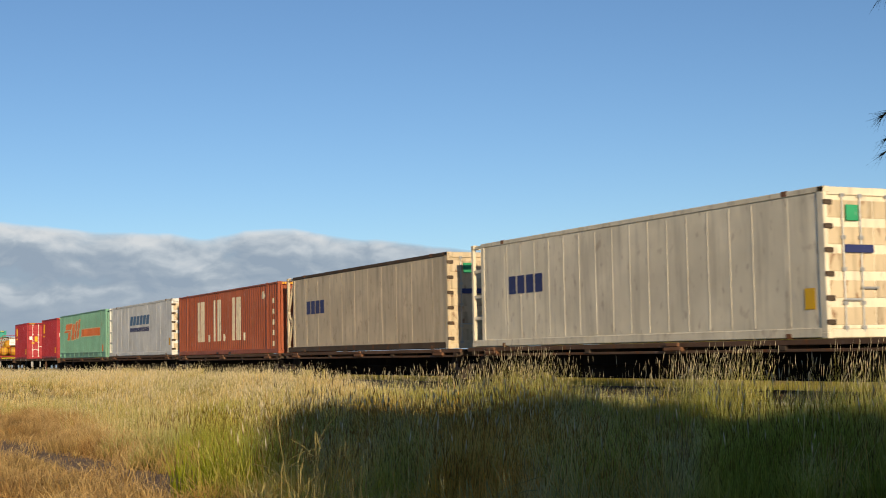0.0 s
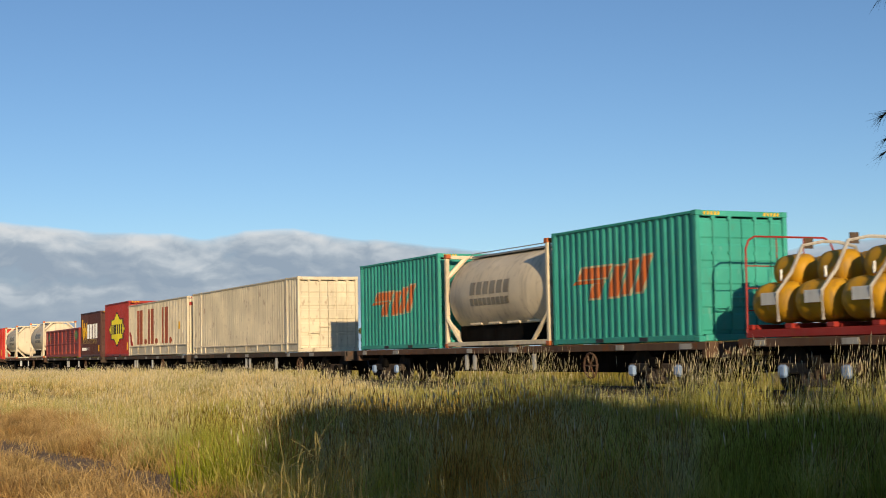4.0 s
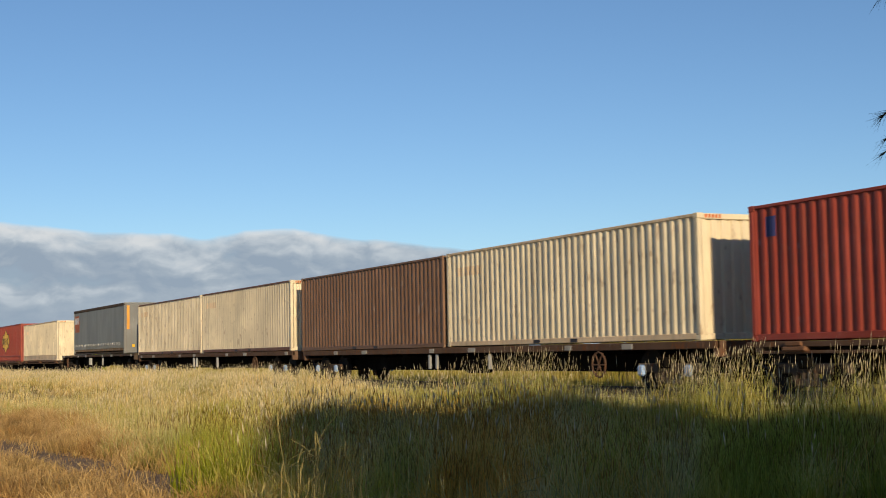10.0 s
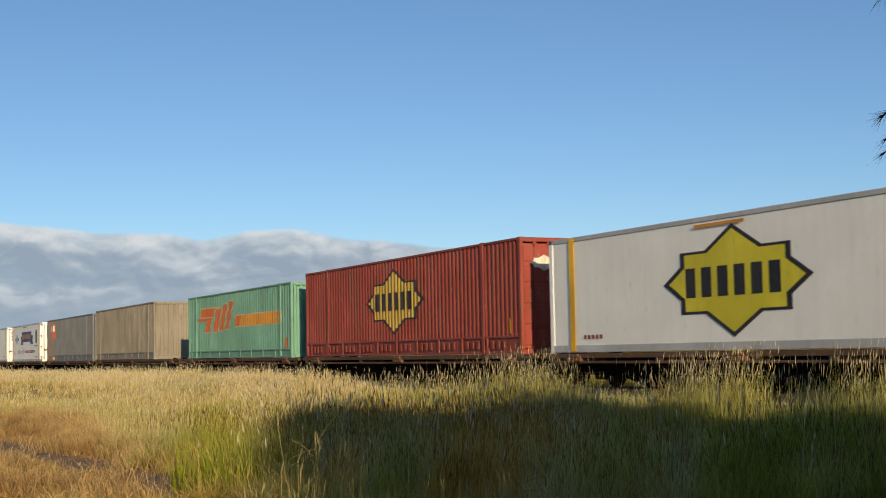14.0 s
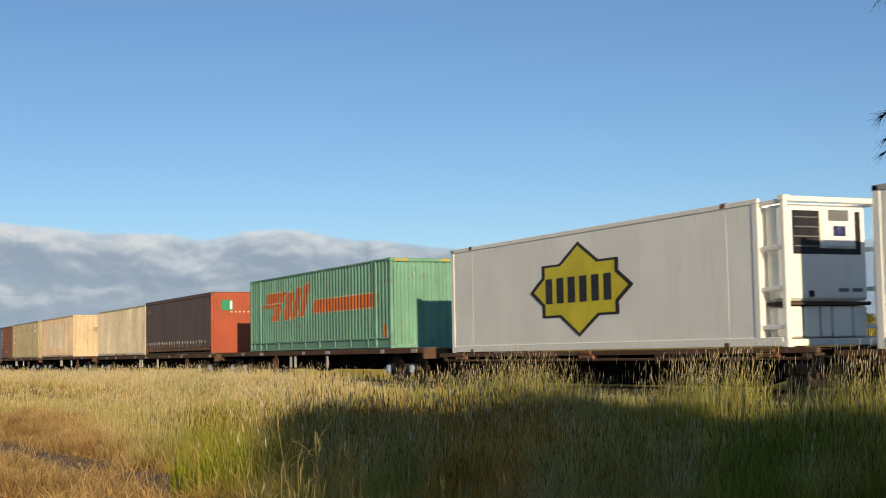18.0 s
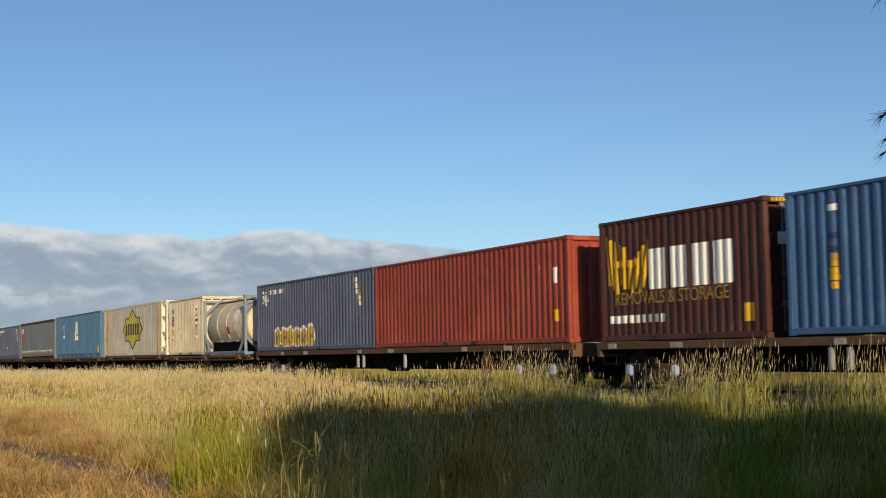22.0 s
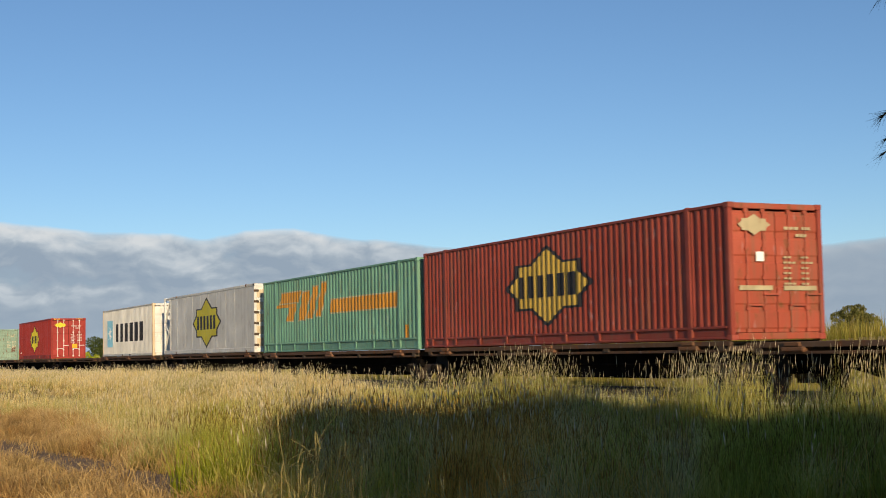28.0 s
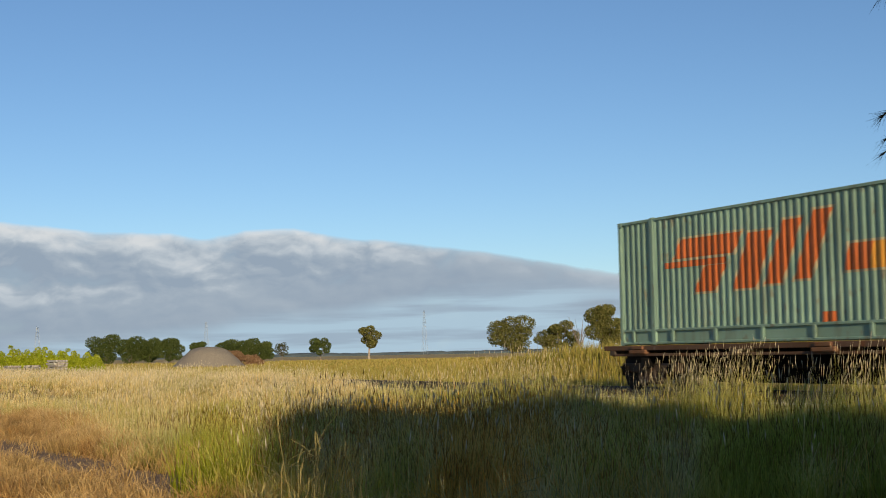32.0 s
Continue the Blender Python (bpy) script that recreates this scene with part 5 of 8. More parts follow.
def m_serif(box, line, x, paint):
    """Three tall painted bars, each with a round dot beside its foot."""
    for a, b in ((0.0, 1.75), (2.5, 4.1), (5.4, 7.0)):
        marking("tall_bar", [rect(x + a + 0.2, 0.6, x + a + 0.62, 2.43)], line, PAINT[paint], box, "tall painted bar")
        marking("tall_bar", [rect(x + a + 0.78, 0.6, x + a + 1.4, 2.43)], line, PAINT[paint], box, "tall painted bar")
        marking("dot", [disc(x + b + 0.35, 0.74, 0.24, 0.17, 10)], line, PAINT[paint], box, "round painted dot")


def m_corner(box, line, x, z, w=1.6, h=1.05):
    marking("emblem", [rect(x + 0.15, z, x + w, z + h * 0.72), rect(x, z + h * 0.3, x + w - 0.2, z + h)], line, PAINT['orange'], box, "orange square emblem")
    marking("emblem_bar", blocks(x + 0.1, z + h * 0.5, x + w * 0.85, z + h * 0.88, 3, 0.25), line, PAINT['white'], box, "three white bars", 0.010)


def m_speckle(box, line, x, z, n=9):
    """A worn round emblem in flakes, and a row of small bars."""
    rng = random.Random(5)
    polys = []
    for i in range(15):
        w, r = i * 2.4, 0.09 + 0.024 * i
        k = rng.uniform(0.05, 0.10)
        polys.append(disc(x + 0.42 + r * math.cos(w) * 0.9, z - 0.02 + r * math.sin(w) * 0.75, k, k * 0.8, 7))
    marking("emblem", polys, line, PAINT['grey_white'], box, "worn white flaking emblem")
    marking("small_bars", [rect(x + 0.98 + i * 0.2, z + 0.13, x + 1.12 + i * 0.2, z + 0.30) for i in range(n)], line, PAINT['grey_white'], box, "row of worn white bars")


def m_slash(box, line, x):
    marking("flash", [rect(x + 0.1 * i, 2.42 - 0.2 * i - 0.17, x + 0.3 + 0.1 * i, 2.42 - 0.2 * i) for i in range(5)], line, PAINT['dirty_white'], box, "broken pale slanting flash")
    marking("flash", [rect(x + 0.3 + 0.1 * i, 2.3 - 0.2 * i - 0.12, x + 0.45 + 0.1 * i, 2.3 - 0.2 * i) for i in range(4)], line, PAINT['orange'], box, "orange specks of a flash", 0.008)


def m_graffiti(box, line, x0, x1, z0, z1):
    """Sprayed round shapes, ochre with a pale rim and dark inner marks."""
    rng = random.Random(3)
    n = 6
    w = (x1 - x0) / n
    mid = (z0 + z1) / 2
    for i in range(n):
        cx, h = x0 + (i + 0.5) * w, (z1 - z0) / 2 * rng.uniform(0.85, 1.08)
        marking("spray_outline", [disc(cx, mid, w * 0.62, h, 14)], line, PAINT['grey_white'], box, "pale sprayed outline", 0.004 + 0.0006 * i)
        marking("spray_fill", [disc(cx + 0.02, mid - 0.03, w * 0.55, h - 0.09, 14)], line, PAINT['ochre'], box, "ochre sprayed shape", 0.010 + 0.0006 * i)
        marking("spray_mark", [rect(cx - 0.05, mid - h * 0.5, cx + 0.07, mid + h * 0.25, rng.uniform(-0.2, 0.2)), rect(cx + 0.1, mid - h * 0.1, cx + 0.3, mid + 0.05)], line, PAINT['navy'], box, "dark inner marks", 0.016)


def m_column(box, line, x, z0, z1):
    """A worn upright column of small marks: blue and white above, yellow below."""
    rng = random.Random(int(x * 10) + 90)
    n = 13
    h = (z1 - z0) / n
    for i in range(n):
        c = rng.choice(('blue', 'white', 'ink', 'blue', 'grey_white')) if i < 8 else rng.choice(('yellow', 'yellow', 'ochre', 'white'))
        a, b = rng.uniform(0, 0.10), rng.uniform(0.24, 0.38)
        marking("column_mark", [rect(x + a, z1 - (i + rng.uniform(0.75, 1.0)) * h, x + b, z1 - i * h)], line, PAINT[c], box, "blue, white and yellow marks")


def m_plate(box, line, x, z, w=0.28, h=0.36, paint='yellow', label="yellow plate"):
    marking("plate", [rect(x, z, x + w, z + h)], line, PAINT[paint], box, label, 0.008)


def end_plate(box, length, y0, y1, z0, z1, paint, label, lift=0.0):
    part("end_plate", Shape().slab(length / 2 - 0.004 + lift, y0, z0, length / 2 + 0.012 + lift, y1, z1, 0.003), PAINT[paint], box, label)


def end_emblem(box, length, y, z, w, h, paint, label):
    """A star plate on the doors."""
    s = Shape()
    x = length / 2 + 0.012
    for k, poly in enumerate(star(y, z, w, h)):
        n = len(s.v)
        s.v += [(x + 0.0005 * k, p, q) for p, q in poly]
        s.f.append(tuple(range(n, n + len(poly))))
    part("end_emblem", s, PAINT[paint], box, label)


def end_writing(box, length, height, paint='white'):
    """Columns of small bars on the doors."""
    rng = random.Random(int(length * 10))
    s = Shape()
    x = length / 2 + 0.002
    for y0, y1, z in ((0.2, 0.6, 0.55), (0.66, 0.9, 0.55), (0.5, 0.8, 0.70)):
        for k in range(3):
            w = (y1 - y0) / 3
            s.box(x, y0 + k * w, height - z, x + 0.005, y0 + (k + 0.8) * w, height - z + 0.06)
    for i in range(6):
        z = height - 1.15 - i * 0.11
        for y0 in (0.16, 0.62):
            for k in range(rng.randint(2, 3)):
                s.box(x, y0 + k * 0.11, z, x + 0.005, y0 + k * 0.11 + 0.085, z + 0.04)
    part("data_lines", s, PAINT['grey_white' if paint == 'white' else paint], box, "columns of small painted lines")


# ---- freight: the load, from the front of the train to its tail ----
P = PAINT
MOVING = []            # (thing, place along the train, height, yaw)


def load(made, u0, length, z, label, category, group="containers on the train"):
    box = made[0] if isinstance(made, tuple) else made
    tagged(box, label, category, group)
    MOVING.append((box, u0 + length / 2, MID, 1.7 + z))
    return box


def c_dry(u0, length, z, top, paint, count, label, draw=None, **k):
    box, line = dry_box(length, top - z, P[paint], count, **k)
    if draw:
        draw(box, line, -length / 2, length)
    return load((box,), u0, length, z, label, "container")


def c_reefer(u0, length, z, top, paint, label, draw=None, **k):
    box, line = reefer_box(length, top - z, P[paint], **k)
    if draw:
        draw(box, line, -length / 2, length)
    return load((box,), u0, length, z, label, "container")


def c_curtain(u0, length, z, top, cloth_p, body, end, label, draw=None):
    box, line = curtain_box(length, top - z, P[cloth_p], P[body], P[end])
    if draw:
        draw(box, line, -length / 2, length)
    return load((box,), u0, length, z, label, "container")


HZ = P['yellow']


def d_bars(box, line, a, n):
    marking("emblem_bars", blocks(a + 2.2, 1.38, a + 4.1, 1.85, 4, 0.2), line, P['ink'], box, "four dark blue bars")
    m_plate(box, line, a + 14.0, 0.55, 0.3, 0.4)
    end_plate(box, n, 0.15 - 0.85, -0.4, 2.2, 2.5, 'emerald', "green plate on the door")
    end_plate(box, n, -0.75, -0.05, 1.6, 1.75, 'ink', "dark blue bars on the door")


c_reefer(435.6, 14.63, 0.13, 2.97, 'dirty_white', "stained white insulated container with an open ladder frame", d_bars, frame_end=0.6, ribs_n=15, hinges=P['frame'])
c_reefer(419.85, 14.2, 0.11, 2.93, 'grimy_cream', "grimy cream insulated container with an open braced frame", d_bars, frame_end=0.7, ribs_n=9, trim=P['frame'], hinges=P['frame'], brace=True)
c_dry(403.9, 14.9, 0.09, 2.9, 'rust_red', 44, "rust red corrugated container with tall cream bars",
      lambda b, l, a, n: (m_serif(b, l, a + 3.1, 'cream'), marking("specks", [rect(a + 12.8, 2.2, a + 13.1, 2.5), rect(a + 13.05, 2.25, a + 13.3, 2.4)] + [rect(a + 14.2, 0.3 + 0.42 * i, a + 14.35, 0.5 + 0.42 * i) for i in range(5)], l, P['cream'], b, "flaking cream marks")),
      posts=True, skirt=0.2, header=HZ)
c_reefer(388.05, 14.45, 0.14, 2.94, 'grey_white', "pale grey insulated container with ribbed sides",
         lambda b, l, a, n: (marking("emblem_bars", blocks(a + 5.3, 1.66, a + 9.8, 2.15, 6, 0.2, 0.2), l, P['steel_blue'], b, "row of blue bars"), marking("small_bars", blocks(a + 5.3, 1.3, a + 9.8, 1.52, 18), l, P['ink'], b, "row of small dark blue bars"),
                             m_plate(b, l, a + 13.85, 0.5)), frame_end=0.72, ribs_n=12, hinges=P['frame'])
STROKES = lambda b, l, a, n: (m_swoosh(b, l, a + 1.6, a + 13.4, 1.2, 2.3), m_plate(b, l, a + 13.95, 0.35, 0.28, 0.42, 'orange', "orange plate"))
STROKES_NEW = lambda b, l, a, n: (m_swoosh(b, l, a + 1.6, a + 13.4, 1.2, 2.3, 'orange', 'orange'), m_plate(b, l, a + 13.95, 0.35, 0.28, 0.42, 'orange', "orange plate"))
c_dry(372.0, 15.0, 0.1, 2.98, 'green', 44, "jade green corrugated container with orange strokes", STROKES_NEW, posts=True, skirt=0.36, bars=P['green'], end='doors')
RED20 = lambda b, l, a, n: (marking("emblem", [disc(a + 0.85, 2.15, 0.36, 0.36), rect(a + 0.45, 1.55, a + 1.3, 1.66)], l, P['yellow'], b, "round yellow emblem"),
                            m_plate(b, l, a + 5.3, 0.36, 0.34, 0.4), m_plate(b, l, a + 5.15, 1.75, 0.14, 0.16), m_plate(b, l, a + 4.0, 2.25, 0.2, 0.24, 'cream', "small pale plate"),
                            end_writing(b, n, 2.82), end_plate(b, n, -0.62, -0.4, 1.35, 1.75, 'yellow', "yellow plate on the door"), end_plate(b, n, -1.02, -0.82, 1.5, 1.75, 'white', "white plate on the door"),
                            end_plate(b, n, -0.85, -0.65, 1.18, 1.28, 'yellow', "yellow plate on the door"))
c_dry(364.65, 6.06, 0.12, 2.93, 'crimson', 20, "crimson corrugated twenty foot container", RED20, end='doors', bars=P['grey_white'], header=HZ)
c_dry(351.65, 6.06, 0.12, 2.94, 'crimson', 20, "crimson twenty foot container with white locking bars", RED20, end='doors', bars=P['grey_white'], header=HZ)
load((drum_rack(12.1),), 330.95, 12.1, 0.18, "yellow pressure drums clamped on a red frame", "drum rack")
STROKES20 = lambda b, l, a, n: m_swoosh(b, l, a + 1.0, a + 4.4, 1.1, 1.85)
c_dry(323.35, 6.12, 0.13, 2.93, 'teal', 21, "teal twenty foot container with orange strokes", STROKES20, end='doors', bars=P['teal'], header=HZ)
tk, tm = tank_box(6.08, 2.72, P['tank'], P['tank'], P['orange'])
tank_mark(tk, tm, [(-1.5 + i * 0.4, -1.2 + i * 0.4, 0.0, 0.36) for i in range(6)] + [(-1.5 + i * 0.26, -1.3 + i * 0.26, -0.3, -0.1) for i in range(9)], P['beige'], "rows of faded grey bars")
load((tk,), 317.05, 6.08, 0.13, "cream tank container in a square frame", "tank container")
c_dry(310.55, 6.12, 0.13, 2.93, 'teal', 21, "teal twenty foot container with an orange mark", STROKES20, end='doors', bars=P['teal'], header=HZ)
c_dry(289.6, 14.75, 0.12, 2.96, 'cream', 44, "cream corrugated container with stained doors", None, end='doors', bars=P['cream'], skirt=0.36, posts=True)
c_dry(276.3, 12.3, 0.14, 2.93, 'cream', 32, "cream corrugated container with tall rust red bars",
      lambda b, l, a, n: (m_serif(b, l, a + 1.75, 'rust_red'), marking("flash", [rect(a + 0.25, 0.95, a + 0.6, 1.3, -0.15), rect(a + 0.5, 0.55, a + 0.9, 0.95, -0.2)], l, P['red'], b, "red slanting flash"),
                          m_plate(b, l, a + 10.6, 1.25, 0.3, 0.36), end_plate(b, n, -1.1, -0.6, 2.35, 2.5, 'red', "red flash on the end")), skirt=0.52, header=P['red'])
c_dry(270.05, 6.2, 0.12, 3.22, 'red', 20, "red twenty foot container with a yellow star", lambda b, l, a, n: (m_star(b, l, a + 3.15, 1.57, 2.2, 1.04), m_plate(b, l, a + 5.75, 0.35, 0.3, 0.42)), header=HZ, end='doors', bars=P['red'])
WINGS = lambda b, l, a, n: (m_wings(b, l, a), end_plate(b, n, -0.9, 0.5, 1.85, 2.1, 'white', "white bars on the door"))
c_dry(262.65, 6.1, 0.13, 2.93, 'dark_brown', 20, "dark brown twenty foot container with gold emblem", WINGS, end='doors', bars=P['grey'], header=HZ)
hb, hl = half_height_box(12.25, 1.92, P['low_red'])
for x in (-5.4, 4.3):
    m_star(hb, hl, x + 0.7, 1.42, 0.62, 0.36, 'ochre', 'emerald', n=4)
load((hb,), 249.7, 12.25, 0.16, "low red container with louvred framed panels", "container")
for u in (242.25, 229.25):
    tk, tm = tank_box(6.1, 2.68, P['tank'], P['tank'], P['orange'])
    tank_mark(tk, tm, [(-0.8 + i * 0.4, -0.5 + i * 0.4, 0.0, 0.36) for i in range(6)] + [(-0.8 + i * 0.26, -0.6 + i * 0.26, -0.32, -0.1) for i in range(9)], P['grey'] if u > 240 else P['beige'], "rows of grey bars")
    tank_mark(tk, tm, [(-0.75 + i * 0.3, -0.45 + i * 0.3, 0.46 + 0.02 * i, 0.6 + 0.02 * i) for i in range(7)], P['sand'], "faded orange swash")
    load((tk,), u, 6.1, 0.18, "dusty cream tank container in a square frame", "tank container")
c_dry(215.4, 12.1, 0.14, 2.85, 'bright_red', 42, "bright red corrugated container",
      lambda b, l, a, n: (marking("emblem_bars", [rect(a + 0.45, 1.75, a + 0.75, 2.25), rect(a + 0.85, 1.75, a + 1.05, 2.25), rect(a + 1.12, 1.75, a + 1.35, 2.25)], l, P['white'], b, "white square mark"), m_plate(b, l, a + 11.3, 0.3, 0.2, 0.5), m_plate(b, l, a + 5.7, 0.55, 0.14, 0.16, 'white', "small white patch")), header=HZ)
BANNER = lambda b, l, a, n: m_ribbon(b, l, a)
for u, z, top in ((199.8, 0.1, 2.95), (184.2, 0.09, 2.94)):
    c_reefer(u, 14.75, z, top, 'white', "white refrigerated container with a blue banner", BANNER, unit_end=1.05, trim=P['alu'], strips=(0.87, 13.2))
c_reefer(167.7, 14.95, 0.14, 2.97, 'white', "white insulated container with a yellow star", lambda b, l, a, n: m_star(b, l, a + 7.8, 1.44, 2.3, 1.14), frame_end=0.85, hinges=P['frame'])
c_dry(155.05, 12.4, 0.1, 2.8, 'oxide', 42, "oxide red corrugated container", lambda b, l, a, n: (m_plate(b, l, a + 11.3, 0.75, 0.3, 0.36), m_plate(b, l, a + 0.5, 2.05, 0.3, 0.4, 'ink', "small blue plate"), m_plate(b, l, a + 11.0, 1.9, 0.2, 0.2, 'orange', "small orange plate")))
CRM = lambda b, l, a, n: marking("faded_bars", blocks(a + 0.7, 2.0, a + 2.3, 2.25, 4), l, P['sand'], b, "faded orange bars")
c_dry(141.05, 12.3, 0.16, 2.86, 'cream', 33, "cream corrugated container with rusty edges", CRM, header=P['orange'], rail_paint=P['sand'])
c_dry(128.55, 12.25, 0.14, 2.84, 'brown', 36, "brown corrugated container with dusty sides", None)
c_dry(115.05, 12.3, 0.18, 2.87, 'cream', 33, "cream corrugated container with rusty rails", CRM, header=P['orange'], rail_paint=P['chestnut'])
c_dry(102.4, 12.4, 0.18, 2.86, 'cream', 33, "cream corrugated container with faded marks", CRM, rail_paint=P['chestnut'])
CORNER = lambda b, l, a, n: (m_corner(b, l, a + 0.25, 1.45), end_plate(b, n, -1.05, -0.9, 1.35, 2.7, 'amber', "amber strip on the end"), end_plate(b, n, -0.35, 0.6, 2.05, 2.4, 'orange', "orange plate on the end"),
                          end_plate(b, n, -0.75, -0.6, 0.35, 0.5, 'yellow', "yellow plate on the end"))
c_curtain(84.15, 14.8, 0.3, 3.16, 'grey_cloth', 'grey', 'grey', "grey curtain-sided container with an orange emblem", CORNER)
c_dry(63.15, 14.7, -0.03, 2.76, 'cream', 42, "cream container with a plain folded end", CRM, posts=True, skirt=0.4, gussets=False, pitch=0.225, header=P['orange'], rail_paint=P['sand'])
STAR_RED = lambda x, leaves=True: (lambda b, l, a, n: (m_star(b, l, a + x, 1.72 if n > 16 else 1.5, 2.3, 1.05, 'ochre' if n > 16 else 'lemon', 'black'), m_plate(b, l, a + n - 0.75, 0.55, 0.16, 0.4, 'yellow'),
                                      leaves and (end_emblem(b, n, -0.5, 2.4, 0.42, 0.22, 'dirty_white', "worn white star on the door"), end_writing(b, n, 2.85))))
c_dry(45.2, 16.5, -0.08, 2.98, 'faded_red', 50, "long rust red container with a faded star", STAR_RED(8.1, False), pitch=0.25, posts=True, skirt=0.5, cells=True)
c_reefer(28.9, 14.63, -0.08, 2.75, 'white', "white refrigerated container with a yellow star", lambda b, l, a, n: (m_star(b, l, a + 7.46, 1.45, 2.46, 1.16), marking("roof_strip", [rect(a + 6.2, 2.6, a + 7.9, 2.67)], l, P['amber'], b, "amber strip under the roof rail", 0.03), marking("small_bars", blocks(a + 1.6, 0.34, a + 2.5, 0.44, 5, 0.4), l, P['faded_red'], b, "small red bar")), unit_end=0.42, trim=P['alu'], strips=(1.0, 13.0))
c_dry(10.9, 16.5, -0.08, 3.0, 'faded_red', 50, "long rust red container with a faded star", STAR_RED(8.1), pitch=0.25, posts=True, skirt=0.5, cells=True, end='doors', bars=P['faded_red'])
c_dry(-5.45, 14.7, -0.08, 2.8, 'green', 44, "jade green corrugated container with orange strokes", STROKES, posts=True, skirt=0.36)
c_dry(-26.95, 14.7, -0.07, 2.93, 'beige', 40, "grimy beige grey container with a stained end", None, posts=True, skirt=0.4)
c_dry(-44.2, 16.3, -0.1, 2.84, 'grey', 46, "long grey corrugated container with an orange emblem",
      lambda b, l, a, n: (m_corner(b, l, a + 1.7, 1.55, 1.7, 1.1), marking("strip", [rect(a + 1.2, 0.0, a + 1.42, 2.9)], l, P['orange'], b, "orange upright strip", 0.03), m_plate(b, l, a + 2.3, 0.1, 0.7, 0.22, 'yellow')), posts=True, skirt=0.42)
c_reefer(-61.0, 14.75, -0.1, 2.81, 'white', "white refrigerated container with a blue banner", BANNER, unit_end=1.05, trim=P['alu'], strips=(0.75, 13.2))
c_reefer(-78.25, 14.6, -0.08, 2.82, 'white', "white refrigerated container with a yellow star", lambda b, l, a, n: (m_star(b, l, a + 7.5, 1.42, 2.42, 1.16), m_plate(b, l, a + 1.5, 0.75, 0.22, 0.42), marking("roof_strip", [rect(a + 6.2, 2.62, a + 8.0, 2.69)], l, P['amber'], b, "amber strip under the roof rail", 0.03), marking("small_bars", blocks(a + 12.2, 0.38, a + 13.1, 0.48, 5, 0.4), l, P['faded_red'], b, "small red bar")), unit_end=0.42, trim=P['alu'], strips=(1.05, 13.5))
c_reefer(-95.45, 14.8, -0.02, 2.94, 'white', "dusty white refrigerated container with a star", lambda b, l, a, n: m_star(b, l, a + 7.08, 1.5, 2.42, 1.16), unit_end=0.8)
c_dry(-114.5, 14.63, 0.17, 3.06, 'green', 40, "weathered jade green container with orange strokes", STROKES_NEW, posts=True, skirt=0.36, header=HZ)
c_curtain(-132.65, 12.4, 0.14, 2.92, 'brown_cloth', 'brown', 'brick', "brown curtain-sided container with an orange end",
          lambda b, l, a, n: (marking("faded_bars", blocks(a + 0.3, 2.15, a + 1.1, 2.35, 4), l, P['beige'], b, "faded pale bars"), end_plate(b, n, -0.72, -0.22, 1.95, 2.42, 'emerald', "green and white plate on the end"), end_plate(b, n, -0.35, -0.24, 2.0, 2.38, 'white', "white half of a plate", 0.006),
                              [end_plate(b, n, -0.32 + i * 0.2, -0.24 + i * 0.2, 1.85, 1.92, 'cream', "small pale mark") for i in range(5)]))
c_dry(-145.0, 12.2, 0.16, 2.84, 'cream', 38, "cream corrugated container with even folds", None, pitch=0.272, header=HZ)
c_dry(-165.25, 12.35, 0.19, 2.95, 'sand', 36, "sandy cream container with rust-stained end", lambda b, l, a, n: (marking("repaint", [rect(a + 3.6, 0.6, a + 8.6, 2.3)], l, P['cream'], b, "paler repainted patch", 0.004), end_plate(b, n, 0.1, 0.4, 1.7, 1.95, 'khaki', "rusty patch on the end", -0.02)))
KHK = lambda b, l, a, n: (m_column(b, l, a + 0.45, 0.85, 2.5), m_column(b, l, a + 10.85, 0.85, 2.55),
                          marking("patch", [rect(a + x, z, a + x + 0.28, z + 0.2) for x in (2.3, 4.4, 7.0, 9.0) for z in (0.75, 2.05)], l, P['beige'], b, "square weld patches"))
c_dry(-179.35, 12.5, 0.17, 2.95, 'khaki', 34, "khaki corrugated container with coloured columns", KHK, end='doors', bars=P['khaki'])
c_dry(-186.2, 6.14, 0.19, 2.91, 'chestnut', 20, "chestnut brown twenty foot container", lambda b, l, a, n: (marking("column_mark", [rect(a + 0.45, 0.9 + 0.22 * i, a + 0.65, 1.08 + 0.22 * i) for i in range(7)], l, P['sand'], b, "faded upright marks"), m_plate(b, l, a + 2.9, 0.5, 0.14, 0.14, 'white', "small white patch")), header=HZ)
c_dry(-199.85, 12.45, 0.19, 2.95, 'blue', 42, "blue corrugated container with coloured columns", lambda b, l, a, n: (m_column(b, l, a + 1.15, 0.85, 2.55), m_column(b, l, a + 10.45, 0.85, 2.55)), header=HZ)
c_dry(-206.6, 6.14, 0.17, 2.98, 'dark_brown', 20, "dark brown twenty foot container with gold emblem", WINGS, end='doors', bars=P['grey'], header=HZ)
c_dry(-220.4, 12.35, 0.18, 2.84, 'oxide', 40, "plain red corrugated container", lambda b, l, a, n: (m_plate(b, l, a + 11.6, 0.55, 0.2, 0.3), m_plate(b, l, a + 11.6, 1.5, 0.14, 0.4, 'white', "small white plate")), header=P['orange'])
c_dry(-232.8, 12.3, 0.18, 2.85, 'navy', 40, "slate blue container with yellow graffiti", lambda b, l, a, n: (m_speckle(b, l, a + 0.6, 2.1), m_slash(b, l, a + 10.5), m_graffiti(b, l, a + 2.1, a + 6.6, 0.05, 0.98)))
tk, tm = tank_box(6.25, 2.5, P['tank'], P['frame_blue'])
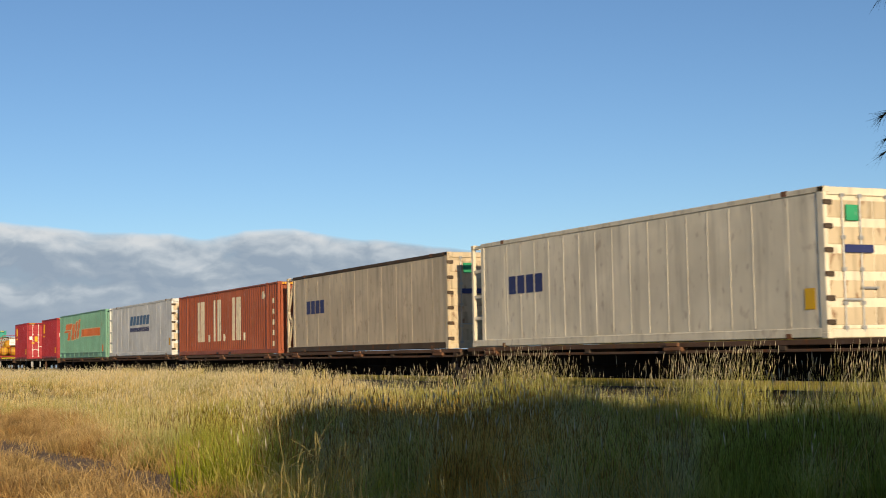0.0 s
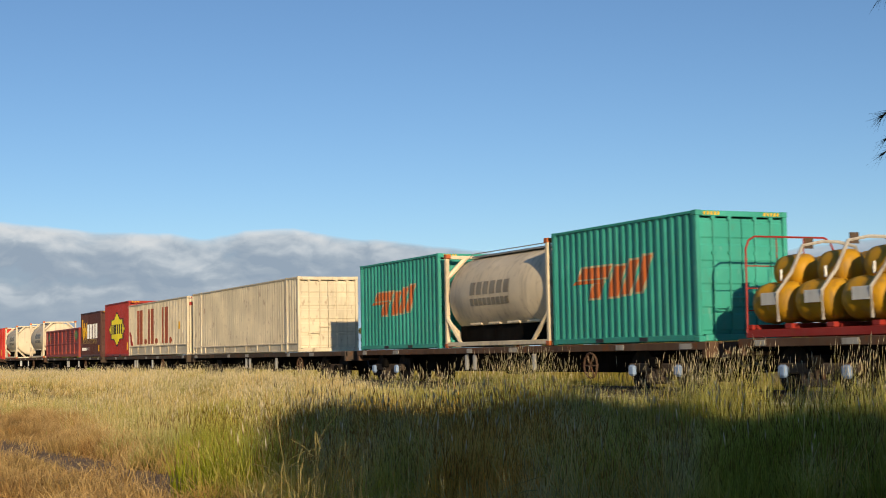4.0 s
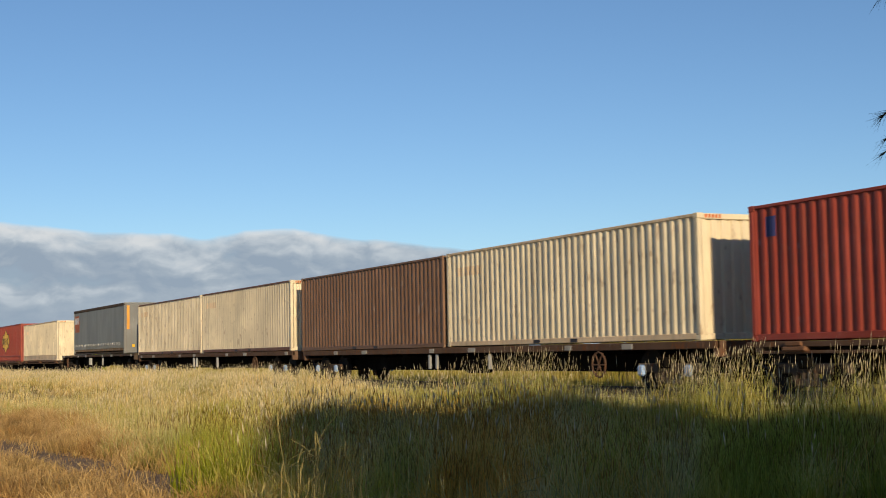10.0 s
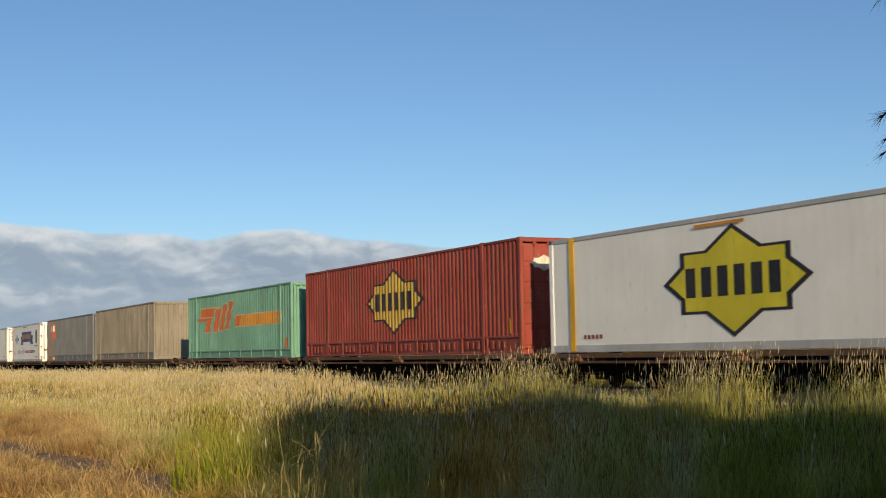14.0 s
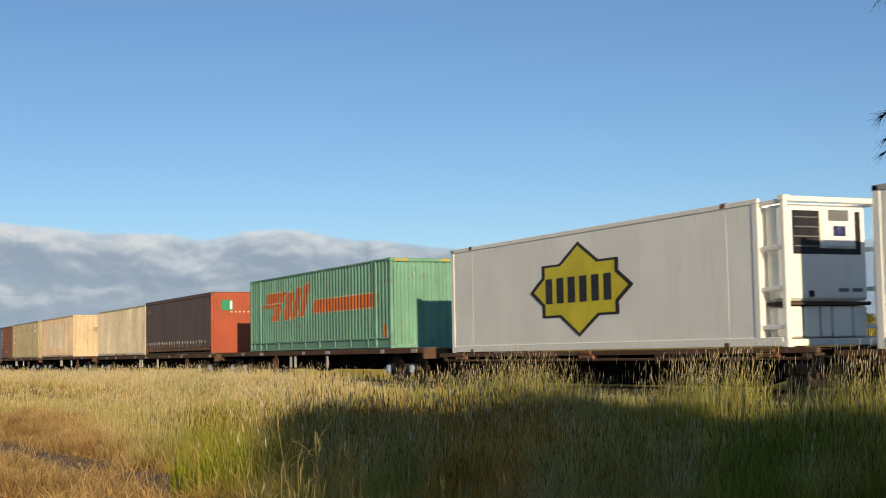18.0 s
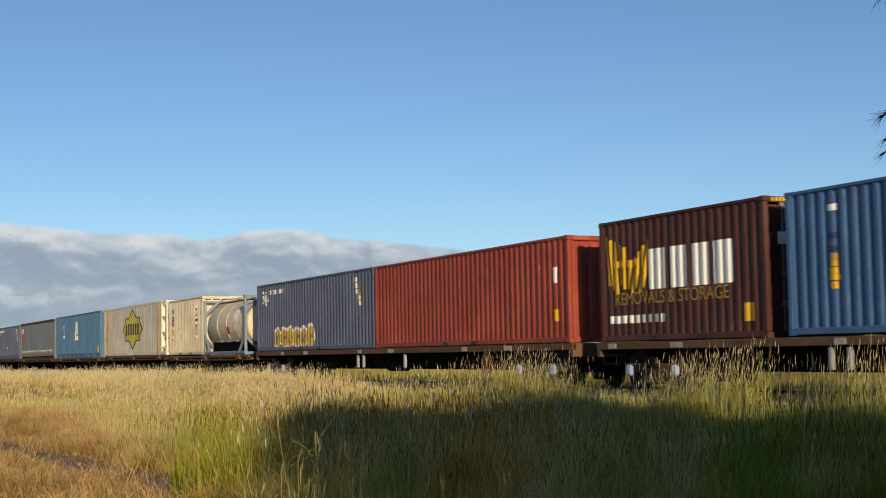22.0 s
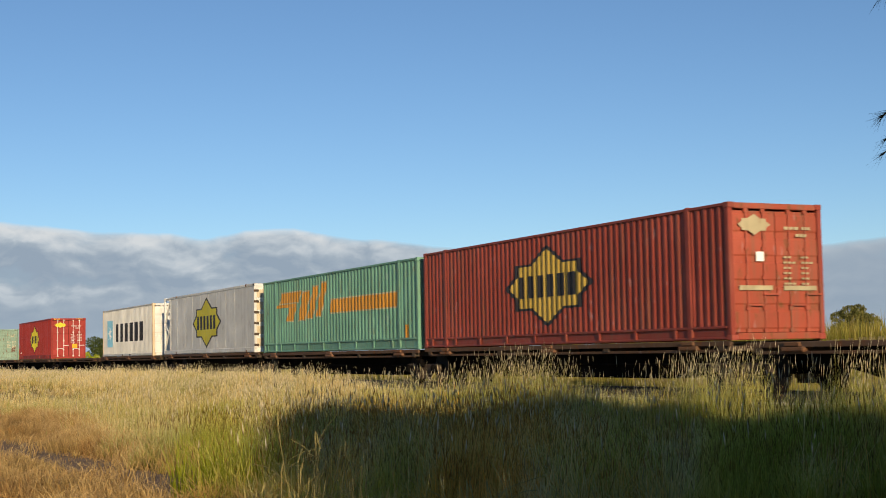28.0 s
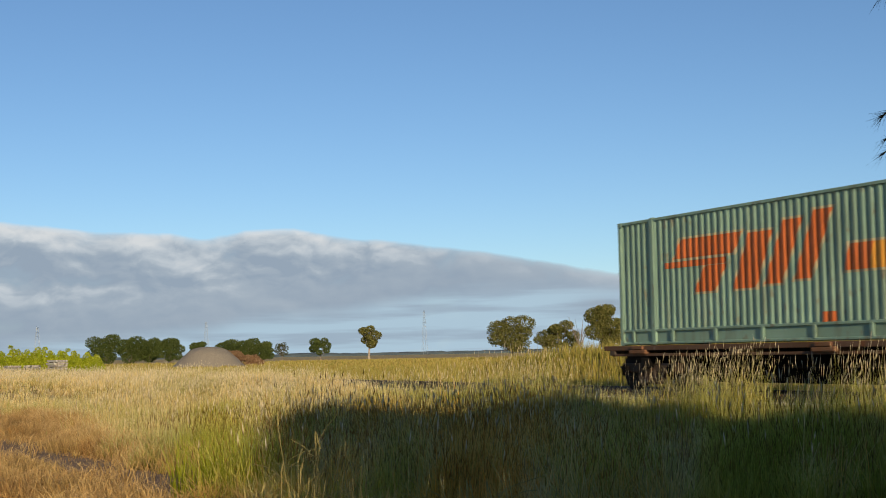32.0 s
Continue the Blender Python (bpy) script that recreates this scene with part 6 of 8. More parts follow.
tank_mark(tk, tm, [(1.0, 1.6, 0.1, 0.6), (1.1, 1.5, -0.35, -0.02)], P['white'], "white data plates")
tank_mark(tk, tm, [(-0.1, 0.35, -0.42, -0.1)], P['bright_red'], "red warning plate")
load((tk,), -240.75, 6.25, 0.08, "rust-stained cream tank in a blue frame", "tank container")
c_dry(-247.0, 6.12, 0.11, 2.8, 'cream', 18, "pale twenty foot container with coloured columns", lambda b, l, a, n: (m_column(b, l, a + 0.5, 0.7, 2.25), m_column(b, l, a + 4.85, 0.65, 2.3)), header=HZ, end='doors', bars=P['cream'])
c_reefer(-262.33, 14.83, 0.14, 2.91, 'dirty_white', "cream refrigerated container with a yellow star", lambda b, l, a, n: (m_star(b, l, a + 7.36, 1.45, 2.42, 1.14), m_plate(b, l, a + 0.45, 0.75, 0.3, 0.4, 'yellow'), m_plate(b, l, a + 0.45, 1.85, 0.12, 0.16, 'yellow')), unit_end=1.0, ribs_n=14, strips=(0.8, 12.93))
c_dry(-278.45, 14.9, 0.1, 2.94, 'steel_blue', 42, "steel blue corrugated container with flaked white marks",
      lambda b, l, a, n: (marking("emblem", [rect(a + 6.75, 1.15, a + 7.95, 1.42), rect(a + 6.85, 1.42, a + 7.2, 2.2, 0.2), rect(a + 7.4, 1.5, a + 7.8, 2.1), rect(a + 7.1, 2.1, a + 7.7, 2.35)], l, P['dirty_white'], b, "flaked white emblem"),
                          marking("emblem", [rect(a + 2.7, 1.35, a + 3.2, 1.5), rect(a + 2.85, 1.5, a + 3.1, 1.9), rect(a + 2.8, 2.0, a + 2.95, 2.2)], l, P['dirty_white'], b, "flaked white mark"), m_plate(b, l, a + 14.1, 0.35, 0.3, 0.36)),
      posts=True, skirt=0.3, header=P['dirty_white'])
c_curtain(-294.25, 15.15, 0.11, 2.91, 'grey_cloth', 'grey', 'grey', "grey curtain-sided container with buckled straps", CORNER)
c_dry(-307.5, 12.4, 0.15, 2.87, 'navy', 44, "slate blue corrugated container with worn emblem", lambda b, l, a, n: (m_speckle(b, l, a + 0.6, 2.15, 11), m_slash(b, l, a + 10.7), m_plate(b, l, a + 5.6, 0.85, 0.2, 0.14, 'white', "small white patch")), skirt=0.3, header=P['dirty_white'])
PATCH = lambda b, l, a, n: (STROKES(b, l, a, n), marking("repaint", [rect(a + 5.3, 0.35, a + 6.7, 0.9), rect(a + 8.8, 0.35, a + 9.9, 0.95)], l, P['teal'], b, "darker repainted patches"))
c_dry(-324.0, 14.75, 0.27, 3.06, 'green', 40, "jade green container with repainted patches", PATCH, posts=True, skirt=0.36, header=HZ)
c_dry(-344.45, 14.75, 0.26, 3.08, 'green', 40, "jade green corrugated container on a flat wagon", STROKES, posts=True, skirt=0.36)
RED48 = lambda yel, edge: (lambda b, l, a, n: (m_star(b, l, a + 7.45, 1.48, 2.15, 1.05, yel, edge), end_emblem(b, n, -0.58, 2.4, 0.42, 0.2, 'lemon', "yellow star on the door"), end_writing(b, n, 2.85), m_plate(b, l, a + 0.7, 0.45, 0.5, 0.12, 'white', "small white bars"),
                                               end_plate(b, n, 0.25, 0.62, 0.75, 1.05, 'yellow', "yellow plate on the door")))
c_dry(-365.5, 14.95, 0.1, 2.97, 'red', 40, "red corrugated container with a yellow star", RED48('lemon', 'black'), posts=True, skirt=0.3, end='doors', bars=P['grey_white'], header=HZ)
c_dry(-396.4, 14.95, 0.14, 2.98, 'faded_red', 42, pitch=0.25, label="faded red container with rusty doors and star", draw=lambda b, l, a, n: (m_star(b, l, a + 7.4, 1.5, 2.25, 1.05, 'ochre', 'black'), end_emblem(b, n, -0.58, 2.38, 0.42, 0.22, 'khaki', "worn white star on the door"), end_writing(b, n, 2.84, 'khaki'), end_plate(b, n, -0.55, -0.35, 1.62, 1.82, 'white', "white round patch on the door"), end_plate(b, n, -1.0, -0.15, 1.02, 1.12, 'khaki', "pale strip on the door"), end_plate(b, n, 0.15, 1.0, 1.02, 1.12, 'khaki', "pale strip on the door")), posts=True, skirt=0.3, end='doors', bars=P['rusty_red'], end_paint=P['rusty_red'])
c_dry(-411.8, 14.95, 0.12, 2.92, 'green', 42, "jade green corrugated container with orange strokes", lambda b, l, a, n: (m_swoosh(b, l, a + 1.6, a + 13.4, 1.2, 2.3, 'amber', 'amber'), m_plate(b, l, a + 13.95, 0.35, 0.28, 0.42, 'amber', "amber plate")), posts=True, skirt=0.36)
c_reefer(-427.85, 14.85, 0.16, 2.98, 'grey_white', "cream insulated container with a yellow star", lambda b, l, a, n: m_star(b, l, a + 7.75, 1.4, 2.35, 1.15), frame_end=1.15, ribs_n=8, hinges=P['frame'], brace=True)
c_dry(-442.6, 12.4, 0.13, 2.86, 'grey_white', 36, "white corrugated container with a pale blue square",
      lambda b, l, a, n: (marking("emblem", [rect(a + 1.25, 0.55, a + 2.6, 2.1)], l, P['sky'], b, "pale blue square"), marking("emblem_star", [[(a + 1.92 + 0.55 * math.cos(w + 0.4), 1.33 + 0.55 * math.sin(w + 0.4)), (a + 1.92 + 0.13 * math.cos(w + 0.85), 1.33 + 0.13 * math.sin(w + 0.85)), (a + 1.92, 1.33), (a + 1.92 + 0.13 * math.cos(w - 0.05), 1.33 + 0.13 * math.sin(w - 0.05))] for w in [i * math.pi * 2 / 7 for i in range(7)]], l, P['white'], b, "white star on the square", 0.012),
                          marking("emblem_bars", blocks(a + 3.5, 0.82, a + 10.6, 1.85, 6, 0.42), l, P['black'], b, "six large black bars")), end='doors', bars=P['grey_white'], post_paint=P['sand'])
c_dry(-475.0, 14.75, 0.08, 2.98, 'red', 42, "clean red container with white locking bars", RED48('lemon', 'black'), posts=True, skirt=0.3, end='doors', bars=P['grey_white'], header=HZ)
c_dry(-506.2, 14.75, 0.08, 2.9, 'faded_green', 42, pitch=0.225, label="faded jade green container with rusty doors", draw= lambda b, l, a, n: (m_swoosh(b, l, a + 1.8, a + 13.4, 1.1, 2.3, 'orange', 'amber'), m_plate(b, l, a + 6.9, 0.35, 0.35, 0.2, 'orange', "orange plate"), end_plate(b, n, -0.9, -0.62, 0.75, 1.2, 'chestnut', "rusty patch on the door", -0.02), end_plate(b, n, 0.6, 0.9, 0.75, 1.2, 'chestnut', "rusty patch on the door", -0.02), end_writing(b, n, 2.8, 'cream')), posts=True, skirt=0.36, end='doors', bars=P['rusty_green'], end_paint=P['rusty_green'])

# ---- freight: the wagons under the load ----
RAIL_TOP = 0.76


def bogie(wagon, x, z0, caps=True):
    """A two-axle truck; z0: the height of the wagon's origin above the ground."""
    r = 0.46
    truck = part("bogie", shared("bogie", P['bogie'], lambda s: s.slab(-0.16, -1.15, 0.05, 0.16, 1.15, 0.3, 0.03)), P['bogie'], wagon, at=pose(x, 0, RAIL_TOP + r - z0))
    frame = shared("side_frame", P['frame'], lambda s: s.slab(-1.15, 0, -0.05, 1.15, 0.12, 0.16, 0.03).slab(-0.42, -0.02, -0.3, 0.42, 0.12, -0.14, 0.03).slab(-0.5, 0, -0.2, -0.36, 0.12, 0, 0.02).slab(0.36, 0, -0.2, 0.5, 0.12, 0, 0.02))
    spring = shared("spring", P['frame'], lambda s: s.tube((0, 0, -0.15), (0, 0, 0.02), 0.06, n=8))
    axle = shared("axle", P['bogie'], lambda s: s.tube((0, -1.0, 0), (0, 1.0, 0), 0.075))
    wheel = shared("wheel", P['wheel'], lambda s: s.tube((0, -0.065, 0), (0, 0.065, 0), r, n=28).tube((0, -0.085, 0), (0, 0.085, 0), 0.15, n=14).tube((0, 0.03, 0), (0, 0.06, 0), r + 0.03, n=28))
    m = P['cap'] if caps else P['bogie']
    box = shared("axle_box", m, lambda s: s.slab(-0.13, 0, -0.13, 0.13, 0.1, 0.13, 0.05))
    for y in (-1.0, 0.9):
        part("side_frame", frame, P['frame'], truck, at=pose(0, y, 0))
        for k in (-0.17, 0.0, 0.17):
            part("spring", spring, P['frame'], truck, at=pose(k, y + 0.04, 0))
    for dx in (-0.9, 0.9):
        part("axle", axle, P['bogie'], truck, at=pose(dx, 0, 0))
        for y in (-0.72, 0.72):
            part("wheel", wheel, P['wheel'], truck, at=pose(dx, y, 0, 0, 0, 180 if y < 0 else 0))
        for y in (-1.12, 1.02):
            part("axle_box", box, m, truck, at=pose(dx, y, 0))
    return truck


def coupler(wagon, x, s, z0):
    part("coupler", Shape().slab(min(x, x + s * 0.75), -0.1, -0.32, max(x, x + s * 0.75), 0.1, -0.12, 0.03), P['bogie'], wagon)
    part("brake_hose", Shape().strip([(x, -0.4, -0.25), (x + s * 0.25, -0.42, -0.55), (x + s * 0.5, -0.42, -0.5)], 0.025), P['black'], wagon)


def flat_wagon(u0, u1, z, label, paint='deck', caps=True, edge=0.17, wheel=None):
    """A flat wagon: two side sills with stake pockets, cross bearers, centre sill, two bogies and hand brake gear."""
    wagon = new("flat_wagon")
    n = u1 - u0 - 0.9
    l = n / 2
    sill = P[paint]
    for y in (-1.2, 1.1):
        part("side_sill", Shape().slab(-l, y, -edge, l, y + 0.1, 0.0, 0.012), sill, wagon)
        m = max(4, int(n / 2.3))
        pockets = [shared(("stake_pocket", q), P['pocket'] if q != 2 else P['deck'], lambda s: s.slab(-0.16 - 0.07 * q, -0.014, -0.15, 0.16 + 0.05 * q, 0.0, -0.03, 0.004)) for q in range(3)]
        for i in range(m):
            if y < 0:
                part("stake_pocket", pockets[(i * 7 + int(abs(u0))) % 3], P['pocket'], wagon, at=pose(-l + 0.7 + i * (n - 1.4) / (m - 1), y - 0.004, 0))
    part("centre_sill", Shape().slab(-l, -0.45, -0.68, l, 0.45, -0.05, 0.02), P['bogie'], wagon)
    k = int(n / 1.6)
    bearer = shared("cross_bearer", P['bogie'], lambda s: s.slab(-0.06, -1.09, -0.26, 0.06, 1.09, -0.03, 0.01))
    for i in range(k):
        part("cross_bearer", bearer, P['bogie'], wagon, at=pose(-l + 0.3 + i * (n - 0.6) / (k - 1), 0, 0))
    part("deck", Shape().box(-l + 0.02, -1.095, -0.028, l - 0.02, 1.095, -0.008), P['frame'], wagon)
    for x in (-l, l - 0.14):
        part("headstock", Shape().slab(x, -1.19, -0.34, x + 0.14, 1.19, 0.0, 0.015), sill, wagon)
    z0 = 1.7 + z
    for x in (-l + 2.1, l - 2.1):
        bogie(wagon, x, z0, caps)
    coupler(wagon, -l, -1, z0)
    coupler(wagon, l, 1, z0)
    for x in (-1.6, -1.1, 2.3):
        part("landing_leg", shared("landing_leg", P['galv'], lambda s: s.slab(-0.05, -0.03, -0.62, 0.05, 0.05, -0.2, 0.012)), P['galv'], wagon, at=pose(x, -1.15, 0))
    part("air_tank", Shape().lathe([(-0.62, 0.03), (-0.6, 0.2), (0.6, 0.2), (0.62, 0.03)], 14, (0.6, -0.62, -0.55)), P['bogie'], wagon)
    hw = Shape()
    cx = l - 4.6 if wheel is None else max(-l + 1.0, min(l - 1.0, wheel - (u0 + u1) / 2))
    for i in range(12):
        a, b = 2 * math.pi * i / 12, 2 * math.pi * (i + 1) / 12
        hw.tube((cx + 0.3 * math.cos(a), -1.2, -0.5 + 0.3 * math.sin(a)), (cx + 0.3 * math.cos(b), -1.2, -0.5 + 0.3 * math.sin(b)), 0.024, n=5)
    for i in range(3):
        a = math.pi * i / 3
        hw.tube((cx - 0.3 * math.cos(a), -1.2, -0.5 - 0.3 * math.sin(a)), (cx + 0.3 * math.cos(a), -1.2, -0.5 + 0.3 * math.sin(a)), 0.018, n=5)
    part("hand_brake_wheel", hw, P['deck'], wagon)
    tagged(wagon, label, "flat wagon", "wagons of the train")
    MOVING.append((wagon, (u0 + u1) / 2, MID, z0 - 0.004))
    return wagon


def skeletal_wagon(u0, u1, z, label, first=False, last=False, brake=False):
    """One unit of an articulated set: slim side rails, a deep fish-bellied centre sill, outriggers; neighbours share a bogie."""
    wagon = new("skeletal_wagon")
    n = u1 - u0 - 0.5
    l = n / 2
    for y in (-1.2, 1.12):
        part("side_rail", Shape().slab(-l, y, -0.11, l, y + 0.08, 0.0, 0.01), P['deck'], wagon)
        part("lower_rail", Shape().slab(-l + 0.3, y + 0.03, -0.24, l - 0.3, y + 0.09, -0.18, 0.01), P['deck'], wagon)
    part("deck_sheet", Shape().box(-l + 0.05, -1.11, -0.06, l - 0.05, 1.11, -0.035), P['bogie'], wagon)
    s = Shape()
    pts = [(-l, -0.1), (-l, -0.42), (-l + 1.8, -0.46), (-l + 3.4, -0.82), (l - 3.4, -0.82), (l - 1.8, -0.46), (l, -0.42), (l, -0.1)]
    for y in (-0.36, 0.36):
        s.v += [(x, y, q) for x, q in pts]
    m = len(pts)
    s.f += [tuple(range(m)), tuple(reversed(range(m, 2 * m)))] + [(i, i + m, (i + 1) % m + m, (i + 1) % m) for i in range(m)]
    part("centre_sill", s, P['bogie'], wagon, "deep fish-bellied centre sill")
    out = shared("outrigger", P['frame'], lambda q: q.slab(-0.12, -1.19, -0.22, 0.12, 1.19, -0.02, 0.02))
    for x in (-l + 0.35, -l + 1.45, -l * 0.36, 0, l * 0.36, l - 1.45, l - 0.35):
        part("outrigger", out, P['frame'], wagon, at=pose(x, 0, 0))
    shoe = shared("container_shoe", P['rust'], lambda q: q.slab(-0.22, -0.03, -0.09, 0.22, 0.14, -0.006, 0.012).slab(-0.34, -0.025, -0.2, 0.34, 0.13, -0.092, 0.03))
    for x in (-l + 1.45, l - 1.45, 0):
        part("container_shoe", shoe, P['rust'], wagon, at=pose(x, -1.22, 0))
    z0 = 1.7 + z
    part("brake_rod", Shape().tube((-l + 1, -0.55, -0.5), (l - 1, -0.55, -0.5), 0.03, n=6), P['bogie'], wagon)
    bogie(wagon, l - 0.1 if not first else l - 1.6, z0, False)
    if last:
        bogie(wagon, -l + 1.6, z0, False)
    if first:
        coupler(wagon, l, 1, z0)
    if last:
        coupler(wagon, -l, -1, z0)
    if brake:
        part("brake_stand", Shape().slab(l - 0.5, 0.72, -0.05, l - 0.16, 1.02, 0.62, 0.03).slab(l - 0.44, 0.76, 0.6, l - 0.2, 0.98, 1.02, 0.06), P['rust'], wagon, "rusty hand brake stand")
        hw = Shape().tube((l - 0.24, 0.87, 0.92), (l - 0.06, 0.87, 0.92), 0.03, n=6)
        for i in range(16):
            q, w = 2 * math.pi * i / 16, 2 * math.pi * (i + 1) / 16
            hw.tube((l - 0.08, 0.87 + 0.27 * math.cos(q), 0.92 + 0.27 * math.sin(q)), (l - 0.08, 0.87 + 0.27 * math.cos(w), 0.92 + 0.27 * math.sin(w)), 0.017, n=5)
        for i in range(5):
            q = 2 * math.pi * i / 5
            hw.tube((l - 0.08, 0.87, 0.92), (l - 0.08, 0.87 + 0.27 * math.cos(q), 0.92 + 0.27 * math.sin(q)), 0.012, n=5)
        part("hand_brake_wheel", hw, P['frame'], wagon, "spoked hand brake wheel")
    tagged(wagon, label, "container wagon", "wagons of the train")
    MOVING.append((wagon, (u0 + u1) / 2, MID, z0 - 0.004))
    return wagon


def articulated(edges, z, label, brake=False):
    """Units from front to back; each stands as high as the load upon it."""
    loads = [(u, h - 1.7) for _, u, _, h in MOVING]
    for i, (b, a) in enumerate(zip(edges, edges[1:])):
        on = [h for u, h in loads if a < u < b]
        skeletal_wagon(a, b, min(on) if on else z, label, i == 0, i == len(edges) - 2, brake and i == 0)


articulated([455.5, 435.0, 419.1, 403.2, 387.6, 371.6], 0.10, "grimy skeletal wagon under a container")
flat_wagon(350.9, 371.4, 0.12, "rusty brown flat wagon with pale stake pockets")
flat_wagon(330.3, 350.7, 0.17, "rusty brown flat wagon carrying yellow drums", wheel=342.7)
flat_wagon(309.7, 330.1, 0.13, "rusty brown flat wagon with three loads")
flat_wagon(289.0, 309.5, 0.12, "grimy flat wagon under a cream container", 'frame', False)
flat_wagon(269.4, 288.9, 0.12, "grimy flat wagon carrying two containers", 'frame', False)
flat_wagon(249.4, 269.2, 0.13, "dusty khaki-brown flat wagon", 'frame', False)
flat_wagon(228.6, 249.2, 0.18, "dusty flat wagon carrying two tanks", 'deck', False)
articulated([228.4, 215.1, 199.4, 183.8, 167.4, 154.6], 0.09, "dark skeletal wagon under a container")
flat_wagon(128.2, 154.3, 0.15, "long rusty flat wagon with pale stake pockets")
flat_wagon(102.0, 127.9, 0.18, "long rusty red-brown flat wagon")
flat_wagon(79.4, 101.8, 0.28, "high flat wagon with a thin deck", 'frame', False, 0.13, 82.0)
articulated([79.2, 62.5, 44.5, 28.3, 10.2, -6.6], -0.08, "low skeletal wagon under a container", True)
articulated([-7.0, -27.5, -45.2, -62.0, -79.6, -96.6], -0.09, "low dark skeletal wagon under a container")
flat_wagon(-119.2, -97.0, 0.17, "rusty flat wagon with a spoked hand brake wheel", wheel=-111.3)
flat_wagon(-146.0, -119.4, 0.14, "long brown flat wagon with white pockets")
flat_wagon(-166.0, -146.4, 0.18, "brown flat wagon with pale pockets")
flat_wagon(-186.8, -166.2, 0.17, "brown flat wagon carrying two containers")
flat_wagon(-207.3, -187.0, 0.17, "brown flat wagon carrying two containers")
flat_wagon(-233.5, -207.5, 0.18, "long brown flat wagon under two containers")
articulated([-233.8, -247.5, -262.4, -278.7, -294.5, -308.4], 0.10, "dark skeletal wagon under a container")
flat_wagon(-329.3, -308.6, 0.26, "flat wagon with a purple-tinted sill")
flat_wagon(-349.9, -329.5, 0.25, "brown flat wagon under a green container")
articulated([-350.1, -366.0, -381.3, -396.7, -412.3, -428.3], 0.09, "grimy skeletal wagon, partly empty")
articulated([-428.5, -443.4, -459.6, -475.6, -491.4, -507.2], 0.08, "grimy skeletal wagon near the tail")


# ---- grass: stems, blades and seed heads ----
def grass_material(name, green, straw, trans=0.35, patches=0.85):
    """Each of green and straw: colours at foot, middle and tip; shade low in the grass is put into a dark foot. The hue
    of a tuft picks between them.
    """
    m = bpy.data.materials.new(name)
    ns, ls, p = nodes_of(m)
    at = ns.new("ShaderNodeAttribute")
    at.attribute_name = "up"
    hue = ns.new("ShaderNodeAttribute")
    hue.attribute_name = "hue"
    geo = ns.new("ShaderNodeNewGeometry")
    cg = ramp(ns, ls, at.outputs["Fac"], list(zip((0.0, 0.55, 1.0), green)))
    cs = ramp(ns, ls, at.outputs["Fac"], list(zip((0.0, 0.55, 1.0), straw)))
    f = ns.new("ShaderNodeMath")
    f.operation = 'MULTIPLY_ADD'
    f.inputs[1].default_value = 0.5
    ls.new(geo.outputs["Random Per Island"], f.inputs[0])
    ls.new(hue.outputs["Fac"], f.inputs[2])
    fac = ramp(ns, ls, f.outputs[0], [(0.3, (0, 0, 0)), (1.0, (1, 1, 1))])
    c = blend(ns, ls, fac, cg, cs)
    own = ns.new("ShaderNodeMath")
    own.operation = 'MULTIPLY'
    own.inputs[1].default_value = 17.3
    ls.new(geo.outputs["Random Per Island"], own.inputs[0])
    part_of = ns.new("ShaderNodeMath")
    part_of.operation = 'FRACT'
    ls.new(own.outputs[0], part_of.inputs[0])
    tone = ramp(ns, ls, part_of.outputs[0], [(0.0, (0.56, 0.53, 0.50)), (0.4, (0.92, 0.92, 0.92)), (1.0, (1.0, 1.0, 1.0))])
    c = blend(ns, ls, 1.0, c, tone, 'MULTIPLY')
    kind = ns.new("ShaderNodeAttribute")
    kind.attribute_name = "grass_kind_and_shade"
    # both ends also cut blue, painting the tone of shaded grass
    patch = ramp(ns, ls, kind.outputs["Fac"], [(0.0, (0.50, 0.60, 0.10)), (0.36, (0.82, 0.82, 0.32)), (0.5, (1, 1, 1)), (0.62, (1.0, 0.80, 0.36)), (1.0, (1.0, 0.58, 0.14))])
    c = blend(ns, ls, patches, c, patch, 'MULTIPLY')
    ls.new(c, p.inputs["Base Color"])
    p.inputs["Roughness"].default_value = 0.7
    p.inputs["Specular IOR Level"].default_value = 0.08
    t = ns.new("ShaderNodeBsdfTranslucent")
    ls.new(c, t.inputs["Color"])
    mx = ns.new("ShaderNodeMixShader")
    mx.inputs[0].default_value = trans
    ls.new(p.outputs[0], mx.inputs[1])
    ls.new(t.outputs[0], mx.inputs[2])
    ls.new(mx.outputs[0], ns["Material Output"].inputs["Surface"])
    return m


def grass_kind_and_shade(x, y):
    """0: fresh and green, 0.5: mixed, 1: reddish-brown dead brome, in uneven patches over the meadow. Over the near
    stand the tint also paints in the dark, warm tone of the pines' shade.
    """
    a, b = x * FWD.x + y * FWD.y, x * RIGHT.x + y * RIGHT.y
    q = b / np.maximum(a, 5.0)
    near = 1 - smooth(a, 24, 34)
    wob = 0.16 * np.sin(x * 1.3 + 1.7 * np.sin(y * 1.1)) * np.cos(y * 1.5 + x * 0.4) + 0.12 * np.sin(x * 3.1 + 2.0 * np.sin(y * 2.3))
    # follows the ground in the pines' shade, where that tone is painted
    stand = smooth(q, -0.155, -0.10) * near * (1 - smooth(y, 11.8, 13.2))
    brown = np.exp(-((q - 0.02) / 0.10) ** 2) * 0.40
    green = smooth(q, 0.12, 0.25) * 0.40 + 0.05
    fresh = 0.14 * np.exp(-((q + 0.165) / 0.03) ** 2) * (1 - smooth(a, 30, 45))
    return np.clip(0.5 + stand * (brown - green + 1.9 * wob) - fresh + 0.25 * wob, 0, 1)


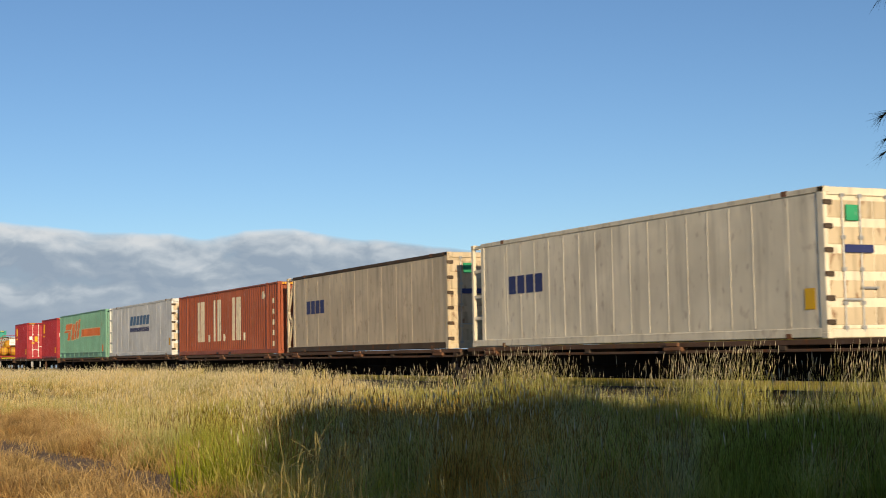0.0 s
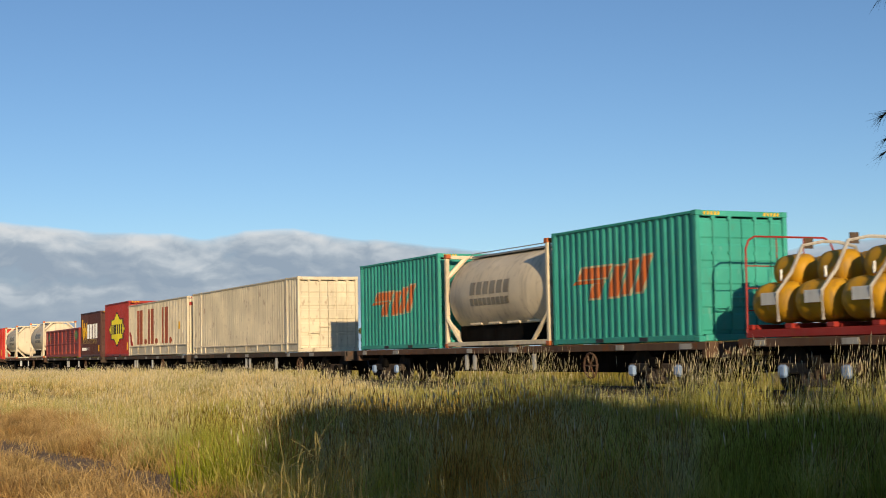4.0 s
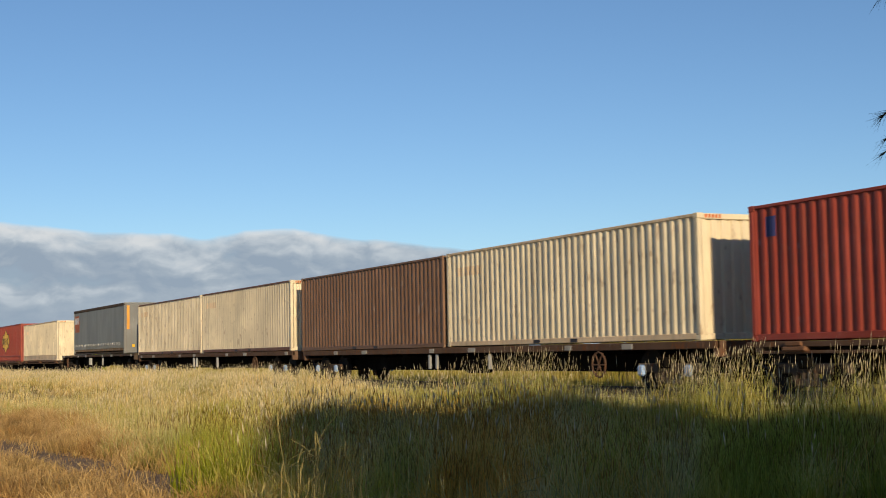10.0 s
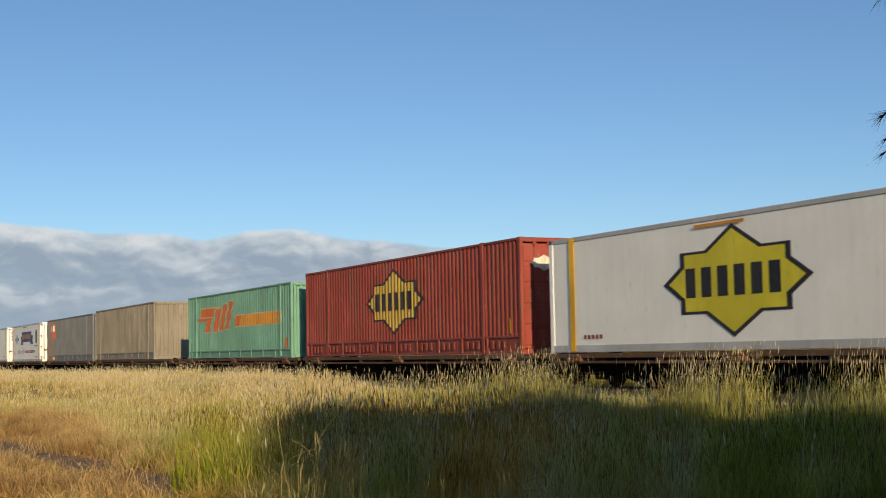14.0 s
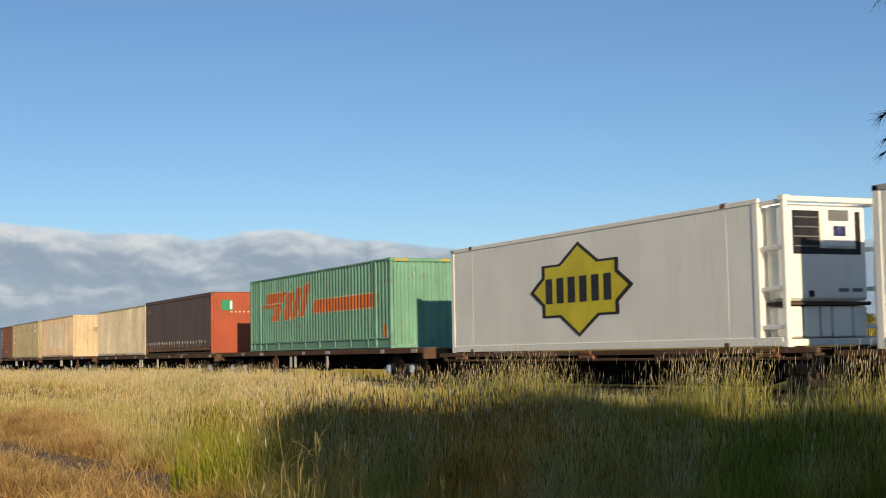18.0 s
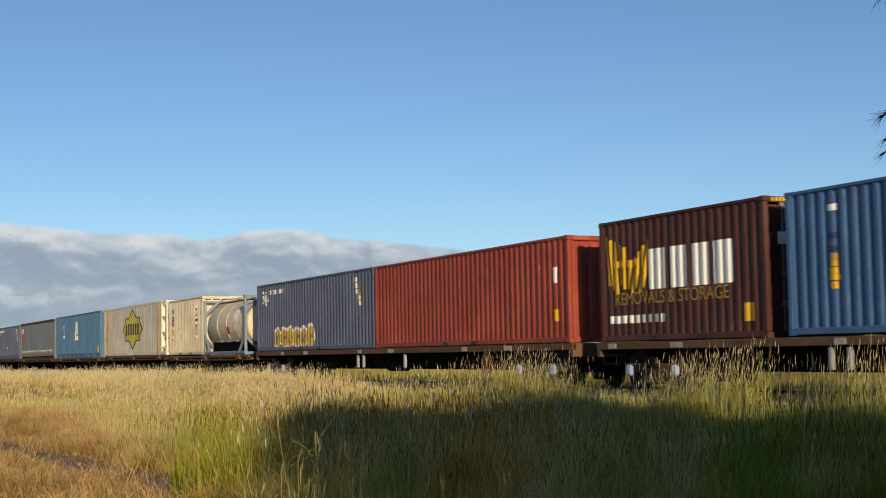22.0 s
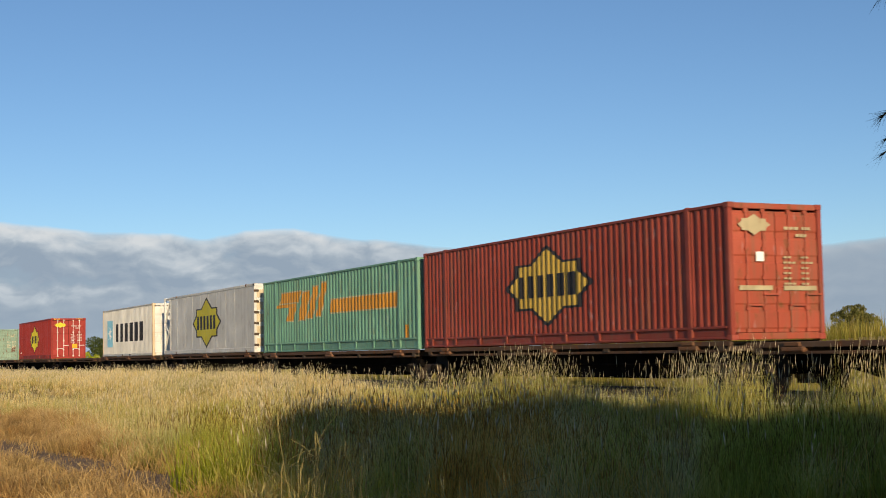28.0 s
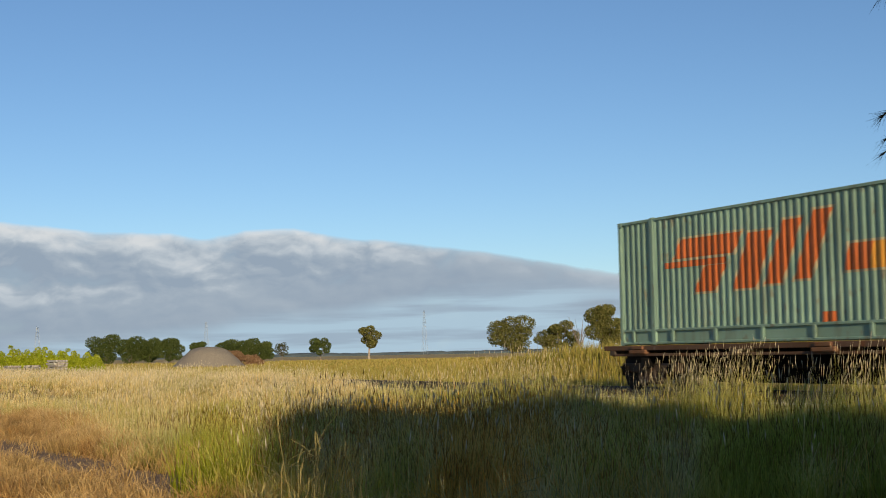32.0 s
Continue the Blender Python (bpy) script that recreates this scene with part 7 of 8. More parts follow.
def build_mesh(name, verts, tris, up, hue, material, label, category="grass"):
    me = bpy.data.meshes.new(name)
    me.vertices.add(len(verts))
    me.vertices.foreach_set("co", verts.reshape(-1).astype(np.float32))
    n = len(tris)
    me.loops.add(n * 3)
    me.loops.foreach_set("vertex_index", tris.reshape(-1).astype(np.int32))
    me.polygons.add(n)
    me.polygons.foreach_set("loop_start", np.arange(0, n * 3, 3, dtype=np.int32))
    at = me.attributes.new("up", 'FLOAT', 'POINT')
    at.data.foreach_set("value", up.astype(np.float32))
    ah = me.attributes.new("hue", 'FLOAT', 'POINT')
    ah.data.foreach_set("value", np.repeat(hue, 5).astype(np.float32))
    ak = me.attributes.new("grass_kind_and_shade", 'FLOAT', 'POINT')
    ak.data.foreach_set("value", grass_kind_and_shade(verts[:, 0], verts[:, 1]).astype(np.float32))
    me.update(calc_edges=True)
    me.materials.append(material)
    return tagged(new(name, me), label, category, kind="stuff")


def stems(rng, x, y, h, w, bend, yaw=None):
    """Bent tapering blades: base pair, middle pair, tip."""
    n = len(x)
    z = ground_z(x, y) - 0.03
    yaw = rng.uniform(0, 2 * np.pi, n) if yaw is None else yaw
    face = rng.uniform(0, np.pi, n)
    bx, by = np.cos(yaw) * bend * h, np.sin(yaw) * bend * h
    dx, dy = np.cos(face) * w / 2, np.sin(face) * w / 2
    v = np.zeros((n, 5, 3))
    v[:, 0] = np.stack([x - dx, y - dy, z], -1)
    v[:, 1] = np.stack([x + dx, y + dy, z], -1)
    m = 0.55
    v[:, 2] = np.stack([x + bx * 0.3 - dx * 0.8, y + by * 0.3 - dy * 0.8, z + h * m], -1)
    v[:, 3] = np.stack([x + bx * 0.3 + dx * 0.8, y + by * 0.3 + dy * 0.8, z + h * m], -1)
    tip = np.stack([x + bx, y + by, z + h * np.sqrt(np.maximum(0.05, 1 - np.minimum(bend, 0.97) ** 2))], -1)
    v[:, 4] = tip
    base = (np.arange(n) * 5)[:, None, None]
    t = np.array([[0, 1, 3], [0, 3, 2], [2, 3, 4]])[None] + base
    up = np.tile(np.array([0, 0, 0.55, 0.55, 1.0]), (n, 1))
    lean = np.stack([bx, by], -1)
    return v.reshape(-1, 3), t.reshape(-1, 3), up.reshape(-1), tip, lean


def heads(rng, tip, lean, size, fat):
    """Seed heads: slim three-sided spindles standing on the stem tips."""
    n = len(tip)
    d = np.stack([lean[:, 0] * 0.8 + rng.normal(0, 0.1, n), lean[:, 1] * 0.8 + rng.normal(0, 0.1, n), np.ones(n)], -1)
    d /= np.linalg.norm(d, axis=1)[:, None]
    side = np.cross(d, np.array([0.31, 0.95, 0.0]))
    side /= np.linalg.norm(side, axis=1)[:, None]
    other = np.cross(d, side)
    v = np.zeros((n, 5, 3))
    v[:, 0] = tip - d * size[:, None] * 0.15
    c = tip + d * (size * 0.4)[:, None]
    for i in range(3):
        w = 2 * np.pi * i / 3
        v[:, 1 + i] = c + (side * np.cos(w) + other * np.sin(w)) * fat[:, None]
    v[:, 4] = tip + d * size[:, None]
    base = (np.arange(n) * 5)[:, None, None]
    t = np.array([[0, 2, 1], [0, 3, 2], [0, 1, 3], [4, 1, 2], [4, 2, 3], [4, 3, 1]])[None] + base
    up = np.tile(np.array([0.2, 0.6, 0.6, 0.6, 1.0]), (n, 1))
    return v.reshape(-1, 3), t.reshape(-1, 3), up.reshape(-1)


def clumpy(rng, x, y, scale, thr):
    """Keep points in uneven clumps."""
    s = np.sin(x * scale + 1.7 * np.sin(y * scale * 0.7)) + np.sin(y * scale * 1.3 + 2.1 * np.sin(x * scale * 0.6)) + rng.normal(0, 0.9, len(x))
    return s > thr


def wedge(rng, n, a0, a1, half):
    """Points spread over the fan of ground before the camera between two distances."""
    a = np.sqrt(rng.uniform(a0 * a0, a1 * a1, n))
    w = rng.uniform(-half, half, n) + 0.0
    b = np.tan(w) * a
    return a * FWD.x + b * RIGHT.x, a * FWD.y + b * RIGHT.y, a, b


# Shade deep between the blades is painted in: dark feet, pale tips.
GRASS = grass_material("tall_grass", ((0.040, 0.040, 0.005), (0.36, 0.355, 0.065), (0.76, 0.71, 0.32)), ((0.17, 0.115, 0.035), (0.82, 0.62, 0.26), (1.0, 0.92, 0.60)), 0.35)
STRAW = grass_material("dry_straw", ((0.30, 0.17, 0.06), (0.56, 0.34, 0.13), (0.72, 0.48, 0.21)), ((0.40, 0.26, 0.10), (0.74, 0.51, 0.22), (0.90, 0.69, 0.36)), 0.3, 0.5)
HEAD = grass_material("seed_heads", ((0.22, 0.19, 0.06), (0.44, 0.38, 0.15), (0.60, 0.52, 0.25)), ((0.44, 0.35, 0.19), (0.82, 0.70, 0.45), (0.95, 0.85, 0.62)), 0.25, 0.15)

# Brome brown, made darker than HEAD for the shade on the near stand.
BROME = grass_material("brome_heads", ((0.12, 0.085, 0.03), (0.26, 0.18, 0.07), (0.40, 0.29, 0.13)), ((0.26, 0.18, 0.07), (0.52, 0.38, 0.17), (0.66, 0.50, 0.25)), 0.25)


def hue_at(rng, x, y):
    """Straw or green over the meadow: drier towards the vehicle track and far along the line, and tinted warm in the
    shaded near stand.
    """
    side = x * RIGHT.x + y * RIGHT.y
    ahead_ = x * FWD.x + y * FWD.y
    patch = np.sin(x * 0.55 + 1.9 * np.sin(y * 0.42)) * np.cos(y * 0.61 + 1.3 * np.sin(x * 0.33))
    blot = np.sin(x * 1.7 + 1.1 * np.sin(y * 1.9)) * np.cos(y * 1.3 + 0.9 * np.sin(x * 1.5))
    dry = smooth(-side, 2.2, 7.5) * (1 - smooth(ahead_, 26, 40)) * 0.12 + smooth(ahead_, 24, 50) * 0.54
    dry = dry + 0.06 * smooth(-side, 0.5, 4.0)
    # warm tint put in for the shade's colour, not for dryness
    dry = dry + 0.36 * np.exp(-(side - 0.8) ** 2 / 12.0) * (1 - smooth(ahead_, 17, 23))
    return 0.15 + dry + 0.36 * patch + 0.2 * blot + rng.normal(0, 0.2, len(x))


def tufts(rng, n, per, a0, a1, w, tall):
    """Tufts of blades that fan out from one root."""
    x, y, a, b = wedge(rng, n, a0, a1, radians(21))
    ok = (y < 16.4) & (y > -60) & (rng.uniform(0, 1, n) > bare(x, y) * 1.03)
    x, y = x[ok], y[ok]
    n = len(x)
    f = bare(x, y)
    side = x * RIGHT.x + y * RIGHT.y
    th = tall * rng.uniform(0.38, 1.05, n) * (1 - 0.52 * smooth(y, 12.2, 14.8) * smooth(x, -52, -40)) * (0.78 + 0.22 * np.sin(x * 0.8 + 2 * np.sin(y * 0.5))) * (1 - 0.6 * f) * (0.72 + 0.28 * smooth(side, -6.5, -1.0)) * (1 + 0.5 * smooth(y, 8.0, 12.0) * smooth(-x, 34, 44) * (1 - smooth(-x, 110, 150)))
    hue = hue_at(rng, x, y)
    lean = rng.uniform(0, 2 * np.pi, n)
    X, Y, H, U = (np.repeat(q, per) for q in (x, y, th, hue))
    L = np.repeat(lean, per) + rng.normal(0, 1.1, n * per)
    m = n * per
    rad = np.abs(rng.normal(0, 0.07, m)) + a0 * 0.0012
    ang = rng.uniform(0, 2 * np.pi, m)
    X, Y = X + rad * np.cos(ang), Y + rad * np.sin(ang)
    H = H * rng.uniform(0.6, 1.1, m)
    bend = np.abs(rng.normal(0.30 if a0 < 20 else 0.17, 0.28 if a0 < 20 else 0.24, m)) + 0.25 * np.repeat(f, per)
    return X, Y, H, w * rng.uniform(0.6, 1.4, m), np.minimum(bend, 0.9), L, U


def meadow():
    rng = np.random.default_rng(11)
    parts, hd, brown = [], [], []
    for n, per, a0, a1, w, tall, keep in ((15000, 12, 12.0, 25.0, 0.009, 1.12, 0.30), (17000, 11, 25.0, 48.0, 0.011, 1.0, 0.34), (15000, 10, 48.0, 130.0, 0.02, 0.86, 0.4), (9000, 7, 130.0, 420.0, 0.09, 0.8, 0.0)):
        x, y, h, ww, bend, yaw, hue = tufts(rng, n, per, a0, a1, w, tall)
        v, t, up, tip, lean = stems(rng, x, y, h, ww, bend, yaw)
        parts.append((v, t, up, hue))
        pick = (rng.uniform(0, 1, len(x)) < keep) & (h > tall * 0.55) & ~((y > 11.5) & (x > -36))
        k = pick.sum()
        if k:
            sz = 0.11 * rng.uniform(0.6, 1.5, k) * (1 + 0.3 * (a0 > 40))
            (brown if a0 < 20 else hd).append((*heads(rng, tip[pick], lean[pick], sz, np.full(k, w * 0.55)), hue[pick]))
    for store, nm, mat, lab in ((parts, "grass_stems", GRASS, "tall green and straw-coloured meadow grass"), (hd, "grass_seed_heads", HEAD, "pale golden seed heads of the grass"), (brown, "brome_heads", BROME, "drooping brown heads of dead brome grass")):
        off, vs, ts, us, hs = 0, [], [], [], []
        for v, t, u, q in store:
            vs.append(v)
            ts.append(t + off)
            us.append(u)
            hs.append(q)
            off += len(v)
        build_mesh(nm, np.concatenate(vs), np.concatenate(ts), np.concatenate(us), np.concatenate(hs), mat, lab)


meadow()


def stalks():
    """Single straight flowering stalks that stand above the grass."""
    rng = np.random.default_rng(23)
    n = 5200
    x, y, a, b = wedge(rng, n, 12.5, 34, radians(21))
    ok = (y < 12.0) & (bare(x, y) < 0.25) & clumpy(rng, x, y, 1.2, 0.4)
    x, y = x[ok], y[ok]
    n = len(x)
    h = rng.uniform(0.75, 1.25, n)
    v, t, up, tip, lean = stems(rng, x, y, h, 0.009 * rng.uniform(0.7, 1.3, n), np.abs(rng.normal(0.12, 0.1, n)))
    hue = np.clip(rng.normal(0.75, 0.3, n), 0, 1)
    build_mesh("grass_stalks", v, t, up, hue, GRASS, "tall straw-coloured flowering stalks")
    hv, ht, hu = heads(rng, tip, lean, 0.12 * rng.uniform(0.6, 1.5, n), np.full(n, 0.009))
    build_mesh("stalk_heads", hv, ht, hu, hue, HEAD, "drooping heads on the tall stalks")


stalks()


def verge():
    """The dense golden stand at the foot of the track, away down the line."""
    rng = np.random.default_rng(31)
    n, per = 8000, 8
    x = -37.5 - 120 * rng.uniform(0, 1, n) ** 1.5
    y = rng.uniform(12.6, 16.5, n)
    h = rng.uniform(0.55, 1.0, n) * (0.85 + 0.2 * np.sin(x * 0.7 + 2 * np.sin(y))) * smooth(-x, 36.5, 43) * (1 - 0.3 * smooth(-x, 60, 95))
    hue = np.repeat(hue_at(rng, x, y) + 0.12, per)
    X, Y, H = (np.repeat(q, per) for q in (x, y, h))
    m = n * per
    X, Y = X + rng.normal(0, 0.12, m), Y + rng.normal(0, 0.12, m)
    v, t, up, tip, lean = stems(rng, X, Y, H * rng.uniform(0.5, 1.1, m), 0.00036 * np.hypot(X, Y) * rng.uniform(0.6, 1.4, m), np.abs(rng.normal(0.15, 0.15, m)))
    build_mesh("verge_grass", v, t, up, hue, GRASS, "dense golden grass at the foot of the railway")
    pick = rng.uniform(0, 1, m) < 0.3
    k = pick.sum()
    hv, ht, hu = heads(rng, tip[pick], lean[pick], 0.10 * rng.uniform(0.6, 1.3, k), 0.00013 * np.hypot(X, Y)[pick])
    build_mesh("verge_seed_heads", hv, ht, hu, hue[pick] + 0.3, HEAD, "pale seed heads in the golden stand")


verge()


def far_side_grass():
    """Grass on the far shoulder of the track and on the rise behind it."""
    rng = np.random.default_rng(12)
    n = 160000
    y = 21.3 + 40 * rng.uniform(0, 1, n) ** 2.2
    x = rng.uniform(-150, -8, n)
    ok = np.abs(np.degrees(np.arctan2(-x, y)) - 64.5) < 20
    x, y = x[ok], y[ok]
    n = len(x)
    h = rng.uniform(0.4, 0.85, n) * (0.7 + 0.3 * smooth(x, -60, -40)) * (0.55 + 0.45 * smooth(y, 22, 26))
    v, t, up, tip, lean = stems(rng, x, y, h, 0.00042 * (np.hypot(x, y) + 4) * rng.uniform(0.5, 1.4, n), np.abs(rng.normal(0.15, 0.14, n)))
    m = 70000
    r = 45 + 330 * rng.uniform(0, 1, m) ** 1.6
    w = np.radians(rng.uniform(44, 86, m))
    x2, y2 = -r * np.sin(w), r * np.cos(w)
    ok = y2 > 21.5
    x2, y2, r = x2[ok], y2[ok], r[ok]
    k = len(x2)
    v2, t2, up2, tip, lean = stems(rng, x2, y2, rng.uniform(0.3, 0.65, k), 0.0011 * r * rng.uniform(0.6, 1.4, k), np.abs(rng.normal(0.15, 0.12, k)))
    build_mesh("far_grass", np.concatenate([v, v2]), np.concatenate([t, t2 + len(v)]), np.concatenate([up, up2]), np.concatenate([rng.uniform(-0.25, 0.55, n), rng.uniform(0, 1, k)]), FIELD, "yellow grass beyond the railway")


def tall_clumps():
    """Taller heavy-headed grass standing in clumps along the foot of the track."""
    rng = np.random.default_rng(17)
    xs, ys, hs = [], [], []
    for cx, cy, k, sx, tall in ((-26.6, 14.4, 300, 0.5, 1.25), (-29.0, 14.2, 150, 0.8, 1.02), (-25.0, 14.2, 110, 0.4, 0.95), (-19.5, 13.6, 190, 0.38, 1.12), (-18.2, 13.5, 290, 0.42, 1.25), 
                                (-14.3, 12.9, 300, 0.40, 1.32), (-15.1, 13.1, 50, 0.25, 1.0), (-33.4, 14.4, 200, 1.6, 0.8), (-38.5, 13.6, 160, 2.2, 0.9), (-56, 12.8, 160, 6.0, 1.0)):
        q = rng.normal(0, 1, k)
        xs.append(cx + q * sx)
        ys.append(rng.normal(cy, 0.55, k))
        hs.append(tall * rng.uniform(0.62, 1.05, k) * (1.06 - 0.12 * np.minimum(q * q, 3)))
    x, y, h = np.concatenate(xs), np.concatenate(ys), np.concatenate(hs)
    ok = y < 16.4
    x, y, h = x[ok], y[ok], h[ok]
    n = len(x)
    wind = rng.normal(0.35, 0.9, n)
    v, t, up, tip, lean = stems(rng, x, y, h, 0.008 * rng.uniform(0.7, 1.3, n) * (1 + np.maximum(0, -x - 30) * 0.02), np.abs(rng.normal(0.2, 0.12, n)), wind)
    hue = np.clip(hue_at(rng, x, y) - 0.1, 0, 1)
    m = 5
    bx, by, bh = (np.repeat(q, m) for q in (x, y, h))
    bx, by = bx + rng.normal(0, 0.10, n * m), by + rng.normal(0, 0.10, n * m)
    bv, bt, bu, _, _ = stems(rng, bx, by, bh * rng.uniform(0.4, 0.85, n * m), 0.010 * rng.uniform(0.6, 1.4, n * m), np.abs(rng.normal(0.2, 0.2, n * m)))
    bhue = np.clip(np.repeat(hue, m) - 0.15, 0, 1)
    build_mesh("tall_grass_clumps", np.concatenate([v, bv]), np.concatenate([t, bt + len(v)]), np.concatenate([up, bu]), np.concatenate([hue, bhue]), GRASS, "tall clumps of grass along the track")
    hv, ht, hu = heads(rng, tip, lean, 0.15 * rng.uniform(0.6, 1.35, n), 0.0040 * rng.uniform(0.7, 1.2, n))
    build_mesh("tall_seed_heads", hv, ht, hu, hue + 0.6, HEAD, "long pale seed heads catching the sun")


def dark_stalks():
    """Tall ripe stalks with dark narrow heads on the shoulder of the stand."""
    rng = np.random.default_rng(29)
    n = 20
    a = rng.uniform(20.0, 24.0, n)
    b = a * np.clip(rng.normal(-0.092, 0.018, n), -0.13, -0.05)
    x, y = a * FWD.x + b * RIGHT.x, a * FWD.y + b * RIGHT.y
    h = rng.uniform(1.05, 1.42, n)
    v, t, up, tip, lean = stems(rng, x, y, h, 0.008 * rng.uniform(0.7, 1.3, n), np.abs(rng.normal(0.12, 0.08, n)), rng.normal(0.35, 0.7, n))
    build_mesh("ripe_stalks", v, t, up, np.full(n, 0.1), GRASS, "tall stalks of ripe grass")
    hv, ht, hu = heads(rng, tip, lean, 0.13 * rng.uniform(0.7, 1.2, n), np.full(n, 0.008))
    dark = grass_material("ripe_heads", ((0.03, 0.025, 0.01), (0.06, 0.045, 0.02), (0.09, 0.07, 0.03)), ((0.05, 0.035, 0.015), (0.10, 0.07, 0.03), (0.16, 0.11, 0.05)), 0.1)
    build_mesh("ripe_stalk_heads", hv, ht, hu, rng.uniform(0, 1, n), dark, "dark ripe heads on the tall stalks")


def fresh_edge():
    """Fresh green blades at the near edge of the stand, beside the dirt track."""
    rng = np.random.default_rng(37)
    n, per = 150, 9
    a = rng.uniform(14.6, 17.6, n)
    b = a * np.clip(rng.normal(-0.145, 0.022, n), -0.19, -0.10)
    x, y = (np.repeat(a * FWD.x + b * RIGHT.x, per), np.repeat(a * FWD.y + b * RIGHT.y, per))
    m = n * per
    x, y = x + rng.normal(0, 0.07, m), y + rng.normal(0, 0.07, m)
    v, t, up, tip, lean = stems(rng, x, y, rng.uniform(0.5, 1.1, m), 0.010 * rng.uniform(0.6, 1.4, m), np.abs(rng.normal(0.16, 0.16, m)))
    build_mesh("fresh_grass", v, t, up, np.full(m, -0.1), FRESH_GRASS, "fresh green grass at the edge of the stand")


# These feet are dark too, for shade painted low in the clump.
FRESH_GRASS = grass_material("fresh_grass_blades", ((0.05, 0.06, 0.004), (0.30, 0.33, 0.02), (0.58, 0.58, 0.12)), ((0.14, 0.11, 0.02), (0.55, 0.46, 0.12), (0.85, 0.76, 0.35)), 0.35, 0.4)
fresh_edge()
dark_stalks()
tall_clumps()
FIELD = grass_material("yellow_grass", ((0.20, 0.20, 0.035), (0.33, 0.31, 0.06), (0.46, 0.40, 0.12)), ((0.30, 0.24, 0.06), (0.48, 0.37, 0.10), (0.62, 0.49, 0.18)))
far_side_grass()


def trackside_straw():
    """Flattened dry grass along the worn vehicle track: a low mat, and heaped swathes at its edge."""
    rng = np.random.default_rng(13)
    n = 300000
    a = np.sqrt(rng.uniform(13 ** 2, 44 ** 2, n))
    b = rng.uniform(-0.36, -0.05, n) * a
    x, y = a * FWD.x + b * RIGHT.x, a * FWD.y + b * RIGHT.y
    f = bare(x, y)
    edge = (f > 0.03) & (f < 0.985)
    mat = f >= 0.985
    ok = (edge | mat) & (y < 16) & (rng.uniform(0, 1, n) > 0.97 * rut(x, y))
    x, y, f, edge = x[ok], y[ok], f[ok], edge[ok]
    n = len(x)
    heap = np.maximum(0, np.sin(x * 1.5 + 2 * np.sin(y * 1.1)) * np.cos(y * 1.2 + np.sin(x * 0.9)))
    h = np.where(edge, rng.uniform(0.2, 0.8, n) * (0.5 + 0.5 * (1 - f)), rng.uniform(0.10, 0.40, n) * (0.45 + 1.5 * heap))
    bend = np.where(edge, rng.uniform(0.45, 0.95, n), rng.uniform(0.6, 0.97, n))
    v, t, up, tip, lean = stems(rng, x, y, h, 0.0095 * rng.uniform(0.5, 1.6, n), bend)
    hue = np.clip(0.35 + 0.5 * heap + 0.3 * np.sin(x * 1.1 + np.sin(y * 1.7)) + rng.normal(0, 0.2, n), 0, 1)
    build_mesh("dry_grass", v, t, up, hue, STRAW, "flattened straw-coloured grass beside the dirt track")


trackside_straw()


# ---- the pines beside the camera, whose shade lies over the grass ----
NEEDLE = leaf_material("pine_needles", (0.012, 0.022, 0.012), (0.02, 0.032, 0.016), (0.035, 0.05, 0.022), 0.15)


def near_pine(a, b, height, radius, low, tufts, seed, label, limb=None):
    rng = random.Random(seed)
    root = new("pine_tree")
    at = FWD * a + RIGHT * b
    root.location = (at.x, at.y, 0)
    s = Shape()
    s.tube((0, 0, -0.2), (0.1, 0.05, height * 0.5), 0.26, 0.17, 12).tube((0.1, 0.05, height * 0.5), (0.05, 0.1, height * 0.97), 0.17, 0.03, 10)
    c = Shape()

    def tuft(p, d, size, fine=1.25, count=11, loose=0.55):
        for _ in range(count):
            q = (d + Vector((rng.gauss(0, loose), rng.gauss(0, loose), rng.gauss(0, loose)))).normalized()
            w = q.cross(Vector((rng.gauss(0, 1), rng.gauss(0, 1), rng.gauss(0, 1)))).normalized() * 0.012 * fine * size / 0.3
            n = len(c.v)
            c.v += [tuple(p - w), tuple(p + w), tuple(p + q * size * rng.uniform(0.7, 1.15))]
            c.f.append((n, n + 1, n + 2))

    for i in range(tufts):
        k = rng.random() ** 0.85
        z = low + (height - low) * k
        rad = radius * (1 - k) ** 0.42 * (0.86 + 0.14 * math.sin(i * 0.37) * math.sin(i * 0.11))
        w = rng.uniform(0, 2 * math.pi)
        d = Vector((math.cos(w), math.sin(w), 0.25))
        q = rng.uniform(0.1, 1.0) ** 0.85
        p = Vector((math.cos(w) * rad * q, math.sin(w) * rad * q, z - 0.25 * rad * q + 0.15))
        tuft(p, d, 0.42 * rng.uniform(0.7, 1.3))
        if i % 24 == 0:
            s.tube((0.05, 0.05, z + 0.1), tuple(p), 0.05, 0.015, 5)
    if limb:
        for path in limb:
            pts = [Vector(p) - root.location for p in path]
            for i, (p, q) in enumerate(zip(pts, pts[1:])):
                s.tube(tuple(p), tuple(q), 0.022 / (i + 1), 0.022 / (i + 2), 6)
                if i >= len(pts) - 3:
                    for j in range(9):
                        tuft(p.lerp(q, rng.random()), (q - p).normalized() + Vector((0, 0, -0.2)), 0.14, 0.30, 5, 0.36)
    part("trunk", s, BARK, root)
    part("crown", c, NEEDLE, root)
    tagged(root, label, "tree", "pines beside the meadow")


def ahead(a, b, z):
    p = FWD * a + RIGHT * b
    return (p.x, p.y, z)


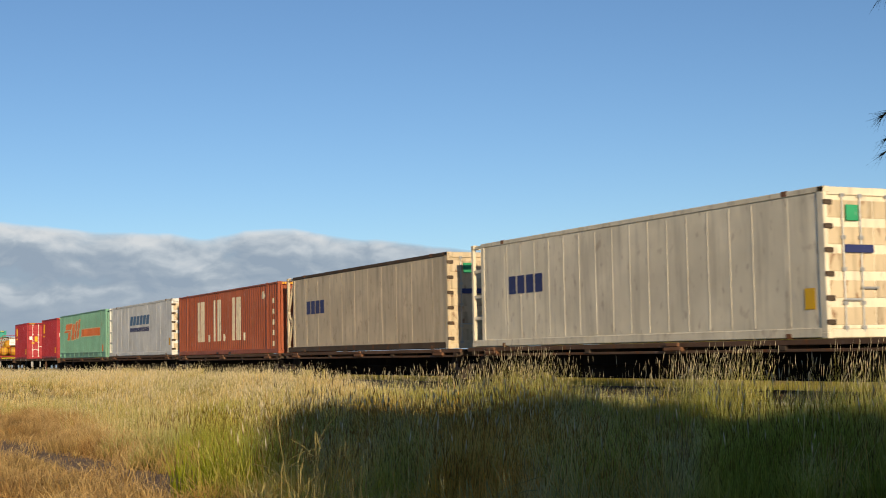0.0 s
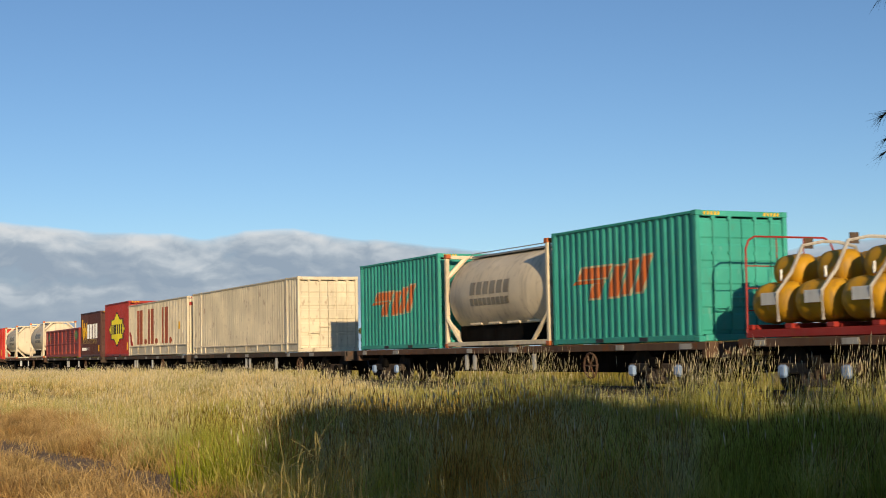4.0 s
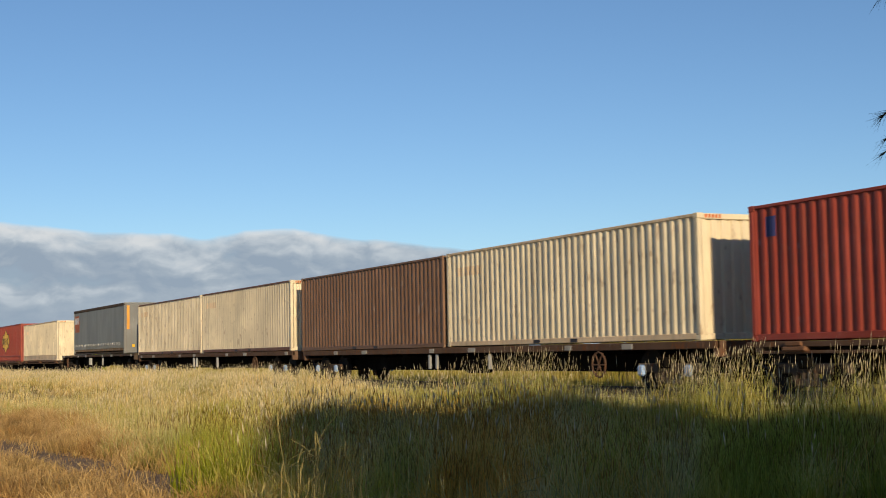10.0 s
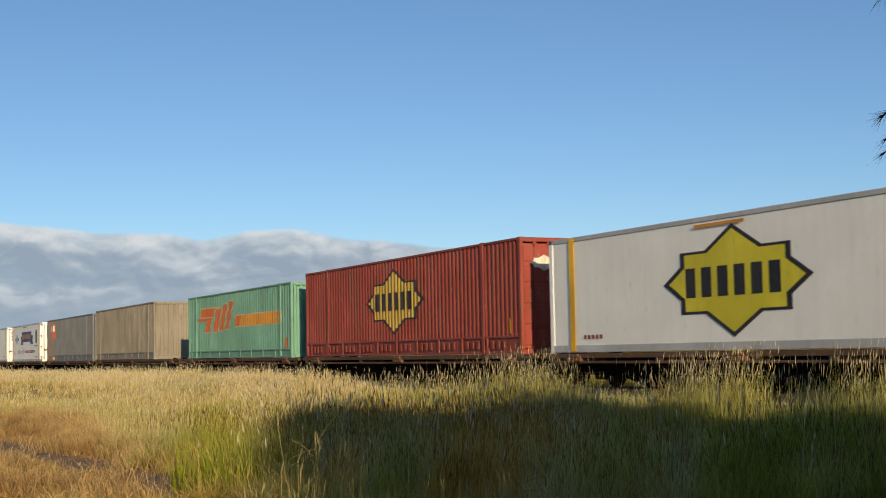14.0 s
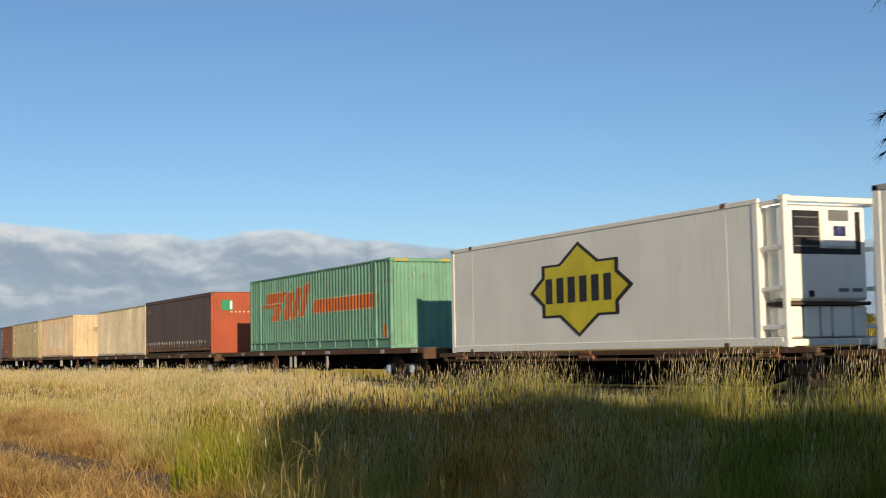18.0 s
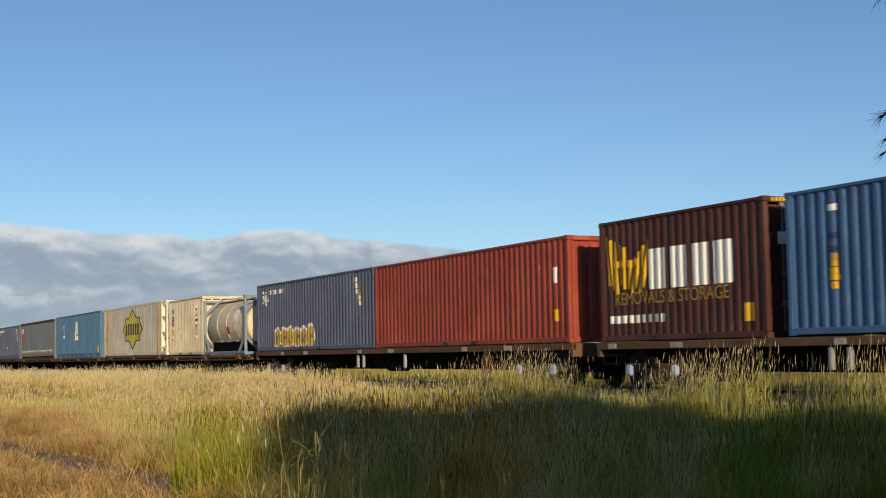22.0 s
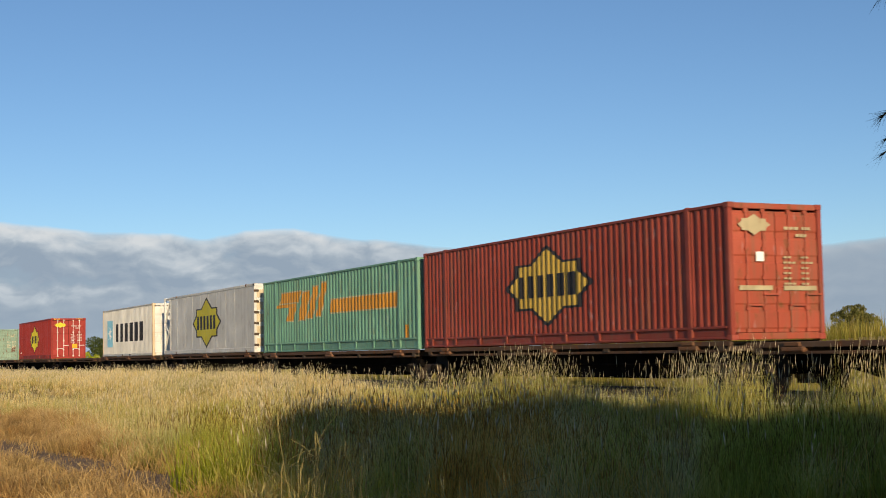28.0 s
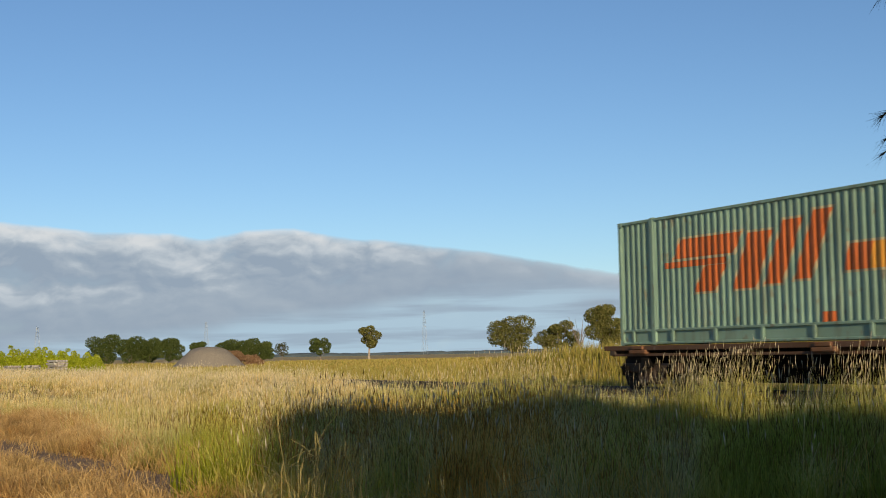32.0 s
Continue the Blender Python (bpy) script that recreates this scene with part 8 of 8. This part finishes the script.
near_pine(1.0, 7.0, 7.2, 2.6, 2.6, 1600, 41, "dark pine with drooping needle sprays",
          [[ahead(1.0, 7.0, 4.2), ahead(5.0, 5.0, 3.9), ahead(7.6, 3.5, 3.45), ahead(8.7, 2.94, 3.24), ahead(8.8, 2.81, 3.15)],
           [ahead(1.0, 7.0, 4.2), ahead(5.0, 5.0, 3.8), ahead(7.8, 3.5, 3.30), ahead(8.7, 2.93, 3.10), ahead(8.8, 2.83, 3.00)],
           [ahead(1.0, 7.0, 4.0), ahead(5.0, 4.9, 3.7), ahead(7.8, 3.4, 3.15), ahead(8.7, 2.92, 2.99), ahead(8.8, 2.80, 2.90)],
           [ahead(1.0, 7.0, 5.6), ahead(5.0, 4.8, 5.0), ahead(7.6, 3.4, 4.3), ahead(8.7, 2.94, 4.02), ahead(8.8, 2.85, 3.94)]])
near_pine(-6.0, 6.3, 9.9, 5.6, 1.0, 9500, 43, "tall broad pine behind the meadow")
near_pine(-4.0, 8.8, 8.7, 3.4, 0.8, 8000, 42, "dark dense pine near the railway")


def dry_weed(a, b, height, seed, label):
    """A dead branching weed with a few seed clusters."""
    rng = random.Random(seed)
    root = new("dry_weed")
    root.location = ahead(a, b, float(ground_z(*ahead(a, b, 0)[:2])))
    for i in range(rng.randint(5, 8)):
        lean = Vector((rng.gauss(0, 0.13), rng.gauss(0, 0.13), 1))
        h = height * rng.uniform(0.65, 1.0)
        pts = [Vector((rng.gauss(0, 0.06), rng.gauss(0, 0.06), 0))]
        for k in range(4):
            pts.append(pts[-1] + lean * h / 4 + Vector((rng.gauss(0, 0.03), rng.gauss(0, 0.03), 0)))
        part("stem", Shape().pipe([tuple(p) for p in pts], 0.0028, 5), WEED, root)
        for k in range(3):
            p = pts[2].lerp(pts[4], rng.random())
            q = p + Vector((rng.gauss(0, 0.14), rng.gauss(0, 0.14), rng.uniform(0.05, 0.2)))
            part("twig", Shape().pipe([tuple(p), tuple(p.lerp(q, 0.5) + Vector((0, 0, 0.02))), tuple(q)], 0.002, 4), WEED, root)
        s = Shape().lathe([(0, 0.0015), (0.015, 0.0055), (0.05, 0.005), (0.09, 0.0015)], 6)
        part("seed_head", s, WEED, root, at=Matrix.Translation(pts[-1]) @ pose(0, 0, 0, 0, -90 + rng.uniform(-20, 20), rng.uniform(0, 360)))
    tagged(root, label, "weed", "dead weeds in the grass")


WEED = leaf_material("dead_weed", (0.16, 0.14, 0.04), (0.32, 0.26, 0.09), (0.50, 0.41, 0.18), 0.15)
for i, (a, b, h) in enumerate(((8.6, -0.86, 1.27), (8.8, -0.76, 1.10), (8.5, -1.10, 0.97), (8.7, -0.98, 0.98), (8.4, -0.62, 0.94), (9.0, -0.50, 1.06), (8.8, -0.42, 0.99), (8.6, 0.22, 0.98), (8.7, 0.33, 0.94), (8.5, 0.05, 0.90), (9.2, 0.75, 0.90), (8.9, 1.45, 0.88))):
    dry_weed(a, b, h, 60 + i, "dead pale branching weed among the grass")


# ---- the train rolls past, gaining speed a little ----
def motions():
    for thing, u, y, z in MOVING:
        rows = []
        for i in range(9):
            t = i * 4.0
            d = t - 16.0
            rows.append((t, pose(u + 29.668 * d + 0.017 * d * d, y, z)))
        walk(thing, rows)


motions()
